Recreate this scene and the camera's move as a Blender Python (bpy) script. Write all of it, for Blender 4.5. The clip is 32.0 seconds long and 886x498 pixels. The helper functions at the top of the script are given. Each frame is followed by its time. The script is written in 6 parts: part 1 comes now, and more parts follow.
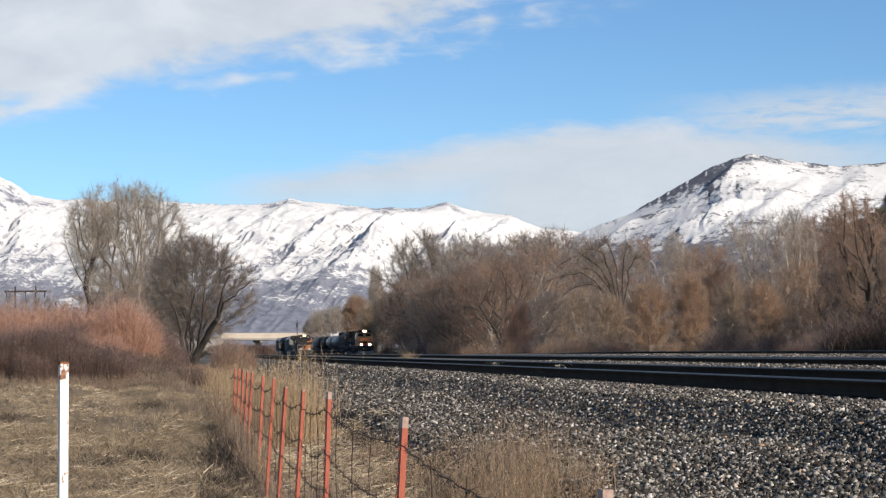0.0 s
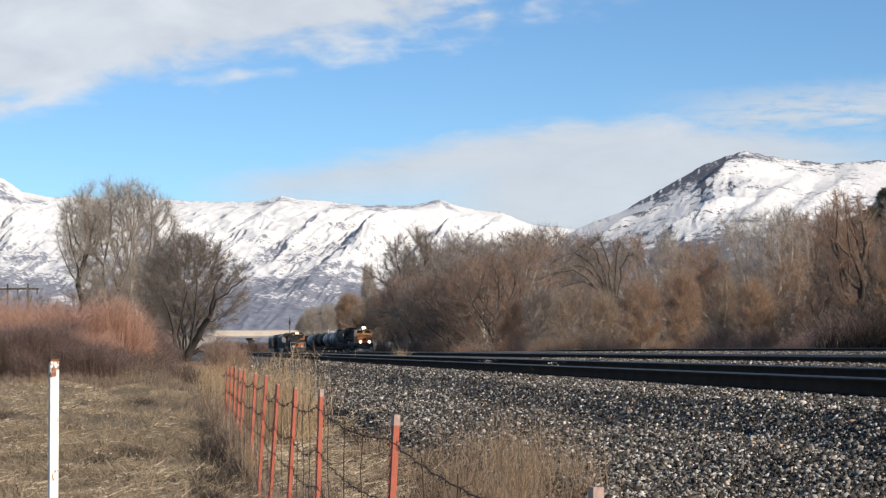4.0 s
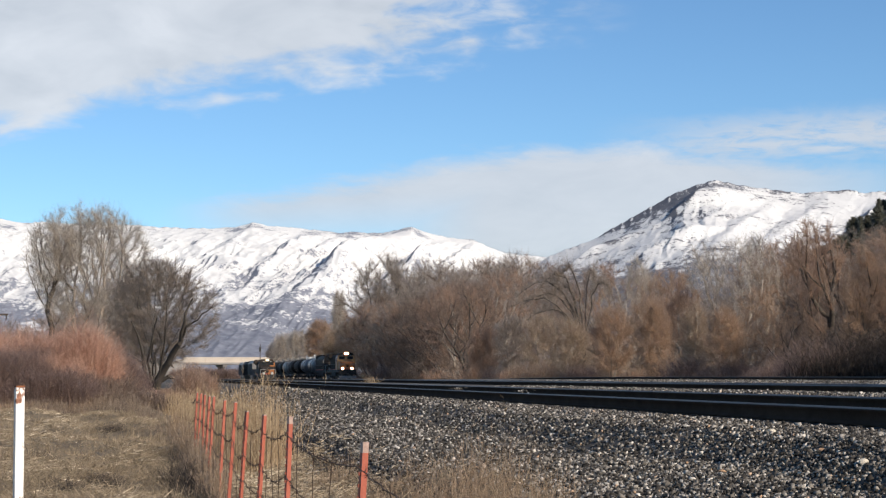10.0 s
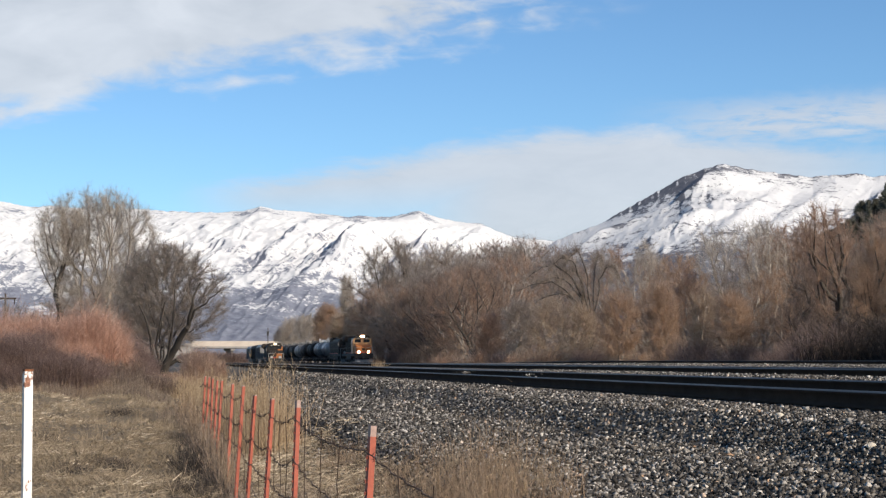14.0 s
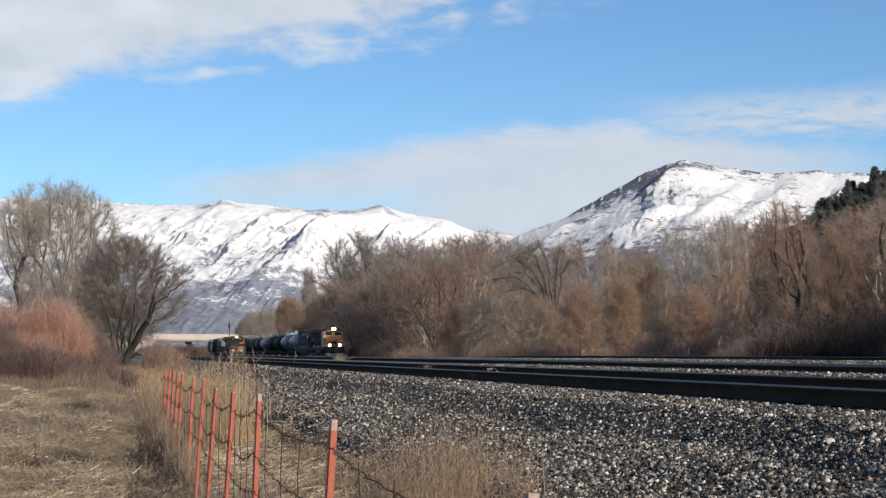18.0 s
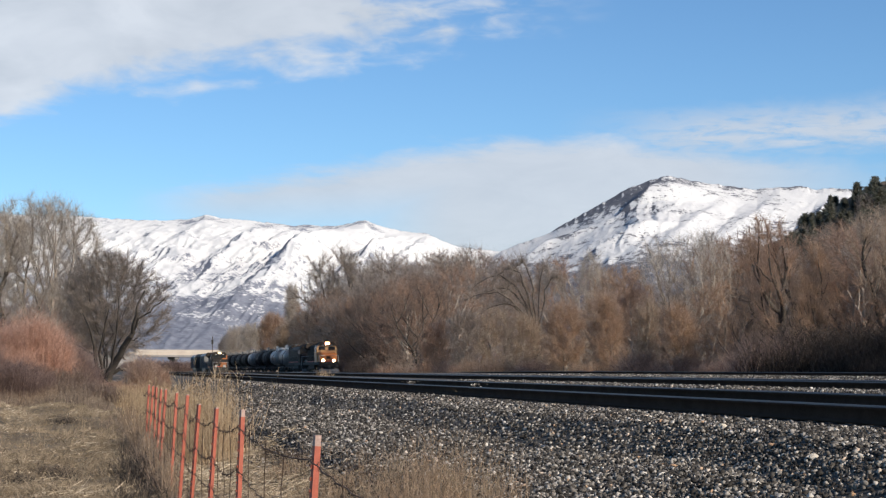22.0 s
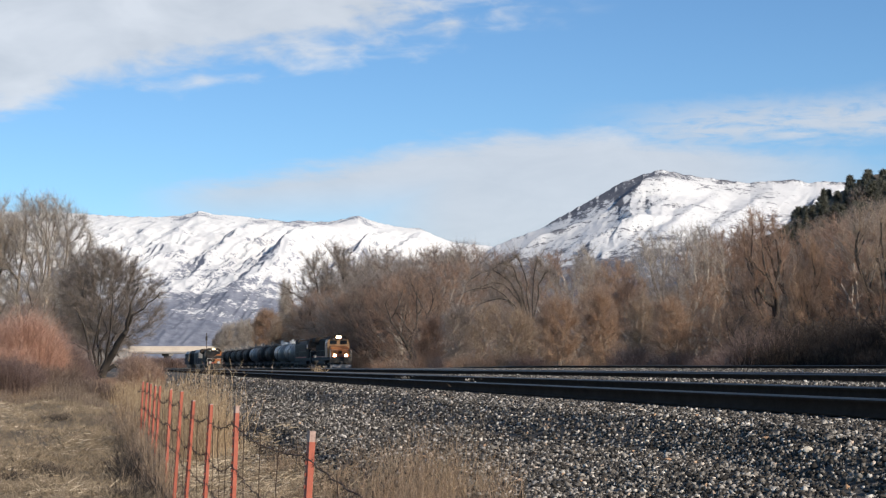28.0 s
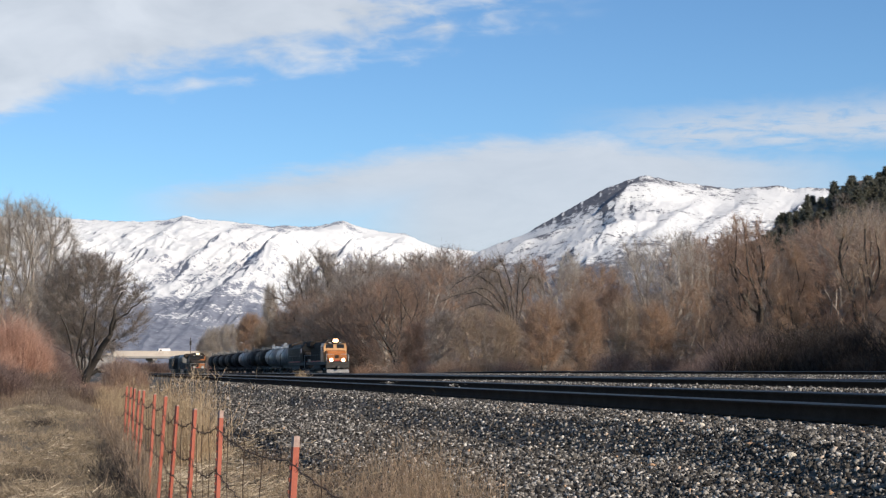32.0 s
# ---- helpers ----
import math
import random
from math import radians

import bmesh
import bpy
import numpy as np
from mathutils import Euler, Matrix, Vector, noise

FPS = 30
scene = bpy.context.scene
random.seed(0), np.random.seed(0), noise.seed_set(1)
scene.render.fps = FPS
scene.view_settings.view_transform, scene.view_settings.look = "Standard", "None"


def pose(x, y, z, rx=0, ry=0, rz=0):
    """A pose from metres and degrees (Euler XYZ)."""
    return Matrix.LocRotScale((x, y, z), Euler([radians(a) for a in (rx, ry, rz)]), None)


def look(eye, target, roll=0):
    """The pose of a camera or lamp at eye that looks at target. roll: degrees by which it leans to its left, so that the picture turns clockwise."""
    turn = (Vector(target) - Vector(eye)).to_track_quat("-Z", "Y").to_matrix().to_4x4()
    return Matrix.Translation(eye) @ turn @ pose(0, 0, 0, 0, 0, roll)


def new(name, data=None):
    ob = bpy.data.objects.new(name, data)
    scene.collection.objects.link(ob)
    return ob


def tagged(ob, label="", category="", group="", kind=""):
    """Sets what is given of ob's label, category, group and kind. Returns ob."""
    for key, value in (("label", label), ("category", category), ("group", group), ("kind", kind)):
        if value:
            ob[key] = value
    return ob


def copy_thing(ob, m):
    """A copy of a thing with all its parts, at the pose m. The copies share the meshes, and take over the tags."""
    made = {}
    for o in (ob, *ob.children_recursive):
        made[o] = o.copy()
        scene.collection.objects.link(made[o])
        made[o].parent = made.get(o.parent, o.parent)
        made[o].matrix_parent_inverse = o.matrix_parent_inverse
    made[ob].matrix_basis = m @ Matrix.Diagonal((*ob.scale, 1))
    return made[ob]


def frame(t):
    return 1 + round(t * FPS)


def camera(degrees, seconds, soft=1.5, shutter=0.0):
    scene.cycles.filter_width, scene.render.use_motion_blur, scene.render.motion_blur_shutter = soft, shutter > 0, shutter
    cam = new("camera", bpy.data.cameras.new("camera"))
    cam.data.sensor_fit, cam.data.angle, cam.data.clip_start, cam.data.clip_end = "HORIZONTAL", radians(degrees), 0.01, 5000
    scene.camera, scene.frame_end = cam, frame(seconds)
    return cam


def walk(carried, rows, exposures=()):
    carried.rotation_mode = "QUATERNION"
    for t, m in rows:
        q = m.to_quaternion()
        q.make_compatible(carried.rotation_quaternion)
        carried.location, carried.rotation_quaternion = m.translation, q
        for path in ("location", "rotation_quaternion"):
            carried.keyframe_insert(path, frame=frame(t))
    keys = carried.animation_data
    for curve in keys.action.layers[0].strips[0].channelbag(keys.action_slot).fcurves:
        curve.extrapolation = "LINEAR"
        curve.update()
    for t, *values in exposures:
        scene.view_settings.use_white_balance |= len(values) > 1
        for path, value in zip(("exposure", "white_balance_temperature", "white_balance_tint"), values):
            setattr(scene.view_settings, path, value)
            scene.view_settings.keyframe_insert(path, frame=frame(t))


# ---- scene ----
# A hand-held zoomed camera that stays on its spot, 1.55 m over a field, and pans slowly.
EYE_Z = 1.55
cam = camera(27.51, 32.0, soft=1.3)
# seconds, sideways sway in metres, heading to the right, tilt up, lean (degrees)
PATH = [
    (0, -0.000, -0.000, 3.231, -0.354), (0.5, -0.000, 0.020, 3.223, -0.333), (1, 0.001, 0.133, 3.212, -0.338), (1.5, 0.003, 0.230, 3.228, -0.361),
    (2, 0.004, 0.253, 3.193, -0.339), (2.5, 0.005, 0.253, 3.169, -0.329), (3, 0.005, 0.227, 3.138, -0.312), (3.5, 0.005, 0.230, 3.119, -0.357),
    (5.5, 0.006, 0.241, 3.389, -0.338), (6, 0.006, 0.478, 3.503, -0.145), (6.5, 0.008, 0.771, 3.753, -0.092), (7, 0.009, 1.065, 3.547, 0.012),
    (7.5, 0.008, 1.235, 3.602, -0.011), (8, 0.008, 1.351, 3.601, 0.149), (8.5, 0.008, 1.327, 3.730, 0.150), (9, 0.010, 1.373, 3.755, 0.130),
    (9.5, 0.012, 1.281, 3.868, -0.015), (10, 0.012, 1.149, 4.012, -0.168), (10.5, 0.013, 0.974, 4.091, -0.298), (11, 0.014, 0.881, 4.128, -0.363),
    (11.5, 0.014, 0.878, 3.985, -0.519), (12, 0.013, 0.654, 3.949, -0.560), (12.5, 0.011, 0.433, 3.858, -0.519), (13, 0.010, 0.449, 3.730, -0.381),
    (13.5, 0.012, 0.605, 3.645, -0.245), (14, 0.012, 0.905, 3.504, -0.163), (14.5, 0.012, 1.266, 3.417, -0.120), (16.5, 0.012, 1.907, 3.314, -0.004),
    (17, 0.012, 1.961, 3.331, 0.046), (17.5, 0.013, 2.037, 3.303, 0.053), (18, 0.013, 2.099, 3.320, 0.116), (18.5, 0.013, 2.122, 3.348, 0.108),
    (19, 0.012, 2.210, 3.429, 0.113), (19.5, 0.012, 2.290, 3.511, 0.108), (20, 0.011, 2.379, 3.575, 0.166), (20.5, 0.011, 2.509, 3.651, 0.134),
    (21, 0.011, 2.589, 3.722, 0.101), (21.5, 0.011, 2.620, 3.776, 0.137), (22, 0.011, 2.624, 3.812, 0.097), (22.5, 0.011, 2.593, 3.845, 0.053),
    (23, 0.011, 2.581, 3.969, -0.041), (23.5, 0.011, 2.582, 4.106, -0.045), (24, 0.011, 2.624, 4.130, -0.070), (24.5, 0.010, 2.674, 4.054, -0.025),
    (25, 0.010, 2.720, 3.967, 0.006), (25.5, 0.011, 2.739, 3.827, -0.007), (27.5, 0.012, 2.812, 3.671, -0.172), (28, 0.012, 2.824, 3.657, -0.205),
    (28.5, 0.012, 2.824, 3.686, -0.134), (29, 0.011, 2.877, 3.747, -0.092), (29.5, 0.011, 2.901, 3.770, -0.077), (30, 0.012, 2.942, 3.809, -0.083),
    (30.5, 0.012, 3.001, 3.825, -0.112), (31, 0.011, 3.112, 3.831, -0.070), (31.5, 0.011, 3.238, 3.780, -0.062), (32, 0.011, 3.315, 3.820, -0.110),
]
walk(cam, [(t, pose(dx, 0, EYE_Z, 90 + tilt, 0, -yaw) @ pose(0, 0, 0, 0, 0, lean)) for t, dx, yaw, tilt, lean in PATH],
     exposures=[(0.0, 0.40, 6600, 10), (6.0, 0.39, 6580, 10), (13.0, 0.38, 6520, 10), (23.0, 0.35, 6430, 10), (32.0, 0.35, 6430, 10)])

# ---------------------------------------------------------------- light
SUN_AZIMUTH, SUN_HEIGHT = 137, 27.5      # degrees clockwise from +Y, above the horizon
world = bpy.data.worlds.new("sky_world")
scene.world = world
world.use_nodes = True
wn = world.node_tree
sky = wn.nodes.new("ShaderNodeTexSky")
sky.sky_type = "NISHITA"
sky.sun_disc = False
sky.sun_elevation = radians(SUN_HEIGHT)
sky.sun_rotation = radians(SUN_AZIMUTH)
sky.altitude, sky.air_density, sky.dust_density, sky.ozone_density = 1400, 1.0, 0.0, 3.5
clear_air = wn.nodes.new("ShaderNodeMix")
clear_air.data_type, clear_air.blend_type = "RGBA", "MULTIPLY"
clear_air.inputs[0].default_value, clear_air.inputs[7].default_value = 1.0, (0.83, 1.02, 1.12, 1)
wn.links.new(sky.outputs[0], clear_air.inputs[6])
wn.links.new(clear_air.outputs[2], wn.nodes["Background"].inputs[0])
wn.nodes["Background"].inputs[1].default_value = 0.088
sun = new("sun", bpy.data.lights.new("sun", "SUN"))
sun.data.energy, sun.data.angle, sun.data.color = 5.0, radians(0.55), (1.0, 0.89, 0.76)
sa, se = radians(SUN_AZIMUTH), radians(SUN_HEIGHT)
sun.matrix_world = look((300 * math.sin(sa) * math.cos(se), 300 * math.cos(sa) * math.cos(se), 300 * math.sin(se)), (0, 0, 0))

# ---------------------------------------------------------------- materials
def node_mat(name):
    m = bpy.data.materials.new(name)
    m.use_nodes = True
    return m, m.node_tree, m.node_tree.nodes["Principled BSDF"]


def add(nt, kind, **values):
    n = nt.nodes.new(kind)
    for k, v in values.items():
        n.inputs[k].default_value = v
    return n


def ramp(nt, src, stops):
    r = nt.nodes.new("ShaderNodeValToRGB")
    els = r.color_ramp.elements
    while len(els) < len(stops):
        els.new(0.5)
    for e, (p, c) in zip(els, stops):
        e.position, e.color = p, (*c, 1) if len(c) == 3 else c
    nt.links.new(src, r.inputs[0])
    return r.outputs[0]


def blend(nt, fac, a, b, mode="MIX"):
    n = nt.nodes.new("ShaderNodeMix")
    n.data_type, n.blend_type = "RGBA", mode
    for sock, v in ((n.inputs[0], fac), (n.inputs[6], a), (n.inputs[7], b)):
        if isinstance(v, bpy.types.NodeSocket):
            nt.links.new(v, sock)
        elif isinstance(v, tuple):
            sock.default_value = (*v, 1)
        else:
            sock.default_value = v
    return n.outputs[2]


def calc(nt, op, a, b=0.0, clamp=False):
    n = nt.nodes.new("ShaderNodeMath")
    n.operation, n.use_clamp = op, clamp
    for sock, v in ((n.inputs[0], a), (n.inputs[1], b)):
        if isinstance(v, bpy.types.NodeSocket):
            nt.links.new(v, sock)
        else:
            sock.default_value = v
    return n.outputs[0]


def noise_of(nt, scale, detail=4.0, rough=0.6, stretch=(1, 1, 1), coord="Object"):
    tc = nt.nodes.new("ShaderNodeTexCoord")
    mp = nt.nodes.new("ShaderNodeMapping")
    mp.inputs["Scale"].default_value = stretch
    nt.links.new(tc.outputs[coord], mp.inputs[0])
    n = add(nt, "ShaderNodeTexNoise", Scale=scale, Detail=detail, Roughness=rough)
    nt.links.new(mp.outputs[0], n.inputs["Vector"])
    return n.outputs[0]


def surface(name, dark, light, scale=6.0, fine=60.0, rough=0.8, metal=0.0, bump=0.2, spread=0.0, island=False, stretch=(1, 1, 1), stain=None, stain_at=0.6, spec=0.5):
    """A surface with a coarse and a fine grain between two colours, relief, and optional stains or per-object variation."""
    m, nt, bs = node_mat(name)
    coarse, grain = noise_of(nt, scale, 5, 0.6, stretch), noise_of(nt, fine, 3, 0.6, stretch)
    both = calc(nt, "ADD", calc(nt, "MULTIPLY", coarse, 0.6), calc(nt, "MULTIPLY", grain, 0.4))
    col = ramp(nt, both, [(0.3, dark), (0.7, light)])
    if stain:
        at = ramp(nt, noise_of(nt, scale * 2.3, 6, 0.7, stretch), [(stain_at, (0, 0, 0)), (stain_at + 0.1, (1, 1, 1))])
        col = blend(nt, at, col, stain)
    if spread or island:
        info = nt.nodes.new("ShaderNodeNewGeometry" if island else "ShaderNodeObjectInfo")
        src = info.outputs["Random Per Island"] if island else info.outputs["Random"]
        mul = ramp(nt, src, [(0.0, (1 - spread,) * 3), (1.0, (1 + spread,) * 3)])
        col = blend(nt, 1.0, col, mul, "MULTIPLY")
    nt.links.new(col, bs.inputs["Base Color"])
    bs.inputs["Roughness"].default_value, bs.inputs["Metallic"].default_value = rough, metal
    bs.inputs["Specular IOR Level"].default_value = spec
    if bump:
        b = add(nt, "ShaderNodeBump", Strength=bump, Distance=0.02)
        nt.links.new(both, b.inputs["Height"])
        nt.links.new(b.outputs[0], bs.inputs["Normal"])
    return m


def island_mat(name, stops, rough=0.9, patch=0.0, patch_scale=0.3, through_=0.0):
    """A colour from a scale of stops, one per loose piece (blade, twig, stone)."""
    m, nt, bs = node_mat(name)
    geo = nt.nodes.new("ShaderNodeNewGeometry")
    fac = geo.outputs["Random Per Island"]
    if patch:
        fac = calc(nt, "ADD", calc(nt, "MULTIPLY", fac, 1 - patch), calc(nt, "MULTIPLY", noise_of(nt, patch_scale, 3), patch))
    col = ramp(nt, fac, stops)
    nt.links.new(col, bs.inputs["Base Color"])
    bs.inputs["Roughness"].default_value = rough
    bs.inputs["Specular IOR Level"].default_value = 0.2
    if through_:
        # thin dry stems and leaves let light through
        tr, mix = nt.nodes.new("ShaderNodeBsdfTranslucent"), nt.nodes.new("ShaderNodeMixShader")
        mix.inputs[0].default_value = through_
        nt.links.new(col, tr.inputs["Color"])
        nt.links.new(bs.outputs[0], mix.inputs[1])
        nt.links.new(tr.outputs[0], mix.inputs[2])
        nt.links.new(mix.outputs[0], nt.nodes["Material Output"].inputs[0])
    return m


def glow(name, colour, strength):
    m, nt, bs = node_mat(name)
    bs.inputs["Base Color"].default_value = (*colour, 1)
    bs.inputs["Emission Color"].default_value = (*colour, 1)
    bs.inputs["Emission Strength"].default_value = strength
    return m


# ---------------------------------------------------------------- building helpers
def link_mesh(name, me, material, parent=None, label=""):
    ob = new(name, me)
    if material:
        me.materials.append(material)
    if parent:
        ob.parent = parent
    if label:
        ob["label"] = label
    return ob


def part(name, bm, material, parent=None, label=""):
    me = bpy.data.meshes.new(name)
    bm.to_mesh(me)
    bm.free()
    return link_mesh(name, me, material, parent, label)


def raw(name, verts, tris, material, parent=None, label="", smooth=False):
    """A mesh from arrays of corners and of triangles or quads."""
    verts, tris = np.asarray(verts, np.float32), np.asarray(tris, np.int32)
    me = bpy.data.meshes.new(name)
    me.vertices.add(len(verts))
    me.vertices.foreach_set("co", verts.ravel())
    k = tris.shape[1]
    me.loops.add(tris.size)
    me.loops.foreach_set("vertex_index", tris.ravel())
    me.polygons.add(len(tris))
    me.polygons.foreach_set("loop_start", np.arange(0, tris.size, k, dtype=np.int32))
    if smooth:
        me.polygons.foreach_set("use_smooth", np.ones(len(tris), bool))
    me.update(calc_edges=True)
    return link_mesh(name, me, material, parent, label)


def box(bm, x, y, z, sx, sy, sz, bevel=0.0, turn=None):
    """A block with its centre at x, y, z."""
    m = Matrix.Translation((x, y, z)) @ (turn or Matrix()) @ Matrix.Diagonal((sx, sy, sz, 1))
    made = bmesh.ops.create_cube(bm, size=1, matrix=m)["verts"]
    if bevel:
        edges = list({e for v in made for e in v.link_edges})
        bmesh.ops.bevel(bm, geom=edges, offset=bevel, segments=2, affect="EDGES", profile=0.5)
    return bm


def rod(bm, a, b, r0, r1=None, n=8):
    a, b = Vector(a), Vector(b)
    d = b - a
    m = Matrix.Translation((a + b) / 2) @ d.to_track_quat("Z", "Y").to_matrix().to_4x4()
    bmesh.ops.create_cone(bm, cap_ends=True, segments=n, radius1=r0, radius2=r0 if r1 is None else r1, depth=d.length, matrix=m)
    return bm


def prism(bm, outline, x0, x1, axis="x"):
    """A closed outline of (a, b) pairs pushed along an axis."""
    def at(x, a, b):
        return (x, a, b) if axis == "x" else (a, x, b)
    lo = [bm.verts.new(at(x0, a, b)) for a, b in outline]
    hi = [bm.verts.new(at(x1, a, b)) for a, b in outline]
    n = len(outline)
    for i in range(n):
        bm.faces.new((lo[i], lo[(i + 1) % n], hi[(i + 1) % n], hi[i]))
    bm.faces.new(lo[::-1]), bm.faces.new(hi)
    bmesh.ops.recalc_face_normals(bm, faces=bm.faces)
    return bm


def B():
    return bmesh.new()


def thing(name, m, label, category, group="", kind=""):
    ob = new(name)
    ob.matrix_basis = m
    return tagged(ob, label, category, group, kind)


def tubes(a, b, ra, rb, n=3):
    """Tapered n-sided tubes from the points a to b, as arrays."""
    a, b = np.asarray(a, float), np.asarray(b, float)
    d = b - a
    ln = np.linalg.norm(d, axis=1, keepdims=True) + 1e-9
    d /= ln
    ref = np.where(np.abs(d[:, 2:3]) > 0.9, np.array([[1.0, 0, 0]]), np.array([[0, 0, 1.0]]))
    u = np.cross(d, ref)
    u /= np.linalg.norm(u, axis=1, keepdims=True) + 1e-9
    v = np.cross(d, u)
    rings = []
    for p, r in ((a, ra), (b, rb)):
        for k in range(n):
            w = 2 * math.pi * k / n
            rings.append(p + (math.cos(w) * u + math.sin(w) * v) * np.asarray(r).reshape(-1, 1))
    vs = np.stack(rings, 1).reshape(-1, 3)
    base = np.arange(len(a))[:, None] * 2 * n
    fs = np.concatenate([base + np.array([[k, (k + 1) % n, n + (k + 1) % n, n + k]]) for k in range(n)])
    return vs, fs


def spikes(a, b, r):
    """Three-sided needles from the points a to b."""
    a, b = np.asarray(a, float), np.asarray(b, float)
    d = b - a
    d /= np.linalg.norm(d, axis=1, keepdims=True) + 1e-9
    u = np.cross(d, np.array([[0.31, 0.77, 0.55]]))
    u /= np.linalg.norm(u, axis=1, keepdims=True) + 1e-9
    v = np.cross(d, u)
    r = np.asarray(r).reshape(-1, 1) * np.ones((len(a), 1))
    vs = np.stack([a + u * r, a + (-0.5 * u + 0.87 * v) * r, a + (-0.5 * u - 0.87 * v) * r, b], 1).reshape(-1, 3)
    base = np.arange(len(a))[:, None] * 4
    fs = np.concatenate([base + np.array([t]) for t in ((0, 1, 3), (1, 2, 3), (2, 0, 3))])
    return vs, fs


def slivers(a, b, r):
    """The finest twigs and blades: one narrow triangle each from the points a to b."""
    a, b = np.asarray(a, float), np.asarray(b, float)
    d = b - a
    ref = np.random.RandomState(len(a)).normal(size=a.shape)
    u = np.cross(d, ref)
    u /= np.linalg.norm(u, axis=1, keepdims=True) + 1e-9
    r = np.asarray(r).reshape(-1, 1) * np.ones((len(a), 1))
    vs = np.stack([a + u * r, a - u * r, b], 1).reshape(-1, 3)
    return vs, np.arange(len(a) * 3).reshape(-1, 3)


def joined(*pieces):
    vs, fs, at = [], [], 0
    for v, f in pieces:
        vs.append(v), fs.append(f + at)
        at += len(v)
    return np.concatenate(vs), np.concatenate(fs)

# ---------------------------------------------------------------- the plan
# s runs along the railway away from the camera, l across it to the right.
HEAD = radians(-8.43)
US, UC = math.sin(HEAD), math.cos(HEAD)


def P(s, l, z=0.0):
    return Vector((s * US + l * UC, s * UC - l * US, z))


def plan_xy(s, l):
    return s * US + l * UC, s * UC - l * US


A_NEAR, A_FAR, B_NEAR, B_FAR = 7.5, 8.97, 12.2, 13.67


def c_line(s):
    """Across-distance of the middle of the far track."""
    return 33.1 + 0.0076 * s


def b_shift(s):
    t = np.clip((np.asarray(s, float) - 110) / 190, 0, 1)
    return 11.9 * t * t * (3 - 2 * t)


def dip(s, drop):
    """How far the railway has sunk below its level beside the camera."""
    t = np.clip((np.asarray(s, float) - 120) / 110, 0, 1)
    return drop * t * t * (3 - 2 * t)


L_AT = (-3000, -300, -3, 0.9, 1.6, 2.4, 2.75, 3.25, 5.55, 6.15, 6.7, 9.3, 9.9, 11.0, 11.6, 14.3, 15.2, 24, 31, 36.5, 39, 44, 90, 300, 3000)
Z_AT = (0.0, 0.0, 0.0, 0.0, -0.04, 0.02, 0.08, 0.45, 0.64, 0.955, 0.985, 1.06, 1.25, 1.26, 1.19, 1.20, 1.29, 1.34, 1.27, 1.24, 1.1, 1.0, 1.0, 1.0, 1.0)


def ground_z(s, l):
    s, l = np.asarray(s, float), np.asarray(l, float)
    # the shoulder of the ballast wanders in and out along the track
    wander = np.interp(s, (0, 10, 13, 15.5, 18.5, 22, 27, 34, 45), (0.45, 0.5, 0.45, 0.05, -0.2, 0.1, 0.35, -0.05, 0.0))
    z = np.interp(l + wander * np.clip((l - 3.6) / 1.2, 0, 1) * np.clip((7.2 - l) / 0.6, 0, 1), L_AT, Z_AT)
    rise = np.clip((s - 18) * 0.0058, 0, 0.75)
    z = z - dip(s, 1.1) * np.clip((l - 10.5) / 1.0, 0, 1) * np.clip((31 - l) / 3, 0, 1) - dip(s, 0.43) * np.clip((l - 28) / 3, 0, 1) * np.clip((60 - l) / 20, 0, 1)
    return z + rise * np.clip((3.4 - l) / 2.5, 0, 1)


def bumps(x, y, cell):
    """Smooth random relief, about -1 to 1, on a grid of the given size."""
    rng = np.random.RandomState(7)
    tab = rng.uniform(-1, 1, (97, 97))
    x, y = np.asarray(x) / cell, np.asarray(y) / cell
    i, j = np.floor(x).astype(int), np.floor(y).astype(int)
    a, b = x - i, y - j
    a, b = a * a * (3 - 2 * a), b * b * (3 - 2 * b)
    g = lambda p, q: tab[p % 97, q % 97]
    return (g(i, j) * (1 - a) + g(i + 1, j) * a) * (1 - b) + (g(i, j + 1) * (1 - a) + g(i + 1, j + 1) * a) * b


def relief(s, l):
    s, l = np.asarray(s, float), np.asarray(l, float)
    on_slope = np.clip((l - 2.3) / 0.6, 0, 1) * np.clip((6.6 - l) / 0.8, 0, 1)
    field = np.clip((2.6 - l) / 1.0, 0, 1) * np.clip((l + 200) / 100, 0, 1)
    return on_slope * (0.07 * bumps(s * 0.45, l, 1.0) + 0.035 * bumps(s + 9, l, 0.45)) + field * (0.19 * bumps(s * 0.32, l, 1.1) + 0.06 * bumps(s * 0.7, l + 40, 0.5))


def floor_z(s, l):
    return ground_z(s, l) + relief(s, l)

# ---------------------------------------------------------------- materials of the place
M_FIELD = surface("dry_field", (0.045, 0.033, 0.020), (0.19, 0.145, 0.088), 0.9, 22, 0.95, bump=0.9, stain=(0.07, 0.055, 0.033), stain_at=0.58)
M_GRAVEL = surface("gravel_bed", (0.018, 0.016, 0.0135), (0.11, 0.098, 0.083), 9, 34, 0.95, bump=1.0)
M_LITTER = surface("leaf_litter", (0.07, 0.05, 0.035), (0.2, 0.15, 0.1), 0.4, 9, 0.95, bump=0.6)
M_STONE = island_mat("crushed_stone", [(0.0, (0.014, 0.0125, 0.011)), (0.45, (0.058, 0.052, 0.045)), (0.75, (0.165, 0.150, 0.130)), (0.92, (0.33, 0.305, 0.27)), (0.985, (0.56, 0.52, 0.46)), (1.0, (0.42, 0.26, 0.15))], 0.85)
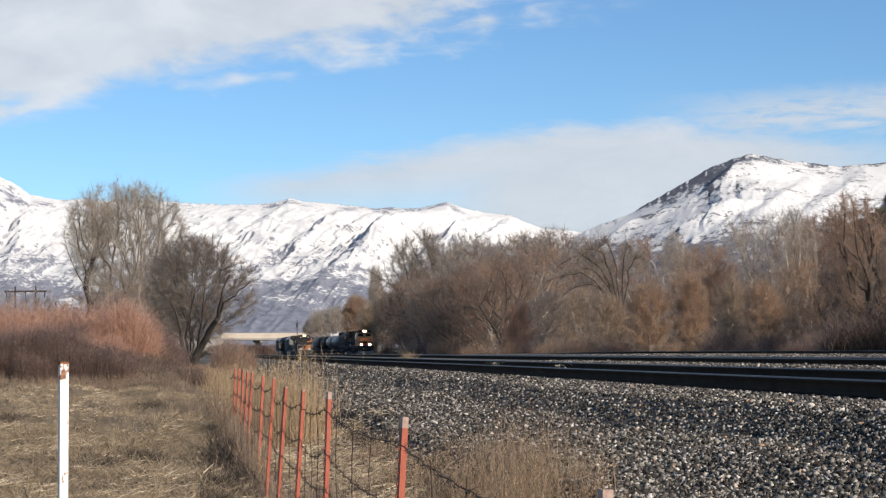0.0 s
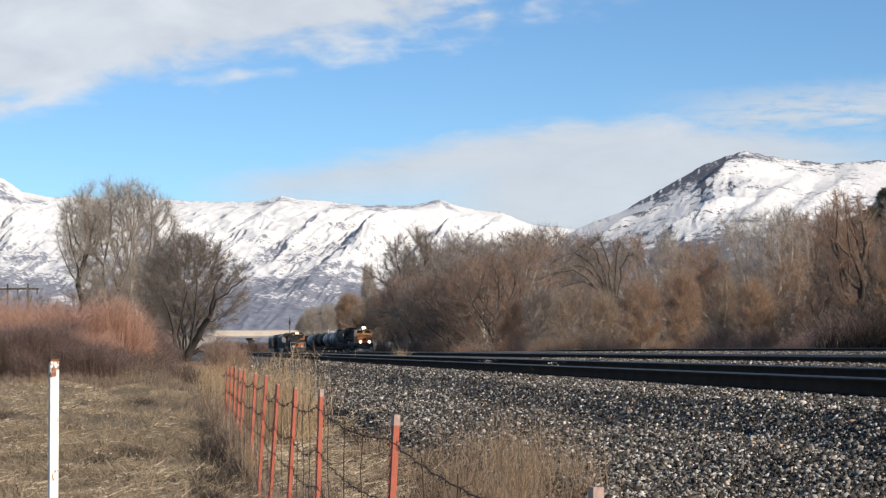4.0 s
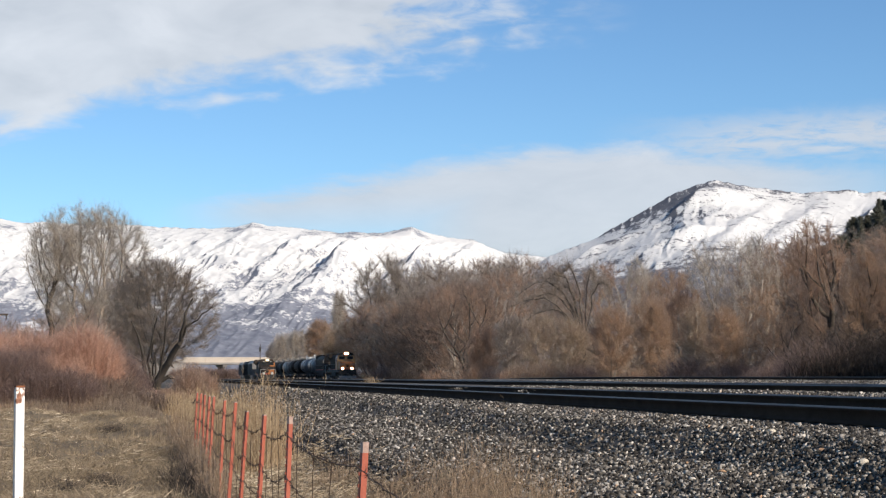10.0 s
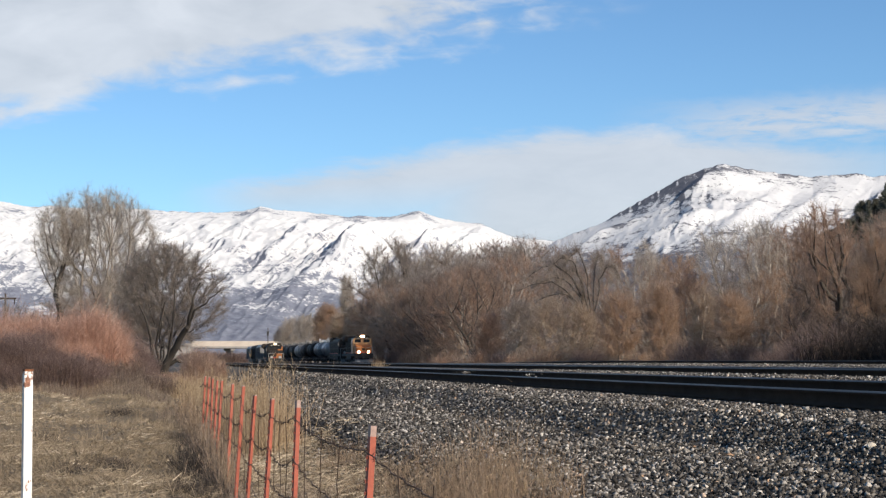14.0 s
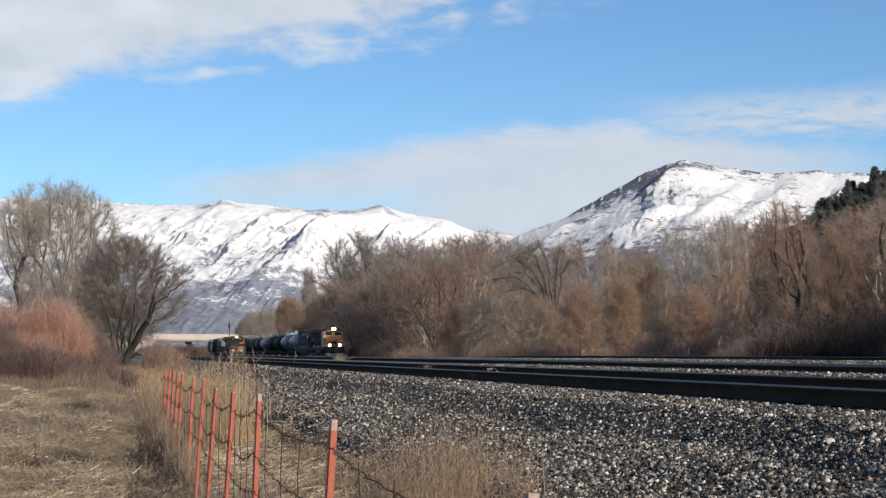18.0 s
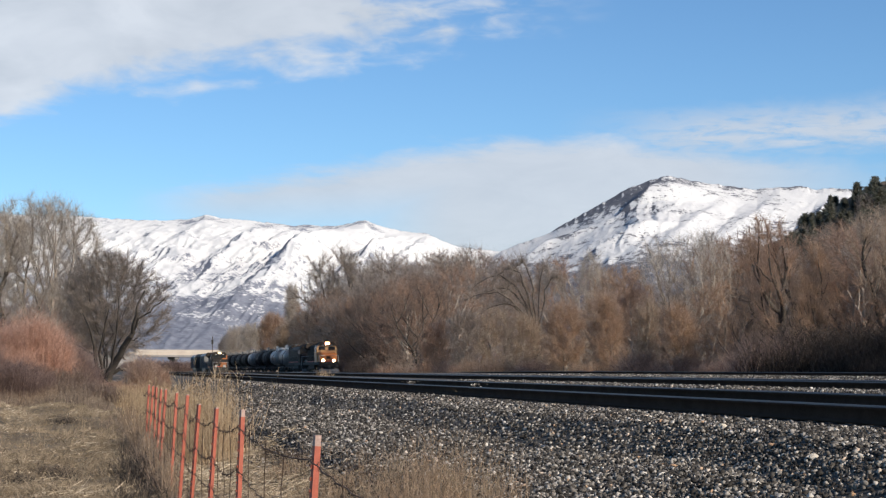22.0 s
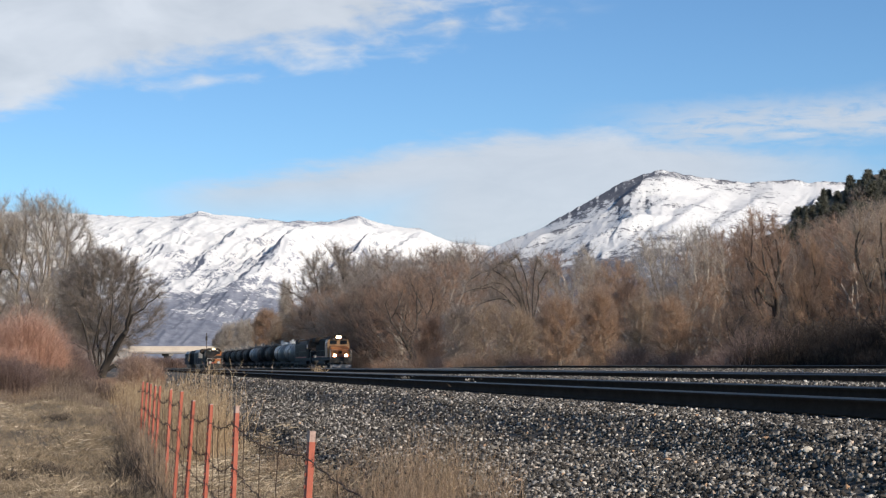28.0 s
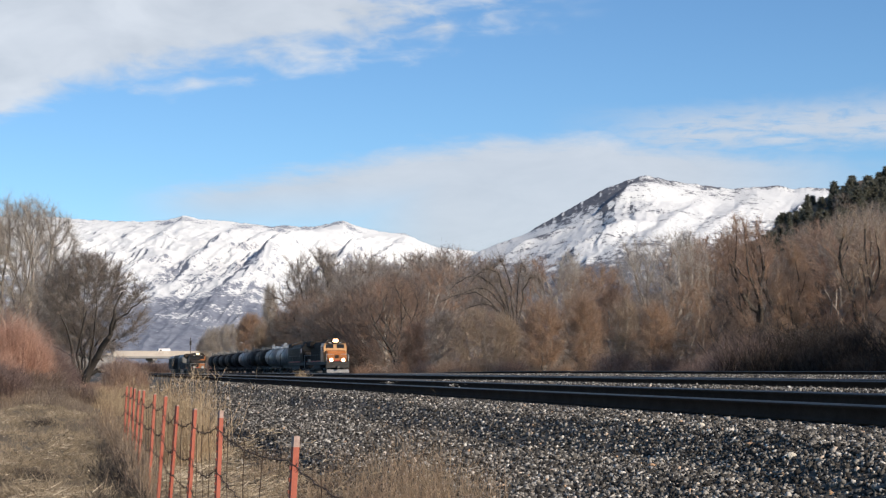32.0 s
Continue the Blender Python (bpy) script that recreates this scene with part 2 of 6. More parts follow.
M_ROCK = surface("loose_stone", (0.08, 0.071, 0.06), (0.30, 0.27, 0.23), 9, 60, 0.85, bump=0.3, spread=0.5)
M_RAIL = surface("rail_steel", (0.032, 0.021, 0.0155), (0.068, 0.046, 0.034), 3, 40, 0.9, 0.0, 0.1, spec=0.03)
M_RAILTOP = surface("worn_rail_head", (0.07, 0.06, 0.052), (0.15, 0.135, 0.12), 2, 30, 0.5, 0.6, 0.03)
M_TIE = surface("tie_timber", (0.018, 0.015, 0.013), (0.06, 0.05, 0.042), 4, 40, 0.9, bump=0.5, spread=0.3, stretch=(1, 5, 1))
M_POST = surface("orange_post_paint", (0.235, 0.047, 0.025), (0.36, 0.088, 0.043), 9, 70, 0.6, bump=0.1, stain=(0.2, 0.06, 0.03), stain_at=0.62)
M_TIP = surface("bare_post_tip", (0.24, 0.15, 0.12), (0.40, 0.29, 0.24), 30, 120, 0.6, bump=0.1)
M_WIRE = surface("rusty_wire", (0.035, 0.022, 0.016), (0.09, 0.055, 0.035), 20, 100, 0.8, 0.3, 0.1)
M_WHITE_PLAIN = surface("white_post_paint", (0.68, 0.66, 0.62), (0.82, 0.80, 0.76), 12, 90, 0.5, bump=0.05)
M_RUST = surface("rust", (0.10, 0.035, 0.015), (0.3, 0.11, 0.045), 40, 160, 0.9, bump=0.3)
M_BARK = surface("grey_bark", (0.11, 0.093, 0.078), (0.33, 0.28, 0.235), 2.5, 14, 0.95, bump=0.6, stretch=(1, 1, 0.3))
M_DARKBARK = surface("dark_bark", (0.025, 0.02, 0.017), (0.08, 0.065, 0.052), 2.5, 14, 0.95, bump=0.6, stretch=(1, 1, 0.3))
TWIG = {
    "tan": island_mat("tan_twigs", [(0, (0.225, 0.171, 0.126)), (0.6, (0.496, 0.382, 0.286)), (1, (0.691, 0.584, 0.454))], through_=0.65),
    "grey": island_mat("grey_twigs", [(0, (0.180, 0.148, 0.124)), (0.6, (0.42, 0.352, 0.296)), (1, (0.65, 0.56, 0.475))], through_=0.65),
    "brown": island_mat("brown_twigs", [(0, (0.202, 0.131, 0.095)), (0.6, (0.476, 0.319, 0.227)), (1, (0.695, 0.498, 0.361))], through_=0.65),
    "russet": island_mat("russet_twigs", [(0, (0.225, 0.15, 0.108)), (0.6, (0.490, 0.348, 0.258)), (1, (0.66, 0.50, 0.385))], through_=0.65),
    "gold": island_mat("golden_twigs", [(0, (0.235, 0.158, 0.108)), (0.6, (0.525, 0.378, 0.272)), (1, (0.70, 0.535, 0.395))], through_=0.65),
    "pale": island_mat("bleached_twigs", [(0, (0.31, 0.265, 0.22)), (0.6, (0.59, 0.52, 0.44)), (1, (0.79, 0.72, 0.635))], through_=0.65),
    "red": island_mat("red_willow_stems", [(0, (0.28, 0.163, 0.117)), (0.6, (0.60, 0.368, 0.27)), (1, (0.71, 0.51, 0.39))], through_=0.5),
    "mauve": island_mat("mauve_stems", [(0, (0.13, 0.092, 0.078)), (0.6, (0.325, 0.232, 0.195)), (1, (0.49, 0.37, 0.315))], through_=0.65),
    "dark": island_mat("dark_twigs", [(0, (0.119, 0.087, 0.069)), (0.6, (0.303, 0.226, 0.175)), (1, (0.497, 0.384, 0.301))], through_=0.65),
    "ash": island_mat("ash_grey_twigs", [(0, (0.155, 0.128, 0.106)), (0.6, (0.365, 0.306, 0.256)), (1, (0.57, 0.49, 0.415))], through_=0.65),
    # near-black stems whose colour stands for the shade under the trees
    "dead": island_mat("shade_dark_stems", [(0, (0.02, 0.016, 0.014)), (0.6, (0.06, 0.048, 0.04)), (1, (0.15, 0.12, 0.10))], through_=0.45),
    "needle": island_mat("pine_needles", [(0, (0.09, 0.094, 0.075)), (0.6, (0.20, 0.20, 0.16)), (1, (0.32, 0.31, 0.25))], through_=0.6),
}
M_STRAW = island_mat("dry_straw", [(0, (0.046, 0.036, 0.025)), (0.45, (0.178, 0.137, 0.092)), (0.8, (0.375, 0.302, 0.21)), (1, (0.610, 0.52, 0.405))], patch=0.55, patch_scale=0.42)
M_REED = island_mat("pale_reeds", [(0, (0.22, 0.145, 0.084)), (0.5, (0.46, 0.335, 0.200)), (1, (0.66, 0.52, 0.344))], through_=0.3)
M_WEED = island_mat("brown_weeds", [(0, (0.100, 0.067, 0.041)), (0.5, (0.240, 0.166, 0.106)), (1, (0.420, 0.315, 0.215))])
M_GREYWEED = island_mat("grey_weeds", [(0, (0.060, 0.043, 0.034)), (0.5, (0.170, 0.125, 0.091)), (1, (0.340, 0.269, 0.201))])
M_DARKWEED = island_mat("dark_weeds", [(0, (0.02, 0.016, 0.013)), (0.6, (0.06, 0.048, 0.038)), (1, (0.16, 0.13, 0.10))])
M_CONC = surface("pale_concrete", (0.36, 0.31, 0.255), (0.47, 0.41, 0.34), 0.3, 4, 0.85, bump=0.2)
M_DARKCONC = surface("weathered_concrete", (0.16, 0.15, 0.14), (0.28, 0.26, 0.24), 0.3, 4, 0.9, bump=0.2)
M_POLE = surface("creosote_pole", (0.035, 0.026, 0.02), (0.09, 0.07, 0.055), 1, 12, 0.9, bump=0.3)
# rolling stock
M_YELLOW = surface("amber_loco_paint", (0.25, 0.085, 0.024), (0.38, 0.14, 0.04), 1.5, 25, 0.4, bump=0.05, stain=(0.33, 0.17, 0.05), stain_at=0.64)
M_GREY = surface("grey_loco_paint", (0.028, 0.022, 0.018), (0.060, 0.048, 0.040), 1.2, 20, 0.8, bump=0.05, spec=0.06)
M_BLACK = surface("black_car_paint", (0.010, 0.009, 0.009), (0.030, 0.027, 0.025), 1.2, 14, 0.6, bump=0.08, spread=0.4, spec=0.08)
M_SOOT = surface("grimy_underframe", (0.012, 0.011, 0.010), (0.05, 0.045, 0.04), 2, 20, 0.85, bump=0.3)
M_DARKGREY = surface("dark_grey_car_paint", (0.075, 0.074, 0.073), (0.17, 0.167, 0.163), 0.8, 12, 0.42, bump=0.06, spread=0.3, spec=0.35, stain=(0.04, 0.035, 0.03), stain_at=0.56)
M_SILVER = surface("silver_grey_car_paint", (0.085, 0.087, 0.09), (0.165, 0.168, 0.172), 0.7, 10, 0.38, bump=0.08, stain=(0.10, 0.09, 0.08), stain_at=0.6)
M_PALEGREY = surface("pale_grey_car_paint", (0.30, 0.30, 0.29), (0.48, 0.48, 0.46), 0.7, 10, 0.6, bump=0.1, stain=(0.16, 0.12, 0.09), stain_at=0.62)
M_GLASS = surface("cab_glass", (0.01, 0.012, 0.014), (0.03, 0.034, 0.038), 2, 10, 0.08, bump=0)
M_STRIPE = surface("red_stripe", (0.35, 0.03, 0.02), (0.45, 0.05, 0.03), 3, 20, 0.5, bump=0)
M_STEEL = surface("worn_wheel_steel", (0.05, 0.045, 0.04), (0.14, 0.125, 0.11), 4, 30, 0.6, 0.5, 0.1)
M_LAMP = glow("headlight_glow", (1.0, 0.76, 0.46), 16)
# glowing colour that stands for the glare round lit lamps
M_HALO = glow("lamp_glare", (1.0, 0.42, 0.22), 2.2)
M_DIM = glow("dim_headlight_glow", (1.0, 0.8, 0.4), 1.5)
M_LAMP_OFF = surface("unlit_lens", (0.3, 0.3, 0.28), (0.5, 0.5, 0.47), 20, 60, 0.2, bump=0)


def flaking_white():
    """White paint that has flaked to rust towards the post's top."""
    m, nt, bs = node_mat("flaking_white_paint")
    tc = nt.nodes.new("ShaderNodeTexCoord")
    sep = nt.nodes.new("ShaderNodeSeparateXYZ")
    nt.links.new(tc.outputs["Object"], sep.inputs[0])
    up = nt.nodes.new("ShaderNodeMapRange")
    up.inputs["From Min"].default_value, up.inputs["From Max"].default_value = 1.42, 1.53
    nt.links.new(sep.outputs[2], up.inputs["Value"])
    amount = calc(nt, "ADD", noise_of(nt, 42, 5, 0.6, (1, 1, 0.5)), calc(nt, "MULTIPLY", up.outputs[0], 0.1))
    mask = ramp(nt, amount, [(0.64, (0, 0, 0)), (0.68, (1, 1, 1))])
    paint = ramp(nt, noise_of(nt, 60, 4), [(0.3, (0.66, 0.62, 0.57)), (0.7, (0.8, 0.77, 0.72))])
    rust = ramp(nt, noise_of(nt, 160, 3), [(0.3, (0.10, 0.035, 0.015)), (0.7, (0.30, 0.11, 0.05))])
    nt.links.new(blend(nt, mask, paint, rust), bs.inputs["Base Color"])
    bs.inputs["Roughness"].default_value = 0.55
    return m


M_WHITE = flaking_white()
M_TAN = surface("tan_rock", (0.30, 0.17, 0.09), (0.46, 0.30, 0.18), 9, 50, 0.85, bump=0.3)
M_PALEROCK = surface("pale_rock", (0.42, 0.37, 0.29), (0.6, 0.54, 0.44), 9, 50, 0.85, bump=0.3)

M_PALEBARK = surface("pale_bark", (0.20, 0.17, 0.14), (0.46, 0.41, 0.35), 2.5, 25, 0.95, bump=0.4, stretch=(1, 1, 0.3))
M_MATS = island_mat("bleached_straw", [(0, (0.135, 0.104, 0.068)), (0.5, (0.34, 0.272, 0.184)), (1, (0.69, 0.59, 0.45))], patch=0.4, patch_scale=0.5)
# paler amber that stands for sunlight on the leader's cab front
M_CREAM = surface("sunlit_cab_paint", (0.36, 0.185, 0.07), (0.52, 0.30, 0.135), 1.5, 25, 0.45, bump=0.05, stain=(0.45, 0.24, 0.09), stain_at=0.62)

M_STEELGREY = surface("scuffed_grey_paint", (0.12, 0.115, 0.11), (0.27, 0.26, 0.25), 2, 20, 0.7, bump=0.1)

# ---------------------------------------------------------------- ground, from the camera's feet to the horizon
def graded(*spans):
    out = []
    for a, b, n in spans:
        out += list(np.linspace(a, b, n, endpoint=False))
    return np.array(out + [spans[-1][1]])


gs = graded((-300, 4, 20), (4, 40, 190), (40, 110, 120), (110, 450, 90), (450, 4900, 50))
gl = graded((-2800, -60, 24), (-60, -14, 24), (-14, 2.4, 90), (2.4, 7.2, 60), (7.2, 16, 40), (16, 60, 50), (60, 2800, 36))
S, Lx = np.meshgrid(gs, gl, indexing="ij")
Z = floor_z(S, Lx)
GX, GY = plan_xy(S, Lx)
ns, nl = S.shape
idx = np.arange(ns * nl).reshape(ns, nl)
quads = np.stack([idx[:-1, :-1], idx[:-1, 1:], idx[1:, 1:], idx[1:, :-1]], -1).reshape(-1, 4)
ground = raw("ground", np.stack([GX, GY, Z], -1).reshape(-1, 3), quads[:, ::-1], M_FIELD, smooth=True)
ground.data.materials.append(M_GRAVEL)
ground.data.materials.append(M_LITTER)
mid_l = (gl[:-1] + gl[1:]) / 2
zone = np.where(mid_l < 2.7, 0, np.where(mid_l < 38, 1, 2)).astype(np.int32)
ground.data.polygons.foreach_set("material_index", np.tile(zone, ns - 1))
tagged(ground, "flat dry winter field rising to a grey gravel railway bed", "ground", kind="structure")


# ---------------------------------------------------------------- railway tracks
def rail_profile():
    """Half-widths and heights of a heavy rail, 0.186 m high, foot to head."""
    right = [(0.076, 0.0), (0.076, 0.012), (0.02, 0.03), (0.009, 0.045), (0.009, 0.13), (0.037, 0.145), (0.037, 0.168), (0.026, 0.186)]
    return right + [(-a, b) for a, b in right[::-1]]


def sweep(name, path, offset_z, parent, label=""):
    prof = rail_profile()
    n, k = len(path), len(prof)
    pts = np.array([tuple(p) for p in path])
    d = np.gradient(pts, axis=0)
    side = np.stack([d[:, 1], -d[:, 0], 0 * d[:, 0]], 1)
    side /= np.linalg.norm(side, axis=1, keepdims=True)
    vs = np.stack([pts + side * a + np.array([0, 0, b + offset_z]) for a, b in prof], 1).reshape(-1, 3)
    base = (np.arange(n - 1) * k)[:, None]
    fs = np.concatenate([base + np.array([[j, (j + 1) % k, k + (j + 1) % k, k + j]]) for j in range(k)])
    ob = raw(name, vs, fs, M_RAIL, parent, label)
    ob.data.materials.append(M_RAILTOP)
    top = np.zeros(len(fs), np.int32)
    top[6 * (n - 1):9 * (n - 1)] = 1
    ob.data.polygons.foreach_set("material_index", top)
    return ob


def tie_mesh():
    bm = box(B(), 0, 0, 0, 2.6, 0.23, 0.18, 0.012)
    me = bpy.data.meshes.new("tie")
    bm.to_mesh(me)
    bm.free()
    me.materials.append(M_TIE)
    return me


TIE = tie_mesh()


def track(label, near_l, far_l, near_z, far_z, spans, tie_from, tie_to, drop=0.0):
    root = tagged(new("railway_track"), label, "railway track", "parallel tracks", "structure")
    for f, z in ((near_l, near_z), (far_l, far_z)):
        sweep("rail", [P(s, float(f(s)), z - 0.186 - float(dip(s, drop))) for s in spans], 0.0, root, "dark steel rail with a polished head")
    s = tie_from
    while s < tie_to:
        mid = (float(near_l(s)) + float(far_l(s))) / 2
        o = new("tie", TIE)
        tilt = math.atan2(far_z - near_z, 1.47)
        o.matrix_basis = Matrix.Translation(P(s, mid, (near_z + far_z) / 2 - 0.186 - 0.092)) @ Matrix.Rotation(-HEAD, 4, "Z") @ Matrix.Rotation(-tilt, 4, "Y") @ pose(0, 0, 0, 0, 0, random.uniform(-0.5, 0.5))
        o.parent = root
        s += 0.52
    return root


long_s = list(np.linspace(-80, 120, 60)) + list(np.linspace(125, 640, 90))
track("nearest railway track, black-sided rails on timber ties in gravel", lambda s: A_NEAR, lambda s: A_FAR, 1.21, 1.275, long_s, 8, 110)
track("middle railway track bending towards the parked train", lambda s: B_NEAR + b_shift(s), lambda s: B_FAR + b_shift(s), 1.37, 1.375, long_s, 14, 120, 1.1)
track("far railway track along the wood, carrying the freight train", lambda s: c_line(s) - 0.735, lambda s: c_line(s) + 0.735, 1.45, 1.45, long_s, 60, 150, 0.43)


# ---------------------------------------------------------------- crushed stone of the bed
def stones_at(s, l, size, rng, sink=0.25):
    """Angular stones: jittered blocks, turned at random, lying on the bed."""
    n = len(s)
    cube = np.array([(x, y, z) for x in (-1, 1) for y in (-1, 1) for z in (-1, 1)], float)
    faces = np.array([(0, 1, 3, 2), (4, 6, 7, 5), (0, 4, 5, 1), (2, 3, 7, 6), (0, 2, 6, 4), (1, 5, 7, 3)])
    vs = cube[None] * (0.5 * size[:, None, None] * rng.uniform(0.5, 1.3, (n, 1, 3)) * np.array([1.1, 0.85, 0.55])) * rng.uniform(0.4, 1.15, (n, 8, 3))
    q = rng.normal(size=(n, 4)) * np.array([1.0, 0.55, 0.55, 1.0])
    q /= np.linalg.norm(q, axis=1, keepdims=True)
    w, x, y, z = q.T
    R = np.stack([1 - 2 * (y * y + z * z), 2 * (x * y - z * w), 2 * (x * z + y * w), 2 * (x * y + z * w), 1 - 2 * (x * x + z * z), 2 * (y * z - x * w),
                  2 * (x * z - y * w), 2 * (y * z + x * w), 1 - 2 * (x * x + y * y)], 1).reshape(n, 3, 3)
    vs = np.einsum("nij,nkj->nki", R, vs)
    px, py = plan_xy(s, l)
    vs += np.stack([px, py, floor_z(s, l) + size * (0.5 - sink) * rng.uniform(0.2, 1.1, n)], 1)[:, None]
    fs = (np.arange(n)[:, None, None] * 8 + faces[None]).reshape(-1, 4)
    return vs.reshape(-1, 3), fs


def scatter(rng, n, s0, s1, l0, l1):
    return rng.uniform(s0, s1, n), rng.uniform(l0, l1, n)


def ballast():
    rng = np.random.RandomState(11)
    bits = []
    for s0, s1, l0, l1, per, lo, hi in ((8, 18, 2.5, 7.2, 900, 0.018, 0.044), (18, 34, 2.5, 7.2, 480, 0.02, 0.046), (34, 66, 2.6, 7.2, 170, 0.03, 0.056),
                                        (66, 110, 2.8, 7.0, 40, 0.05, 0.09), (16, 50, 9.7, 11.3, 260, 0.02, 0.042), (30, 90, 14.9, 30.5, 16, 0.03, 0.055), (7, 40, 1.9, 2.8, 26, 0.02, 0.06)):
        n = int((s1 - s0) * (l1 - l0) * per)
        s, l = scatter(rng, n, s0, s1, l0, l1)
        keep = l < s * 0.56 + 0.5
        if l1 < 7.2 and l0 >= 2.5:
            edge = 2.7 + 0.3 * bumps(s, s * 0.2, 1.7)
            keep &= l > edge
        s, l = s[keep], l[keep]
        bits.append(stones_at(s, l, rng.uniform(lo, hi, len(s)) * rng.choice([0.8, 1.0, 1.0, 1.35], len(s)), rng))
    # spilt stone heaped between the rails of the nearest track
    for s_h, l_h in ((38.0, 8.15), (47.0, 8.3)):
        n = 40
        s, l = s_h + rng.normal(0, 0.35, n), l_h + rng.normal(0, 0.12, n)
        v, f = stones_at(s, l, rng.uniform(0.03, 0.06, n), rng)
        v[:, 2] += np.repeat(0.2 * np.exp(-((s - s_h) / 0.4) ** 2), 8)
        bits.append((v, f))
    vs, fs = joined(*bits)
    ob = raw("ballast", vs, fs, M_STONE)
    return tagged(ob, "bed of grey crushed stone ballast sloping down from the track", "gravel", kind="stuff")


ballast()

# ---------------------------------------------------------------- snowy mountains
def snow_material(name, bare, line_low, line_high, patches, cliffs, aspect, bands, crest_at, shade_heights, speck):
    """Snow over brush and rock: rock on the steep faces and along the crest, brush low down. The bare colours are
    tinted blue for haze.
    """
    m, nt, bs = node_mat(name)
    geo = nt.nodes.new("ShaderNodeNewGeometry")
    sep, tilt = nt.nodes.new("ShaderNodeSeparateXYZ"), nt.nodes.new("ShaderNodeSeparateXYZ")
    nt.links.new(geo.outputs["Position"], sep.inputs[0])
    nt.links.new(geo.outputs["True Normal"], tilt.inputs[0])
    big, mid, small = noise_of(nt, 0.0045, 5, 0.6), noise_of(nt, 0.017, 6, 0.7, (1, 0.45, 0.8)), noise_of(nt, 0.055, 6, 0.75, (1, 0.6, 1.4))
    grain = noise_of(nt, 0.16, 4, 0.7, (1, 0.6, 1.6))
    ledge = noise_of(nt, 0.03, 4, 0.65, (0.5, 0.5, 3.2))
    low, steep, top = nt.nodes.new("ShaderNodeMapRange"), nt.nodes.new("ShaderNodeMapRange"), nt.nodes.new("ShaderNodeMapRange")
    low.inputs["From Min"].default_value, low.inputs["From Max"].default_value = line_high, line_low
    steep.inputs["From Min"].default_value, steep.inputs["From Max"].default_value = 0.90, 0.68
    top.inputs["From Min"].default_value, top.inputs["From Max"].default_value = crest_at
    nt.links.new(sep.outputs[2], low.inputs["Value"])
    nt.links.new(sep.outputs[2], top.inputs["Value"])
    nt.links.new(tilt.outputs[2], steep.inputs["Value"])
    # slopes turned from the sun get the bare colour, painting their shade darker
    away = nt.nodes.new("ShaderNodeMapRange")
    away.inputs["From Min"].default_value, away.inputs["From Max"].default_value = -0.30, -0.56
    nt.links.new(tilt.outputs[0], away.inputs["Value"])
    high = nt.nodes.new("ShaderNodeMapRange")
    high.inputs["From Min"].default_value, high.inputs["From Max"].default_value = shade_heights
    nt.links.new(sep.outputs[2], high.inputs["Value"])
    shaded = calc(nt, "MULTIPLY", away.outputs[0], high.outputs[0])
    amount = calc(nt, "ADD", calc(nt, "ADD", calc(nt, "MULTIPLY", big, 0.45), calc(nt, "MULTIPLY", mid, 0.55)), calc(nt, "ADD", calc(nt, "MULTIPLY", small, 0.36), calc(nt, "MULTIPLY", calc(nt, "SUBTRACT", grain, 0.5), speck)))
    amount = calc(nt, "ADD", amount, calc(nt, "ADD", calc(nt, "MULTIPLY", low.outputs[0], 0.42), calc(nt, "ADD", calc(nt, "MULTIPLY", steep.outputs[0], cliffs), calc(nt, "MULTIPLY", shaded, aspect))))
    amount = calc(nt, "ADD", amount, calc(nt, "ADD", calc(nt, "MULTIPLY", top.outputs[0], 0.13), calc(nt, "MULTIPLY", calc(nt, "SUBTRACT", ledge, 0.5), bands)))
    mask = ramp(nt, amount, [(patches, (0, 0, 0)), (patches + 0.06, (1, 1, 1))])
    hazed_bare = ramp(nt, small, [(0.35, bare[0]), (0.65, bare[1])])
    nt.links.new(blend(nt, mask, (0.64, 0.637, 0.622), hazed_bare), bs.inputs["Base Color"])
    bs.inputs["Roughness"].default_value = 0.85
    b = add(nt, "ShaderNodeBump", Strength=0.15, Distance=14.0)
    nt.links.new(mid, b.inputs["Height"])
    nt.links.new(b.outputs[0], bs.inputs["Normal"])
    return m


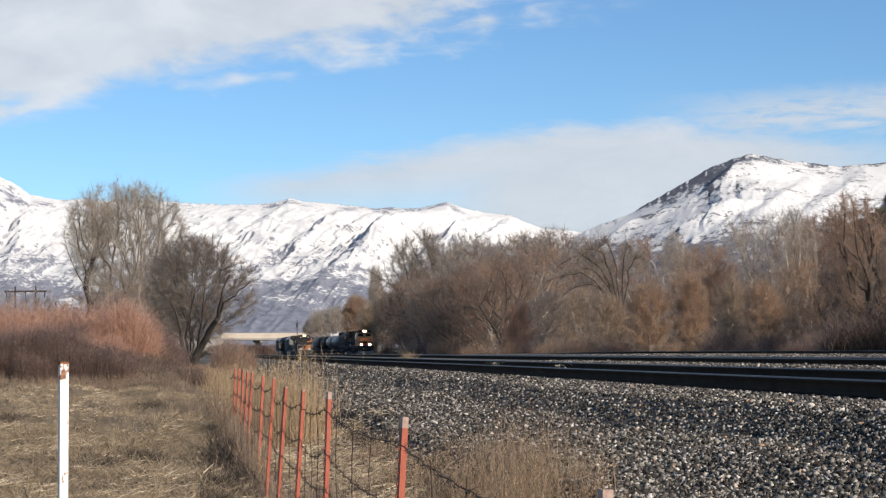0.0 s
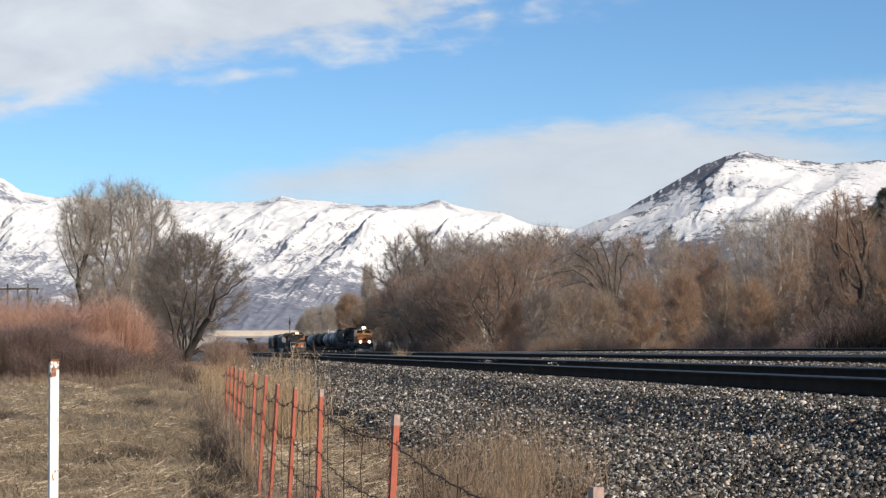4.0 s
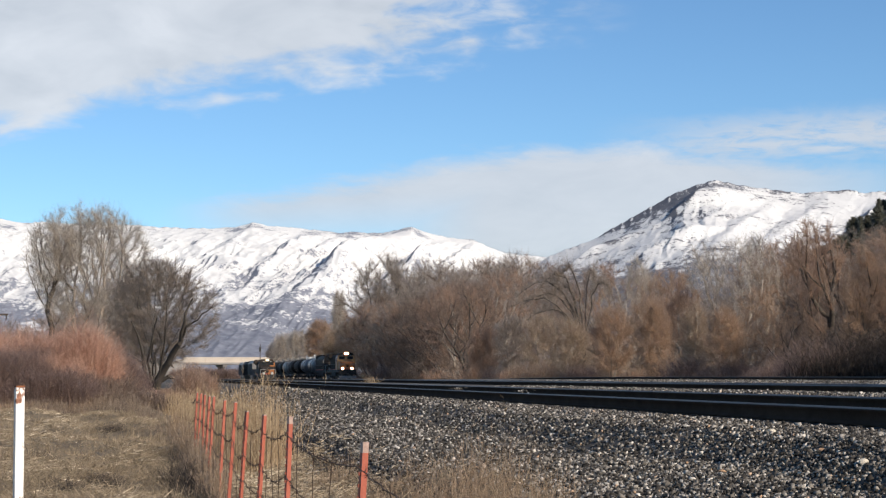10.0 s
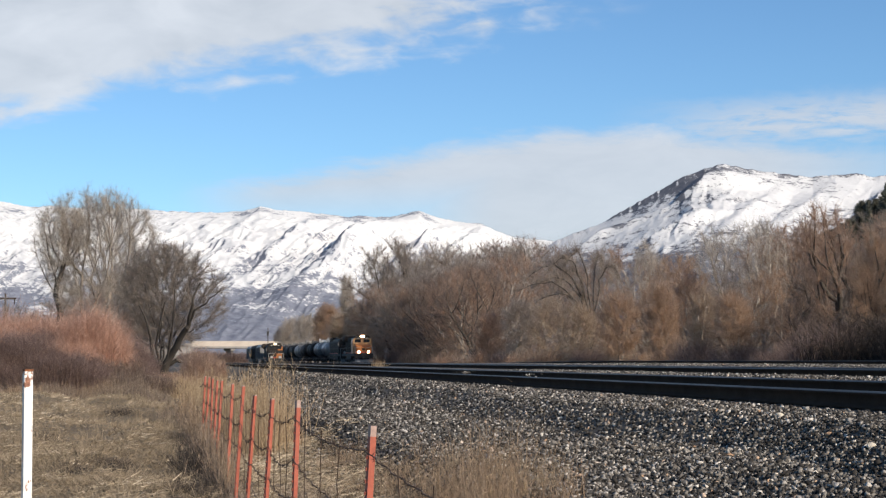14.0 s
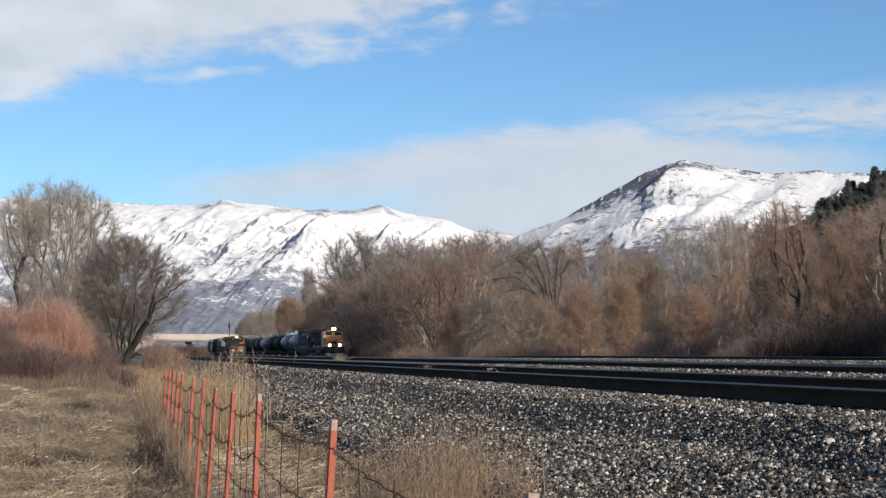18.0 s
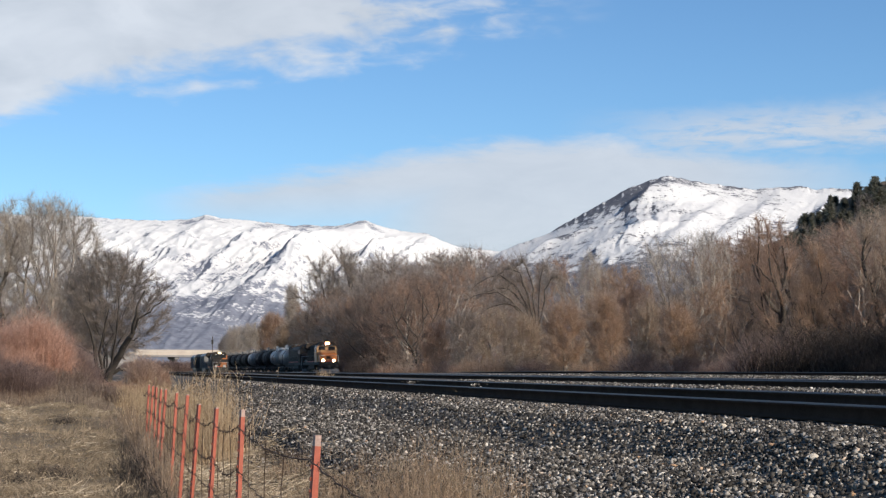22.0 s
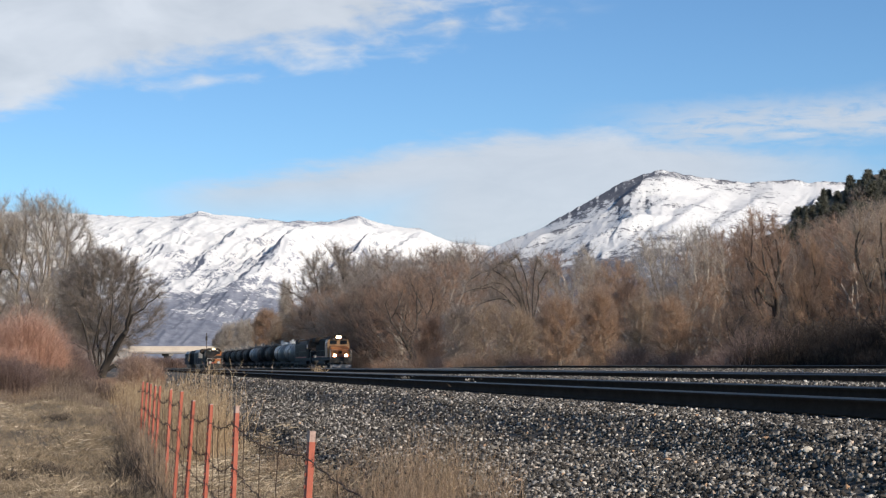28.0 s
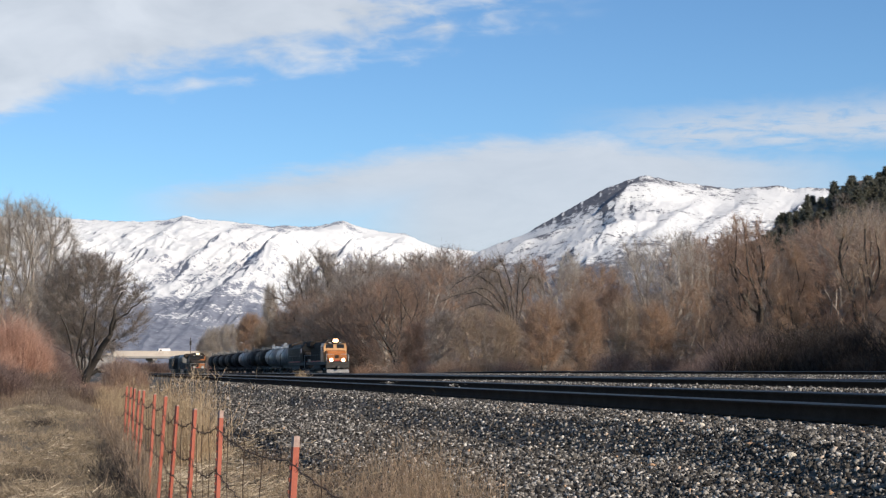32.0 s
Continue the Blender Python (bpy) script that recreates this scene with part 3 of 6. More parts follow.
def mountain(name, label, az, crest, foot, top, lean, ridges, gully, material, seed, lift, fine, rough):
    """A range: its crest heights over the compass, falling to its foot. Each ridge is a line of
    (heading, angle of height) from the crest down, with its height at both ends and in the middle,
    and the widths in degrees of its shaded and its sunny side."""
    nr = 230
    a0, a1 = fine
    a = np.concatenate([np.linspace(az[0], a0, 50)[:-1], np.linspace(a0, a1, 720), np.linspace(a1, az[-1], 50)[1:]])
    r = np.concatenate([np.linspace(foot, top, nr - 12), np.linspace(top, top * 1.06, 13)[1:]])
    R_, A_ = np.meshgrid(r, a, indexing="ij")
    h = np.interp(a, az, crest)
    q0 = np.radians(a) * top
    teeth = 2.2 * bumps(q0 + seed, q0 * 0, 34) + 1.4 * bumps(q0 + seed, q0 * 0 + 50, 13) + 0.8 * bumps(q0 + seed, q0 * 0 + 20, 6)
    even = np.linspace(az[0], az[-1], 560)
    soft = np.interp(a, even, np.convolve(np.pad(np.interp(even, az, crest), 60, "edge"), np.hanning(121) / np.hanning(121).sum(), "valid"))
    t = np.clip((R_ - foot) / (top - foot), 0, 1)
    q = np.radians(A_) * top
    down = top - R_
    u = q + lean * down + 16 * bumps(q + seed, down * 0.5, 190) + 6 * bumps(q, down, 55)
    tt = np.linspace(0, 1, 200)
    rr = foot + (top - foot) * tt
    tr = np.clip((r - foot) / (top - foot), 0, 1)
    form = np.zeros_like(u)
    wob = 0.10 * bumps(down + 300, q * 0.3 + seed, 120) + 0.06 * bumps(down, q + seed, 45) + 0.03 * bumps(down, q + seed, 18)
    for line, (h0, h1, h2), wl, wr in ridges:
        at = [float(np.interp(math.tan(radians(e)), np.interp(b, az, crest) * tt ** 1.12 / rr, tt)) for b, e in line]
        heads = [b for b, e in line]
        c = np.interp(tr, at[::-1], heads[::-1])
        mid = (at[0] + at[-1]) / 2
        amp = np.interp(tr, (at[-1] - 0.05, at[-1], mid, at[0], at[0] + 0.05), (0, h2, h1, h0, h0 * 0.6))
        d = A_ - c[:, None] + wob
        prof = np.where(d < 0, 1 + d / wl, 1 - d / wr).clip(0)
        form = np.maximum(form, amp[:, None] * prof * (0.9 + 0.2 * bumps(down + seed, q, 70)))
    u2 = q + lean * down
    sharp = lambda x, y, c: 1 - np.abs(bumps(x, y, c))
    form = form + gully * (0.11 * sharp(u2 + seed, down * 0.16, 95) + 0.115 * sharp(u2 + 210 + 9 * bumps(q, down, 60), down * 0.2, 42) + 0.07 * sharp(u2 + 77, down * 0.25, 19)) + rough * (bumps(u, down * 0.6, 30) + 0.6 * bumps(u + 70, down * 0.8, 14) + 0.4 * bumps(u, down + 90, 7))
    env = np.minimum(1, 1.5 * t + 0.1) * np.minimum(1, 5 * (1 - t) + 0.12)
    z = (soft[None] + (h - soft)[None] * t ** 3) * t ** 1.12 + (form - 20) * env
    cap = (h / top)[None] * R_ * (1 - 0.02 * np.clip((top - R_) / 220, 0, 1))
    k = 0.4 + 9 * np.clip((top - R_) / 260, 0, 1)
    z = cap - k * np.logaddexp(0, (cap - z) / k)
    z = z + teeth[None] * np.clip(1 - (top - R_) / 60, 0, 1)
    z = np.where(R_ >= top, (h + teeth)[None] - (R_ - top) * 0.8, z)
    xs, ys = R_ * np.sin(np.radians(A_)), R_ * np.cos(np.radians(A_))
    ids = np.arange(z.size).reshape(z.shape)
    qd = np.stack([ids[:-1, :-1], ids[:-1, 1:], ids[1:, 1:], ids[1:, :-1]], -1).reshape(-1, 4)
    ob = raw(name, np.stack([xs, ys, z + lift], -1).reshape(-1, 3), qd[:, ::-1], material, smooth=True)
    return tagged(ob, label, "mountain", kind="structure")


def crest_of(outline, dist):
    return [a for a, _ in outline], [dist * math.tan(radians(e)) for _, e in outline]


# the blue in these bare colours stands for the haze of distance
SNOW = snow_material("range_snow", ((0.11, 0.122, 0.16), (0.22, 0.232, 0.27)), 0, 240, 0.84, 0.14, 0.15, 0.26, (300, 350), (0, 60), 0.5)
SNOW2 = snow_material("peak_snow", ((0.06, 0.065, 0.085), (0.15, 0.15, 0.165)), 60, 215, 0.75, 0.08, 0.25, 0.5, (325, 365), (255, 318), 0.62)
az, crest = crest_of([(-26, 6.2), (-18, 5.2), (-14.2, 5.6), (-13.75, 5.42), (-13.2, 5.12), (-12.9, 4.89), (-12.0, 4.77), (-9.0, 4.72), (-7.0, 4.66), (-5.5, 4.65), (-4.9, 4.81), (-3.6, 4.66), (-2.2, 4.54), (-0.8, 4.53), (0.15, 4.71),
                      (0.6, 4.56), (1.4, 4.33), (2.1, 4.28), (2.6, 4.08), (3.1, 3.87), (4.5, 3.70), (8, 3.3), (12, 3.2), (26, 3.0)], 4450)
ridges = [
    (((0.10, 4.66), (-0.6, 4.2), (-1.35, 3.65), (-2.0, 3.15), (-3.0, 2.5), (-4.1, 1.8)), (30, 74, 26), 1.0, 1.5),
    (((-0.75, 4.5), (-1.5, 4.1), (-2.3, 3.6), (-3.1, 3.05), (-3.9, 2.55), (-4.6, 2.2)), (10, 24, 12), 0.5, 0.9),
    (((-1.75, 4.52), (-2.4, 4.15), (-3.1, 3.65), (-3.7, 3.2), (-4.5, 2.7)), (12, 22, 10), 0.34, 0.7),
    (((-2.7, 4.58), (-3.4, 4.1), (-4.1, 3.55), (-4.8, 3.05), (-5.3, 2.6)), (14, 34, 10), 0.5, 1.1),
    (((-4.9, 4.75), (-5.3, 4.3), (-5.8, 3.7), (-6.3, 3.1), (-6.9, 2.5)), (10, 24, 12), 0.8, 2.2),
    (((-5.9, 4.6), (-6.4, 4.2), (-7.0, 3.7), (-7.6, 3.2)), (6, 12, 6), 0.5, 1.0),
    (((-6.8, 4.6), (-7.3, 4.2), (-7.9, 3.6), (-8.5, 3.0)), (5, 12, 6), 0.5, 1.0),
    (((-8.2, 4.65), (-8.7, 4.0), (-9.3, 3.3), (-10.0, 2.6)), (6, 20, 10), 0.6, 1.5),
    (((-10.2, 4.68), (-10.7, 4.0), (-11.2, 3.2), (-11.8, 2.4)), (6, 22, 10), 0.6, 1.6),
    (((-12.6, 4.75), (-12.9, 4.0), (-13.3, 3.2), (-13.7, 2.4)), (8, 28, 12), 0.6, 1.5),
    (((-14.2, 5.5), (-14.0, 4.8), (-14.4, 4.0), (-15, 3.0)), (25, 45, 20), 0.9, 1.1),
    (((1.5, 4.25), (1.0, 3.95), (0.4, 3.6), (-0.3, 3.1), (-1.2, 2.4)), (16, 40, 20), 0.6, 0.9),
    (((2.3, 4.15), (1.9, 3.85), (1.4, 3.5), (0.6, 2.9)), (16, 34, 20), 0.5, 0.8)]
mountain("mountain_range", "long snow-covered mountain range with haze-tinted grey brush on its lower slopes", az, crest, 2300, 4450, 0.22, ridges, 92, SNOW, 31, 2.0, (-15, 4.5), 1.8)
az, crest = crest_of([(2.2, 2.2), (3.5, 3.2), (4.5, 3.82), (5.4, 4.2), (6.1, 4.5), (6.9, 4.90), (7.4, 5.2), (8.0, 5.52), (8.5, 5.79), (9.3, 6.06), (9.75, 6.15), (10.5, 6.03), (11.4, 5.88), (12.5, 5.71), (13.2, 5.79), (14.5, 5.72), (20, 5.3), (28, 4.5)], 3500)
ridges = [
    (((9.45, 5.95), (9.05, 5.55), (8.5, 5.2), (7.7, 4.85), (6.9, 4.5), (6.0, 4.1), (5.2, 3.7)), (34, 50, 10), 0.85, 2.4),
    (((9.4, 4.95), (8.9, 4.7), (8.2, 4.4), (7.4, 4.0)), (10, 26, 16), 0.45, 1.2),
    (((8.75, 4.85), (8.5, 4.6), (8.2, 4.3)), (14, 26, 12), 0.35, 0.8),
    (((11.4, 5.55), (10.9, 5.2), (10.3, 4.8), (9.7, 4.4)), (5, 10, 5), 0.8, 1.1),
    (((13.2, 5.65), (12.6, 5.2), (11.9, 4.7), (11.3, 4.3)), (6, 12, 6), 0.8, 1.3),
    (((15.0, 5.5), (14.4, 5.0), (13.8, 4.5)), (10, 24, 12), 0.45, 1.3),
    (((17.5, 5.3), (17.0, 4.8), (16.4, 4.2)), (10, 24, 12), 0.45, 1.3)]
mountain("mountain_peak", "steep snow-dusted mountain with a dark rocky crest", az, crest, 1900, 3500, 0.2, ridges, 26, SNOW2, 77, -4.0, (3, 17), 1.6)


# ---------------------------------------------------------------- clouds, two drifting layers far off
def cloud_sheet(name, label, a0, a1, e0, e1, radius, make_mask):
    na, ne = 60, 24
    A_, E_ = np.meshgrid(np.radians(np.linspace(a0, a1, na)), np.radians(np.linspace(e0, e1, ne)), indexing="ij")
    vs = np.stack([np.sin(A_) * np.cos(E_), np.cos(A_) * np.cos(E_), np.sin(E_)], -1).reshape(-1, 3) * radius
    ids = np.arange(na * ne).reshape(na, ne)
    qd = np.stack([ids[:-1, :-1], ids[1:, :-1], ids[1:, 1:], ids[:-1, 1:]], -1).reshape(-1, 4)
    m = bpy.data.materials.new(name)
    m.use_nodes = True
    nt = m.node_tree
    nt.nodes.clear()
    out = nt.nodes.new("ShaderNodeOutputMaterial")
    tc = nt.nodes.new("ShaderNodeTexCoord")
    norm = nt.nodes.new("ShaderNodeVectorMath")
    norm.operation = "SCALE"
    norm.inputs["Scale"].default_value = 57.3 / radius
    nt.links.new(tc.outputs["Object"], norm.inputs[0])
    sep = nt.nodes.new("ShaderNodeSeparateXYZ")
    nt.links.new(norm.outputs[0], sep.inputs[0])
    mask, tone = make_mask(nt, sep.outputs[0], sep.outputs[2], norm.outputs[0])
    em = nt.nodes.new("ShaderNodeEmission")
    em.inputs["Strength"].default_value = 1.0
    nt.links.new(tone, em.inputs["Color"])
    clear = nt.nodes.new("ShaderNodeBsdfTransparent")
    mix = nt.nodes.new("ShaderNodeMixShader")
    nt.links.new(mask, mix.inputs[0])
    nt.links.new(clear.outputs[0], mix.inputs[1])
    nt.links.new(em.outputs[0], mix.inputs[2])
    nt.links.new(mix.outputs[0], out.inputs[0])
    ob = raw(name, vs, qd, m, smooth=True)
    ob.matrix_basis = pose(0, 0, EYE_Z)
    return tagged(ob, label, "cloud", kind="structure")


def wisps(nt, vec, scale, stretch, detail=7.0, rough=0.6, lean=0.0):
    mp = nt.nodes.new("ShaderNodeMapping")
    mp.inputs["Scale"].default_value = stretch
    mp.inputs["Rotation"].default_value = (0, lean, 0)
    nt.links.new(vec, mp.inputs[0])
    n = add(nt, "ShaderNodeTexNoise", Scale=scale, Detail=detail, Roughness=rough, Distortion=0.4)
    nt.links.new(mp.outputs[0], n.inputs["Vector"])
    return n.outputs[0]


def ramp1(nt, v, a, b):
    """0 at a, 1 at b, smooth between."""
    n = nt.nodes.new("ShaderNodeMapRange")
    n.interpolation_type = "SMOOTHSTEP"
    n.inputs["From Min"].default_value, n.inputs["From Max"].default_value = a, b
    if b < a:
        n.inputs["From Min"].default_value, n.inputs["From Max"].default_value = b, a
        n.inputs["To Min"].default_value, n.inputs["To Max"].default_value = 1, 0
    nt.links.new(v, n.inputs["Value"])
    return n.outputs[0]


def upper_mask(nt, x, z, vec):
    big, fine = wisps(nt, vec, 0.55, (0.55, 1, 1.3), detail=5.0, rough=0.5, lean=0.12), wisps(nt, vec, 1.3, (0.55, 1, 1.6), detail=5.0, rough=0.52, lean=0.12)
    edge = calc(nt, "ADD", calc(nt, "MULTIPLY", x, 0.165), 9.8)
    over = calc(nt, "ADD", calc(nt, "SUBTRACT", z, edge), calc(nt, "MULTIPLY", ramp1(nt, x, -9.5, -14.0), 0.75))
    wav = calc(nt, "ADD", calc(nt, "MULTIPLY", calc(nt, "SUBTRACT", big, 0.5), 3.2), calc(nt, "MULTIPLY", calc(nt, "SUBTRACT", fine, 0.5), 1.7))
    d = ramp1(nt, calc(nt, "ADD", over, wav), -0.35, 1.05)
    thin = calc(nt, "SUBTRACT", 1.0, calc(nt, "MULTIPLY", ramp1(nt, x, -6.0, 2.5), 0.68))
    holes = ramp1(nt, calc(nt, "ADD", calc(nt, "MULTIPLY", fine, 0.6), calc(nt, "MULTIPLY", thin, 0.7)), 0.42, 0.72)
    mask = calc(nt, "MULTIPLY", calc(nt, "MULTIPLY", d, holes), calc(nt, "MULTIPLY", ramp1(nt, x, 7.0, 1.5), 0.9))
    tone = ramp(nt, big, [(0.3, (0.455, 0.49, 0.535)), (0.7, (0.585, 0.615, 0.655))])
    return mask, tone


def lower_mask(nt, x, z, vec):
    big, fine = wisps(nt, vec, 0.5, (0.5, 1, 1.6), lean=-0.1), wisps(nt, vec, 1.9, (0.4, 1, 2.0), lean=-0.1)
    top = calc(nt, "SUBTRACT", calc(nt, "ADD", calc(nt, "MULTIPLY", calc(nt, "MINIMUM", x, 3.6), 0.155), 6.72), calc(nt, "MULTIPLY", calc(nt, "MAXIMUM", calc(nt, "SUBTRACT", x, 6.5), 0.0), 0.09))
    wav = calc(nt, "ADD", calc(nt, "MULTIPLY", calc(nt, "SUBTRACT", big, 0.5), 1.5), calc(nt, "MULTIPLY", calc(nt, "SUBTRACT", fine, 0.5), 0.6))
    under = ramp1(nt, calc(nt, "ADD", calc(nt, "SUBTRACT", top, z), wav), -0.15, 0.75)
    bottom = ramp1(nt, calc(nt, "ADD", z, calc(nt, "MULTIPLY", x, -0.02)), 3.4, 5.9)
    right = ramp1(nt, x, 18.0, 9.5)
    body = calc(nt, "MULTIPLY", calc(nt, "MULTIPLY", under, calc(nt, "MAXIMUM", bottom, ramp1(nt, x, -3.0, 2.5))), calc(nt, "MULTIPLY", right, ramp1(nt, x, -8.5, -4.6)))
    streak = calc(nt, "MULTIPLY", ramp1(nt, calc(nt, "ABSOLUTE", calc(nt, "SUBTRACT", calc(nt, "ADD", z, wav), calc(nt, "ADD", calc(nt, "MULTIPLY", x, 0.045), 6.78))), 1.15, 0.05), ramp1(nt, x, 5.0, 10.5))
    mask = calc(nt, "MULTIPLY", calc(nt, "MAXIMUM", body, calc(nt, "MULTIPLY", streak, calc(nt, "MULTIPLY", ramp1(nt, fine, 0.2, 0.6), 0.92))), 0.86)
    tone = ramp(nt, big, [(0.3, (0.46, 0.49, 0.535)), (0.7, (0.54, 0.565, 0.605))])
    return mask, tone


CLOUD_UPPER = cloud_sheet("cloud_upper", "bright ragged bank of white cloud", -24, 8, 5.5, 17, 4800, upper_mask)
CLOUD_LOWER = cloud_sheet("cloud_lower", "long pale veil of cloud over the mountains", -12, 24, 2.5, 10.5, 4880, lower_mask)

# ---------------------------------------------------------------- overpass and poles in the distance
def bearing(heading, dist, z=0.0):
    a = radians(heading)
    return Vector((dist * math.sin(a), dist * math.cos(a), z))


def overpass():
    o = bearing(-6.0, 640)
    root = thing("overpass", Matrix.Translation((o.x, o.y, 1.9)) @ pose(0, 0, 0, 0, 0, 20), "pale concrete road overpass with a solid parapet", "bridge")
    part("deck", box(B(), 14, 0, 4.2, 54, 11, 0.7, 0.05), M_DARKCONC, root)
    part("girder", box(B(), 14, -4.9, 4.75, 54, 0.5, 1.9, 0.06), M_CONC, root)
    part("parapet", box(B(), 14, -5.1, 6.05, 54, 0.3, 0.65, 0.04), M_CONC, root)
    part("girder", box(B(), 14, 4.9, 4.75, 54, 0.5, 1.9, 0.06), M_CONC, root)
    for x in (2, 20, 38):
        bm = box(B(), x, 0, 3.5, 1.6, 10, 0.9, 0.05)
        for y in (-3.4, 0, 3.4):
            rod(bm, (x, y, -1), (x, y, 3.2), 0.55, n=12)
        part("pier", bm, M_DARKCONC, root)
    bm = prism(B(), [(-40, -2), (-8, -2), (-13, 5.0), (-26, 5.0)], -5.4, 5.4, "y")
    part("abutment", bm, M_DARKCONC, root)
    return root


overpass()


def van():
    root = thing("van", Matrix.Translation((0, 0, 0)), "white panel van driving over the overpass", "van")
    bm = prism(B(), [(-2.6, 0.55), (2.7, 0.55), (2.7, 1.25), (1.9, 1.5), (1.35, 2.6), (-2.6, 2.7)], -0.95, 0.95, "y")
    bmesh.ops.bevel(bm, geom=list(bm.edges), offset=0.08, segments=2, affect="EDGES")
    part("body", bm, M_WHITE_PLAIN, root)
    part("windscreen", box(B(), 1.66, 0, 2.03, 0.06, 1.6, 0.8, 0.02, Matrix.Rotation(-0.46, 4, "Y")), M_GLASS, root)
    for y in (-0.96, 0.96):
        part("side_window", box(B(), 0.85, y, 2.05, 0.7, 0.03, 0.55, 0.01), M_GLASS, root)
        for x in (-1.7, 1.75):
            w = part("wheel", rod(B(), (x, y * 0.86, 0.35), (x, y * 1.0, 0.35), 0.35, n=18), M_SOOT, root)
            part("hubcap", rod(B(), (x, y * 0.99, 0.35), (x, y * 1.02, 0.35), 0.19, n=14), M_PALEGREY, w)
    part("bumper", box(B(), 2.72, 0, 0.62, 0.12, 1.8, 0.25, 0.03), M_SOOT, root)
    return root


VAN = van()


def on_overpass(x):
    """The pose of the van, x along the overpass's deck, driving towards its abutment."""
    o = bearing(-6.0, 640)
    return Matrix.Translation((o.x, o.y, 1.9)) @ pose(0, 0, 0, 0, 0, 20) @ pose(x, -2.4, 4.55, 0, 0, 180)


def h_frame():
    o = bearing(-13.0, 300)
    root = thing("power_pole", Matrix.Translation((o.x, o.y, 0.6)), "two-legged timber power line structure with one crossarm", "power pole")
    for x in (-1.65, 1.65):
        part("pole", rod(B(), (x, 0, -0.5), (x, 0, 11.8), 0.2, 0.14, 10), M_POLE, root)
    part("crossarm", box(B(), 0, 0, 11.0, 6.8, 0.22, 0.3, 0.02), M_POLE, root)
    for x in (-3.1, 0, 3.1):
        part("insulator", rod(B(), (x, 0, 10.85), (x, 0, 10.0), 0.09, 0.06, 8), M_GREY, root)


h_frame()
o = bearing(-4.62, 470)
mast = thing("signal_mast", Matrix.Translation((o.x, o.y, 1.1)), "slim dark lineside mast beside the tracks", "mast")
part("pole", rod(B(), (0, 0, -0.3), (0, 0, 8.8), 0.13, 0.09, 8), M_POLE, mast)
part("signal_head", box(B(), 0, -0.2, 7.4, 0.5, 0.25, 1.1, 0.05), M_SOOT, mast)


# ---------------------------------------------------------------- rolling stock; a vehicle's own +X is its front
def wheelset(x, r, parent):
    """A pair of wheels on an axle, in its own space about the axle."""
    bm = B()
    rod(bm, (0, -0.85, 0), (0, 0.85, 0), 0.09, n=8)
    for y in (-0.735, 0.735):
        rod(bm, (0, y - 0.065, 0), (0, y + 0.065, 0), r, n=20)
        rod(bm, (0, y * 0.9 - 0.02, 0), (0, y * 0.9 + 0.02, 0), r + 0.028, n=20)
        for k in range(4):
            a = math.pi * k / 2
            box(bm, math.cos(a) * r * 0.55, y * 1.1, math.sin(a) * r * 0.55, 0.16, 0.05, 0.16)
    ob = part("wheelset", bm, M_STEEL, parent)
    ob.location = (x, 0, r)
    return ob


def truck(x, axles, parent, r):
    bm = B()
    ln = axles[-1] - axles[0]
    for y in (-1.02, 1.02):
        box(bm, x, y, r + 0.12, ln + 0.9, 0.16, 0.34, 0.04)
        for a in axles:
            box(bm, x + a, y * 1.03, r, 0.36, 0.2, 0.36, 0.04)
    box(bm, x, 0, r + 0.2, 0.6, 2.0, 0.3, 0.03)
    part("truck_frame", bm, M_SOOT, parent)
    return [wheelset(x + a, r, parent) for a in axles]


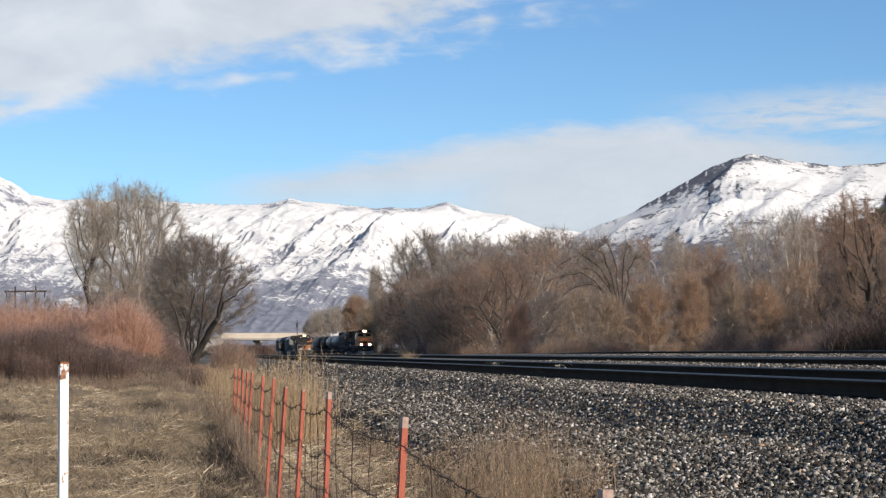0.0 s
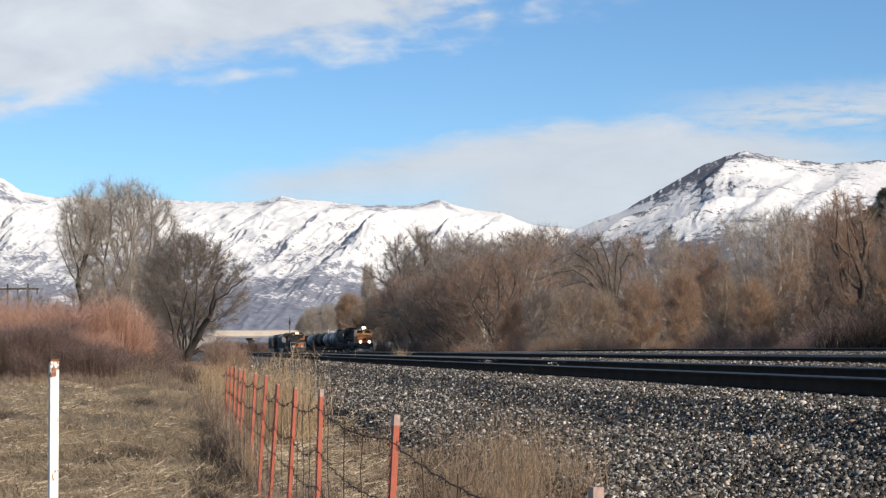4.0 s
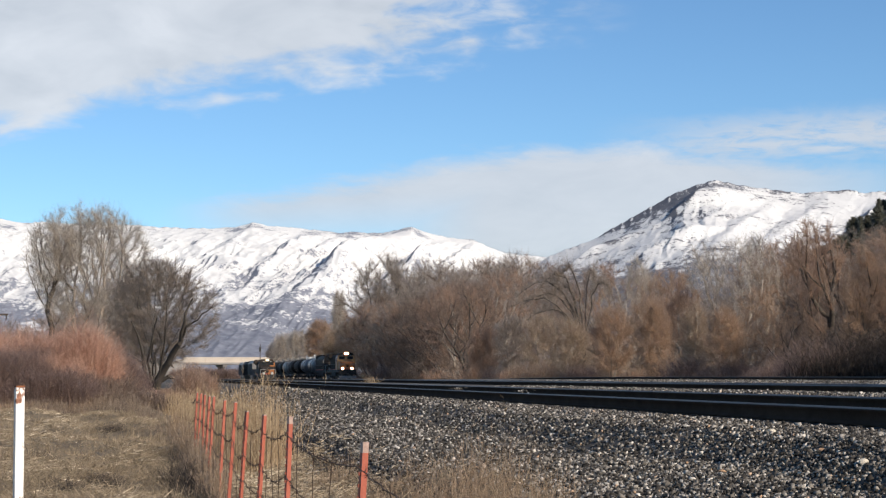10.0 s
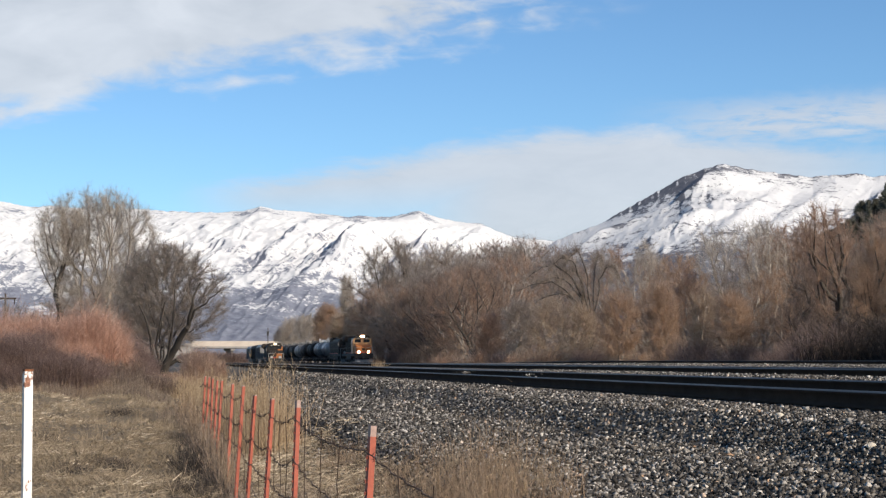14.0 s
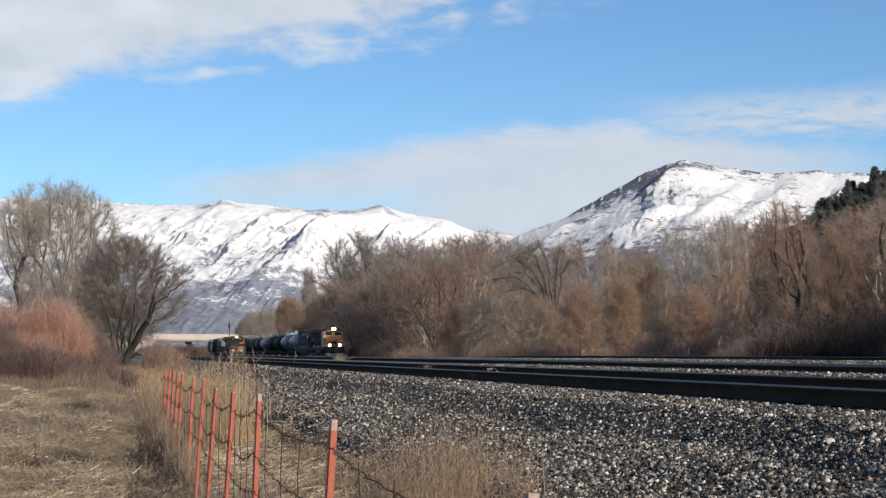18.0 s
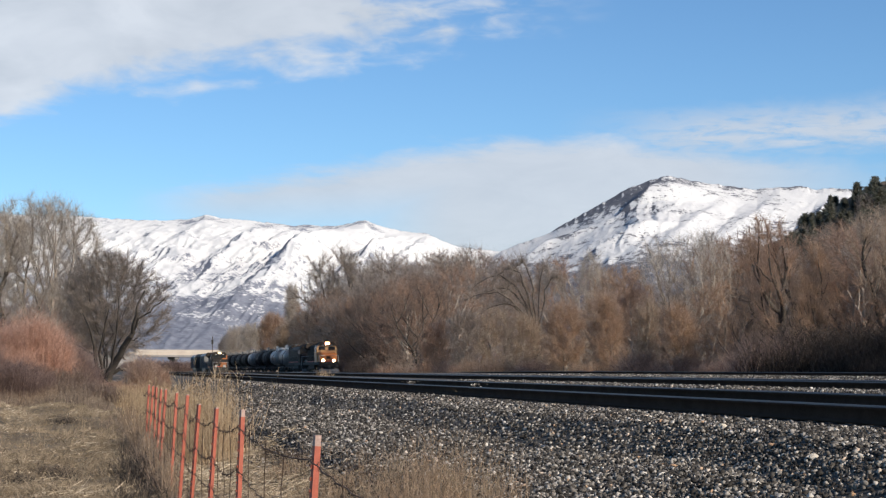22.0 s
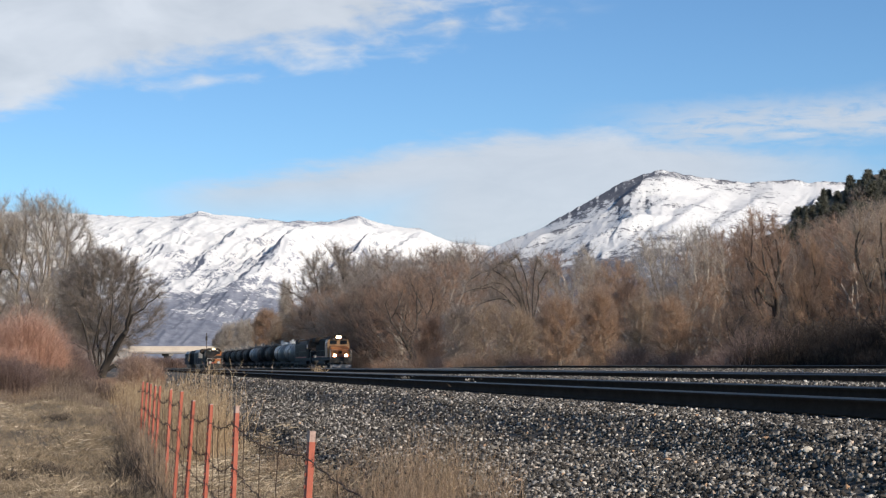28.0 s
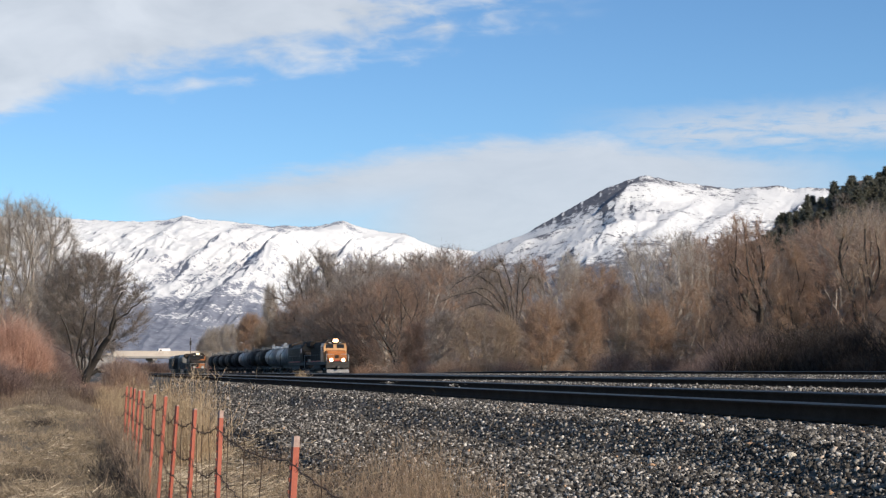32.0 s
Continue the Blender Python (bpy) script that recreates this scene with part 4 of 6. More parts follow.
def locomotive(name, m, label, lit, nose, body, wide=False):
    """A six-axle road diesel, 22 m long: low nose, wide cab, long hood with flared radiators."""
    root = thing(name, m, label, "locomotive")
    wheels = truck(6.9, (-1.85, 0, 1.85), root, 0.53) + truck(-6.9, (-1.85, 0, 1.85), root, 0.53)
    part("underframe", box(B(), 0, 0, 1.42, 21.6, 3.0, 0.4, 0.04), M_SOOT, root)
    part("fuel_tank", prism(B(), [(-1.35, 1.2), (1.35, 1.2), (1.35, 0.75), (1.0, 0.42), (-1.0, 0.42), (-1.35, 0.75)], -3.6, 3.6), M_SOOT, root)
    hood = prism(B(), [(-0.95, 1.62), (0.95, 1.62), (0.95, 4.05), (0.72, 4.35), (-0.72, 4.35), (-0.95, 4.05)], -9.6, 5.4)
    if wide:
        hood = prism(B(), [(-1.5, 1.62), (1.5, 1.62), (1.52, 3.75), (1.25, 4.3), (-1.25, 4.3), (-1.52, 3.75)], -10.6, 5.42)
    hood = part("long_hood", hood, body, root)
    for y in (-1.52, 1.52) if wide else (-0.962, 0.962):
        bm = B()
        for k in range(11):
            box(bm, -8.9 + k * 1.25, y, 2.75, 1.05, 0.03, 1.7, 0.0)
        part("hood_doors", bm, body, root)
    part("radiator", prism(B(), [(-0.95, 3.55), (0.95, 3.55), (1.5, 3.95), (1.5, 4.4), (1.2, 4.62), (-1.2, 4.62), (-1.5, 4.4), (-1.5, 3.95)], -10.2, -6.2), M_GREY, root)
    part("exhaust_stack", box(B(), -1.2, 0, 4.45, 1.3, 0.6, 0.3, 0.05), M_SOOT, root)
    for x in (1.8, 3.6):
        part("roof_fan", rod(B(), (x, 0, 4.3), (x, 0, 4.5), 0.55, n=20), M_GREY, root)
    cab = prism(B(), [(-1.52, 1.62), (1.52, 1.62), (1.56, 3.6), (1.4, 4.1), (0.9, 4.52), (-0.9, 4.52), (-1.4, 4.1), (-1.56, 3.6)], 5.4, 8.3)
    cab = part("cab", cab, nose if lit else body, root)
    # the leader's cab front has sunlight put into its paler colour
    part("cab_front", prism(B(), [(-1.5, 1.66), (1.5, 1.66), (1.53, 3.58), (1.38, 4.06), (0.9, 4.4), (-0.9, 4.4), (-1.38, 4.06), (-1.53, 3.58)], 8.28, 8.34), M_CREAM if nose is M_YELLOW and lit else body, root, "amber front wall of the cab, coloured paler as if sunlit" if nose is M_YELLOW and lit else "dark front wall of the cab")
    part("cab_roof", prism(B(), [(-1.42, 4.12), (1.42, 4.12), (0.95, 4.6), (-0.95, 4.6)], 5.3, 8.5), M_GREY, root)
    # low nose, sloping back to the windscreen
    bm = prism(B(), [(8.3, 1.62), (10.1, 1.62), (10.1, 2.55), (9.6, 3.02), (8.3, 3.2)], -1.3, 1.3, "y")
    bmesh.ops.bevel(bm, geom=list(bm.edges), offset=0.12, segments=2, affect="EDGES")
    part("nose", bm, nose if lit else body, root)
    # parked front: black for its shaded part, amber panels for the sunlit side
    if not lit:
        part("nose_panel", box(B(), 10.1, 0.62, 2.12, 0.05, 1.2, 0.9, 0.02), nose, root, "amber panel for the sunlit side of the nose")
        part("cab_panel", box(B(), 8.37, 1.0, 3.32, 0.08, 0.95, 0.24, 0.02), nose, root, "amber strip for the sunlit side below the windscreen")
        part("cab_post", box(B(), 8.37, 1.36, 3.6, 0.08, 0.24, 0.7, 0.02), nose, root, "amber strip for the sunlit corner of the cab")
    for y in (-0.72, 0.72):
        part("windscreen", box(B(), 8.35, y, 3.7, 0.06, 1.0, 0.5, 0.02), M_GLASS, root)
    for y in (-1.57, 1.57):
        part("side_window", box(B(), 6.9, y, 3.35, 1.3, 0.04, 0.62, 0.01), M_GLASS, root)
        part("stripe", box(B(), -2.0, y * (0.985 if wide else 0.625), 1.75, 14.8, 0.02, 0.14), M_STRIPE, root)
    part("front_stripe", box(B(), 10.11, 0, 1.78, 0.02, 2.4, 0.12), M_STRIPE, root)
    part("number_board", box(B(), 8.42, 0.0, 4.14, 0.2, 1.9, 0.2, 0.02), M_BLACK, root)
    for y in (-0.48, 0.48):
        part("number_bar", box(B(), 8.53, y * 1.4, 4.14, 0.02, 0.34, 0.1), M_PALEGREY, root)
    part("nose_emblem", box(B(), 10.1, 0, 2.3, 0.06, 0.55, 0.4, 0.08), M_GREY, root)
    lamp = part("headlight_housing", box(B(), 8.55, 0, 4.42, 0.3, 0.95, 0.36, 0.05), M_SOOT, root)
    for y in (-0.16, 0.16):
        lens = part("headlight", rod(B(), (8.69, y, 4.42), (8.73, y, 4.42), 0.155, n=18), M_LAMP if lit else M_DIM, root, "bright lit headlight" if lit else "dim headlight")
        # ring behind the lens, glowing on lit lamps to stand for glare
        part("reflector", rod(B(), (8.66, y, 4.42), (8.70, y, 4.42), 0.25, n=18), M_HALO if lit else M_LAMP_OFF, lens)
    for y in (-0.8, 0.8):
        part("ditch_light_housing", box(B(), 10.35, y, 1.85, 0.28, 0.5, 0.5, 0.05), M_SOOT, root)
        lens = part("ditch_light", rod(B(), (10.5, y, 1.85), (10.55, y, 1.85), 0.19, n=18), M_LAMP if lit else M_LAMP_OFF, root, "bright lit lamp" if lit else "")
        # same added ring of glare behind each ditch light
        part("reflector", rod(B(), (10.47, y, 1.85), (10.51, y, 1.85), 0.26, n=18), M_HALO if lit else M_LAMP_OFF, lens)
    part("pilot_plate", box(B(), 10.72, 0, 1.2, 0.12, 3.0, 0.75, 0.03), M_SOOT, root)
    part("snow_plow", prism(B(), [(10.7, 0.62), (10.95, 0.58), (11.1, 0.18), (10.7, 0.22)], -1.45, 1.45, "y"), M_STEELGREY, root, "scuffed grey plow")
    for x in (11.2, -11.2):
        part("coupler", box(B(), x, 0, 0.9, 0.8, 0.28, 0.32, 0.05), M_STEEL, root)
    part("front_deck", box(B(), 10.45, 0, 1.62, 0.7, 3.0, 0.06), M_SOOT, root)
    for y in (-1.45, 1.45) if not wide else (-1.58, 1.58):
        bm = B()
        for k in range(9):
            rod(bm, (-9.8 + k * 1.85, y, 1.6), (-9.8 + k * 1.85, y, 2.6), 0.022, n=6)
        rod(bm, (-9.8, y, 2.6), (5.0, y, 2.6), 0.024, n=6)
        part("handrail", bm, M_STEEL, root)
        for z in (0.4, 0.75, 1.1, 1.45):
            part("step", box(B(), 10.4, y, z, 0.55, 0.28, 0.05), M_SOOT, root)
        rear = B()
        rod(rear, (10.75, y, 0.9), (10.75, y, 2.6), 0.025, n=6)
        rod(rear, (10.75, y, 2.6), (10.75, y * 0.3, 2.6), 0.025, n=6)
        part("grab_rail", rear, M_PALEGREY, root)
    return root, wheels


def tank_car(m, paint, label):
    root = thing("tank_car", m, label, "tank car", "tank cars of the freight train")
    fitting, plate = (M_WHITE_PLAIN, M_PALEGREY) if paint is M_SILVER else (M_STEELGREY, M_SOOT)
    wheels = truck(5.6, (-0.89, 0.89), root, 0.46) + truck(-5.6, (-0.89, 0.89), root, 0.46)
    bm = B()
    rod(bm, (-8.0, 0, 2.7), (8.0, 0, 2.7), 1.45, n=36)
    for sx in (-1, 1):
        for k in range(4):
            a, b = k / 4, (k + 1) / 4
            rod(bm, (sx * (8.0 + 0.5 * math.sin(a * 1.5708)), 0, 2.7), (sx * (8.0 + 0.5 * math.sin(b * 1.5708)), 0, 2.7), 1.45 * math.cos(a * 1.5708), 1.45 * max(0.06, math.cos(b * 1.5708)), 36)
    tank = part("tank", bm, paint, root)
    for f in tank.data.polygons:
        f.use_smooth = len(f.vertices) == 4
    for x in (-6.0, -3.0, 3.0, 6.0):
        part("band", rod(B(), (x, 0, 2.7), (x + 0.09, 0, 2.7), 1.475, n=36), paint, root)
    part("sill", box(B(), 0, 0, 1.1, 16.6, 0.7, 0.45, 0.03), M_SOOT, root)
    part("dome", rod(B(), (0, 0, 4.05), (0, 0, 4.6), 0.5, n=20), fitting, root)
    part("platform", box(B(), 0, 0, 4.16, 3.4, 1.7, 0.06), plate, root)
    part("walkway", box(B(), 0, 0, 4.2, 11.0, 0.5, 0.05), plate, root)
    for x in (-4.2, 4.05):
        part("valve_cover", rod(B(), (x, 0, 4.05), (x, 0, 4.42), 0.26, n=14), fitting, root)
    for y in (-0.8, 0.8):
        bm = B()
        for x in (-1.7, -0.85, 0, 0.85, 1.7):
            rod(bm, (x, y, 4.05), (x, y, 4.85), 0.035, n=6)
        for z in (4.5, 4.85):
            rod(bm, (-1.7, y, z), (1.7, y, z), 0.035, n=6)
        part("safety_rail", bm, fitting, root)
        bm = B()
        for x in (-0.22, 0.22):
            rod(bm, (x, y * 2.02, 1.1), (x, y * 2.02, 3.0), 0.025, n=6)
            rod(bm, (x, y * 2.02, 3.0), (x, y, 4.1), 0.025, n=6)
        for z in (1.3, 1.6, 1.9, 2.2, 2.5, 2.8):
            rod(bm, (-0.22, y * 2.02, z), (0.22, y * 2.02, z), 0.02, n=6)
        part("ladder", bm, M_SOOT, root)
    for x in (-8.7, 8.7):
        part("coupler", box(B(), x, 0, 0.9, 0.9, 0.26, 0.3, 0.04), M_STEEL, root)
        part("end_platform", box(B(), x * 0.93, 0, 1.2, 0.6, 2.8, 0.08), M_SOOT, root)
    return root, wheels


def hopper_car(m, paint, label):
    root = thing("hopper_car", m, label, "hopper car", "cars of the parked train")
    wheels = truck(5.9, (-0.89, 0.89), root, 0.46) + truck(-5.9, (-0.89, 0.89), root, 0.46)
    part("body", prism(B(), [(-1.5, 1.5), (1.5, 1.5), (1.58, 3.9), (1.1, 4.5), (-1.1, 4.5), (-1.58, 3.9)], -7.4, 7.4), paint, root)
    for y in (-1.57, 1.57):
        for k in range(10):
            part("rib", box(B(), -7.2 + k * 1.6, y, 2.75, 0.12, 0.12, 2.4), paint, root)
    for x in (-4.6, 0, 4.6):
        part("hopper_chute", prism(B(), [(x - 1.9, 1.5), (x + 1.9, 1.5), (x + 0.4, 0.5), (x - 0.4, 0.5)], -1.2, 1.2, "y"), paint, root)
        part("roof_hatch", box(B(), x, 0, 4.58, 2.6, 0.7, 0.16, 0.03), paint, root)
    part("sill", box(B(), 0, 0, 1.15, 16.4, 0.6, 0.3), M_SOOT, root)
    for x in (-8.5, 8.5):
        part("coupler", box(B(), x, 0, 0.9, 0.9, 0.26, 0.3, 0.04), M_STEEL, root)
    return root, wheels


C_TURN = math.atan(0.0076)


def on_c(s):
    """The pose of a vehicle whose middle is s along the far track, facing the camera's end."""
    return Matrix.Translation(P(s, c_line(s), 1.45 - float(dip(s, 0.43)))) @ Matrix.Rotation(-HEAD - C_TURN - math.pi / 2, 4, "Z")


LOCO_S0, RUN = 352.2, 105.5          # middle of the leading locomotive at the start, metres run in the clip
TRAIN = []                           # thing, wheels, distance behind the leader, wheel radius


def add_train():
    at = 0.0
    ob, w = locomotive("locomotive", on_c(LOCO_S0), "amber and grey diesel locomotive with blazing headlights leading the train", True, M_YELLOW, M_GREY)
    TRAIN.append((ob, w, 0.0, 0.53))
    ob, w = locomotive("locomotive", on_c(LOCO_S0 + 23.0), "dark sooty full-bodied diesel locomotive coupled second in the train", True, M_GREY, M_BLACK, True)
    for o in list(ob.children):
        if o.name.split(".")[0] in ("headlight", "ditch_light"):
            for q in [o] + list(o.children):
                q.data.materials.clear()
                q.data.materials.append(M_LAMP_OFF)
            o["label"] = "unlit lamp"
    TRAIN.append((ob, w, 23.0, 0.53))
    at = 23.0 + 11.6 + 9.2
    for k in range(10):
        paint = M_SILVER if k < 2 else M_DARKGREY if k == 4 else M_BLACK
        ob, w = tank_car(on_c(LOCO_S0 + at), paint, "silver-grey tank car with a white-railed catwalk and hatch" if paint is M_SILVER else "dark grey tank car with a catwalk and hatch" if paint is M_DARKGREY else "black tank car with a catwalk and hatch")
        TRAIN.append((ob, w, at, 0.46))
        at += 18.2


add_train()


def parked_train():
    def on_b(s):
        l = lambda q: (B_NEAR + B_FAR) / 2 + float(b_shift(q))
        return Matrix.Translation(P(s, l(s), 1.372 - float(dip(s, 1.1)))) @ Matrix.Rotation(-HEAD - math.atan2(l(s + 5) - l(s - 5), 10) - math.pi / 2, 4, "Z")
    s0 = 360.5
    locomotive("parked_locomotive", on_b(s0), "dark locomotive on the middle track, the sunlit side of its front coloured amber", False, M_YELLOW, M_BLACK)
    s0 += 20.5
    for k in range(3):
        hopper_car(on_b(s0), M_SOOT if k % 2 else M_DARKGREY, "rust-dark covered hopper car" if k % 2 else "dark grey covered hopper car")
        s0 += 17.4


parked_train()

# ---------------------------------------------------------------- bare winter trees
def crown_radius(kind, f):
    """Half-width of a crown, of 1 at most, at the part f of its height."""
    f = np.asarray(f, float)
    if kind == "vase":
        return np.interp(f, (0, 0.15, 0.45, 0.7, 0.9, 1.0), (0.25, 0.45, 0.85, 1.0, 0.86, 0.4))
    if kind == "globe":
        return np.interp(f, (0, 0.15, 0.4, 0.65, 0.82, 0.93, 1.0), (0.3, 0.55, 0.85, 1.0, 0.92, 0.68, 0.3))
    if kind == "slim":
        return np.interp(f, (0, 0.2, 0.6, 0.85, 1.0), (0.6, 0.9, 1.0, 0.8, 0.35))
    return np.interp(f, (0, 0.12, 0.35, 0.6, 0.8, 0.93, 1.0), (0.55, 0.85, 1.0, 0.97, 0.8, 0.5, 0.12))


def grow(rng, height, width, trunks, kind, low, points, twigs, twig_len, bias=(0, 0), start=(0, 0), stout=1.0):
    """A bare tree: limbs that reach for points scattered through its crown, each from the nearest limb,
    thick by what they carry, and twigs that fan out from their ends."""
    f = rng.uniform(0, 1, points * 4)
    rad = crown_radius(kind, f)
    keep = rng.uniform(0, 1, len(f)) < rad ** 1.5 * (0.5 + 0.5 * f)
    f, rad = f[keep][:points], rad[keep][:points]
    n = len(f)
    ang = rng.uniform(0, 6.283, n)
    lump = 0.82 + 0.3 * bumps(np.cos(ang) * 2.4 + 31 + points % 17, np.sin(ang) * 2.4 + f * 3.8, 0.8)
    rr = np.sqrt(rng.uniform(0.02, 1.0, n)) * rad * lump * width / 2
    z = height * (low + (1 - low) * f * (0.86 + 0.14 * lump)) - 0.5 * twig_len * f
    pts = np.stack([np.cos(ang) * rr + bias[0], np.sin(ang) * rr + bias[1], z], 1)
    nodes, par, way = [], [], []
    for k in range(trunks):
        b = ang[k] if trunks > 1 else 0.0
        foot = np.array([start[0], start[1], -0.3])
        lean = np.array([math.cos(b), math.sin(b)]) * width * (0.16 if trunks > 1 else 0.03) * rng.uniform(0.4, 1.2)
        last = -1
        steps = 5
        top = height * (low + 0.22 * (1 - low)) * rng.uniform(0.8, 1.25)
        for j in range(steps + 1):
            q = j / steps
            p = foot + np.array([lean[0] * q, lean[1] * q, (top + 0.3) * q])
            p[:2] += (np.array(bias) - np.array(start)) * q * 0.4 + rng.normal(0, 0.012 * height, 2) * min(q * 3, 1)
            nodes.append(p)
            par.append(last)
            way.append(0.0 if last < 0 else way[last] + top / steps)
            last = len(nodes) - 1
    first = len(nodes)
    P_ = np.array(nodes + list(pts))
    L_ = np.array(way + [0.0] * n)
    best = np.full(n, 1e9)
    who = np.zeros(n, int)
    free = np.ones(n, bool)
    parent = np.array(par + [0] * n)

    def offer(i):
        d = pts - P_[i]
        cost = np.linalg.norm(d, axis=1) * (1 + 0.5 * np.clip(-d[:, 2] / (np.linalg.norm(d, axis=1) + 1e-6), 0, 1)) + 0.42 * L_[i]
        m = free & (cost < best)
        best[m], who[m] = cost[m], i

    for i in range(first):
        if par[i] >= 0:
            offer(i)
    order = []
    for _ in range(n):
        j = int(np.argmin(np.where(free, best, 1e9)))
        free[j] = False
        i = first + j
        parent[i] = who[j]
        L_[i] = L_[who[j]] + np.linalg.norm(P_[i] - P_[who[j]])
        order.append(i)
        offer(i)
    load = np.ones(first + n)
    for i in order[::-1] + list(range(first - 1, -1, -1)):
        if parent[i] >= 0:
            load[parent[i]] += load[i]
    # limbs sweep rather than zigzag
    heavy = np.full(first + n, -1)
    for i in order:
        p = parent[i]
        if heavy[p] < 0 or load[i] > load[heavy[p]]:
            heavy[p] = i
    mid_ = np.array([i for i in range(first, first + n) if heavy[i] >= 0])
    for _ in range(7):
        P_[mid_] = 0.4 * P_[mid_] + 0.3 * P_[parent[mid_]] + 0.3 * P_[heavy[mid_]]
    rad = height * 0.00052 * stout * load ** 0.58
    segs = []
    for i in range(first + n):
        p = parent[i]
        if p < 0:
            continue
        a, b = P_[p], P_[i]
        r0, r1 = min(rad[p], rad[i] * 1.3), rad[i]
        mid = (a + b) / 2 + rng.normal(0, 0.05, 3) * np.linalg.norm(b - a) + np.array([0, 0, 0.03]) * np.linalg.norm(b - a)
        if load[i] < 4:
            segs.append((a, b, r0, r1, load[i]))
            continue
        segs.append((a, mid, r0, (r0 + r1) / 2, load[i]))
        segs.append((mid, b, (r0 + r1) / 2, r1, load[i]))
    # twigs leave the thin limbs and turn up and outwards
    thin = [s_ for s_ in segs if s_[4] < 14]
    a, b = np.array([s_[0] for s_ in thin]), np.array([s_[1] for s_ in thin])
    w = np.linalg.norm(b - a, axis=1) + 0.02 * height
    pick = rng.choice(len(a), twigs, p=w / w.sum())
    base = a[pick] + (b - a)[pick] * rng.uniform(0, 1, (twigs, 1))
    run = (b - a)[pick]
    run /= np.linalg.norm(run, axis=1, keepdims=True) + 1e-9
    out = base - np.array([bias[0], bias[1], height * (low + 0.3 * (1 - low))])
    out /= np.linalg.norm(out, axis=1, keepdims=True) + 1e-9
    go = run * 0.3 + out * 0.35 + rng.normal(0, 0.62, (twigs, 3)) + np.array([0, 0, 0.15])
    go /= np.linalg.norm(go, axis=1, keepdims=True)
    return segs, base, base + go * rng.uniform(0.3, 1.0, (twigs, 1)) * twig_len


def bare_tree(name, label, seed, m, height=10.0, width=8.0, trunks=1, kind="dome", low=0.18, points=620, twigs=13000, twig_len=0.95, twig_r=0.009, bark=None, twig="grey", group="wood along the far track", bias=(0, 0), start=(0, 0), stout=1.0):
    rng = np.random.RandomState(seed)
    segs, base, end = grow(rng, height, width, trunks, kind, low, points, twigs, twig_len, bias, start, stout)
    root = thing(name, m, label, "tree", group)
    thick = [s for s in segs if s[4] >= 11]
    thin = [s for s in segs if s[4] < 11]
    v, f = tubes([s[0] for s in thick], [s[1] for s in thick], [s[2] for s in thick], [s[3] for s in thick], 6)
    raw("trunk", v, f, bark or M_BARK, root, smooth=True)
    v, f = tubes([s[0] for s in thin], [s[1] for s in thin], [s[2] for s in thin], [s[3] for s in thin], 3)
    v2, f2 = slivers(base, end, rng.uniform(0.6, 1.2, len(base)) * twig_r)
    tri = np.concatenate([f[:, [0, 1, 2]], f[:, [0, 2, 3]]])
    v, f = joined((v, tri), (v2, f2))
    raw("crown", v, f, TWIG[twig], root)
    return root


def thicket(name, label, seed, m, width, depth, height, stems, twig, r=0.011, category="shrub", group="brush", arch=0.25):
    """A dense clump of upright stems with side twigs, uneven on top."""
    rng = np.random.RandomState(seed)
    x, y = rng.uniform(-1, 1, stems), rng.uniform(-1, 1, stems)
    keep = x * x + y * y < 1
    x, y = x[keep] * width / 2, y[keep] * depth / 2
    n = len(x)
    fall = np.sqrt(np.clip(1.08 - (2 * x / width) ** 2, 0.15, 1))
    h = height * fall * (0.72 + 0.22 * bumps(x * 3 + seed, y * 3, 1.7)) * rng.uniform(0.55, 1.1, n)
    a = np.stack([x, y, np.full(n, -0.1)], 1)
    b = np.stack([x + rng.normal(0, arch, n) * h * 0.5, y + rng.normal(0, arch, n) * h * 0.5, h], 1)
    v1, f1 = slivers(a, b, rng.uniform(0.7, 1.5, n) * r * 1.3)
    k = 3
    f = rng.uniform(0.25, 0.95, (n * k, 1))
    aa, bb = np.repeat(a, k, 0), np.repeat(b, k, 0)
    base = aa + (bb - aa) * f
    end = base + np.stack([rng.normal(0, 0.55, n * k), rng.normal(0, 0.55, n * k), rng.uniform(0.1, 1.0, n * k)], 1) * (0.12 + 0.16 * height) * 0.9
    v2, f2 = slivers(base, end, rng.uniform(0.5, 1.1, n * k) * r)
    ob = raw(name, *joined((v1, f1), (v2, f2)), TWIG[twig])
    ob.matrix_basis = m
    return tagged(ob, label, category, group)


def place(az, dist, z=None, turn=0):
    p = bearing(az, dist)
    s, l = p.x * US + p.y * UC, p.x * UC - p.y * US
    return Matrix.Translation((p.x, p.y, float(floor_z(s, l)) if z is None else z)) @ pose(0, 0, 0, 0, 0, turn)


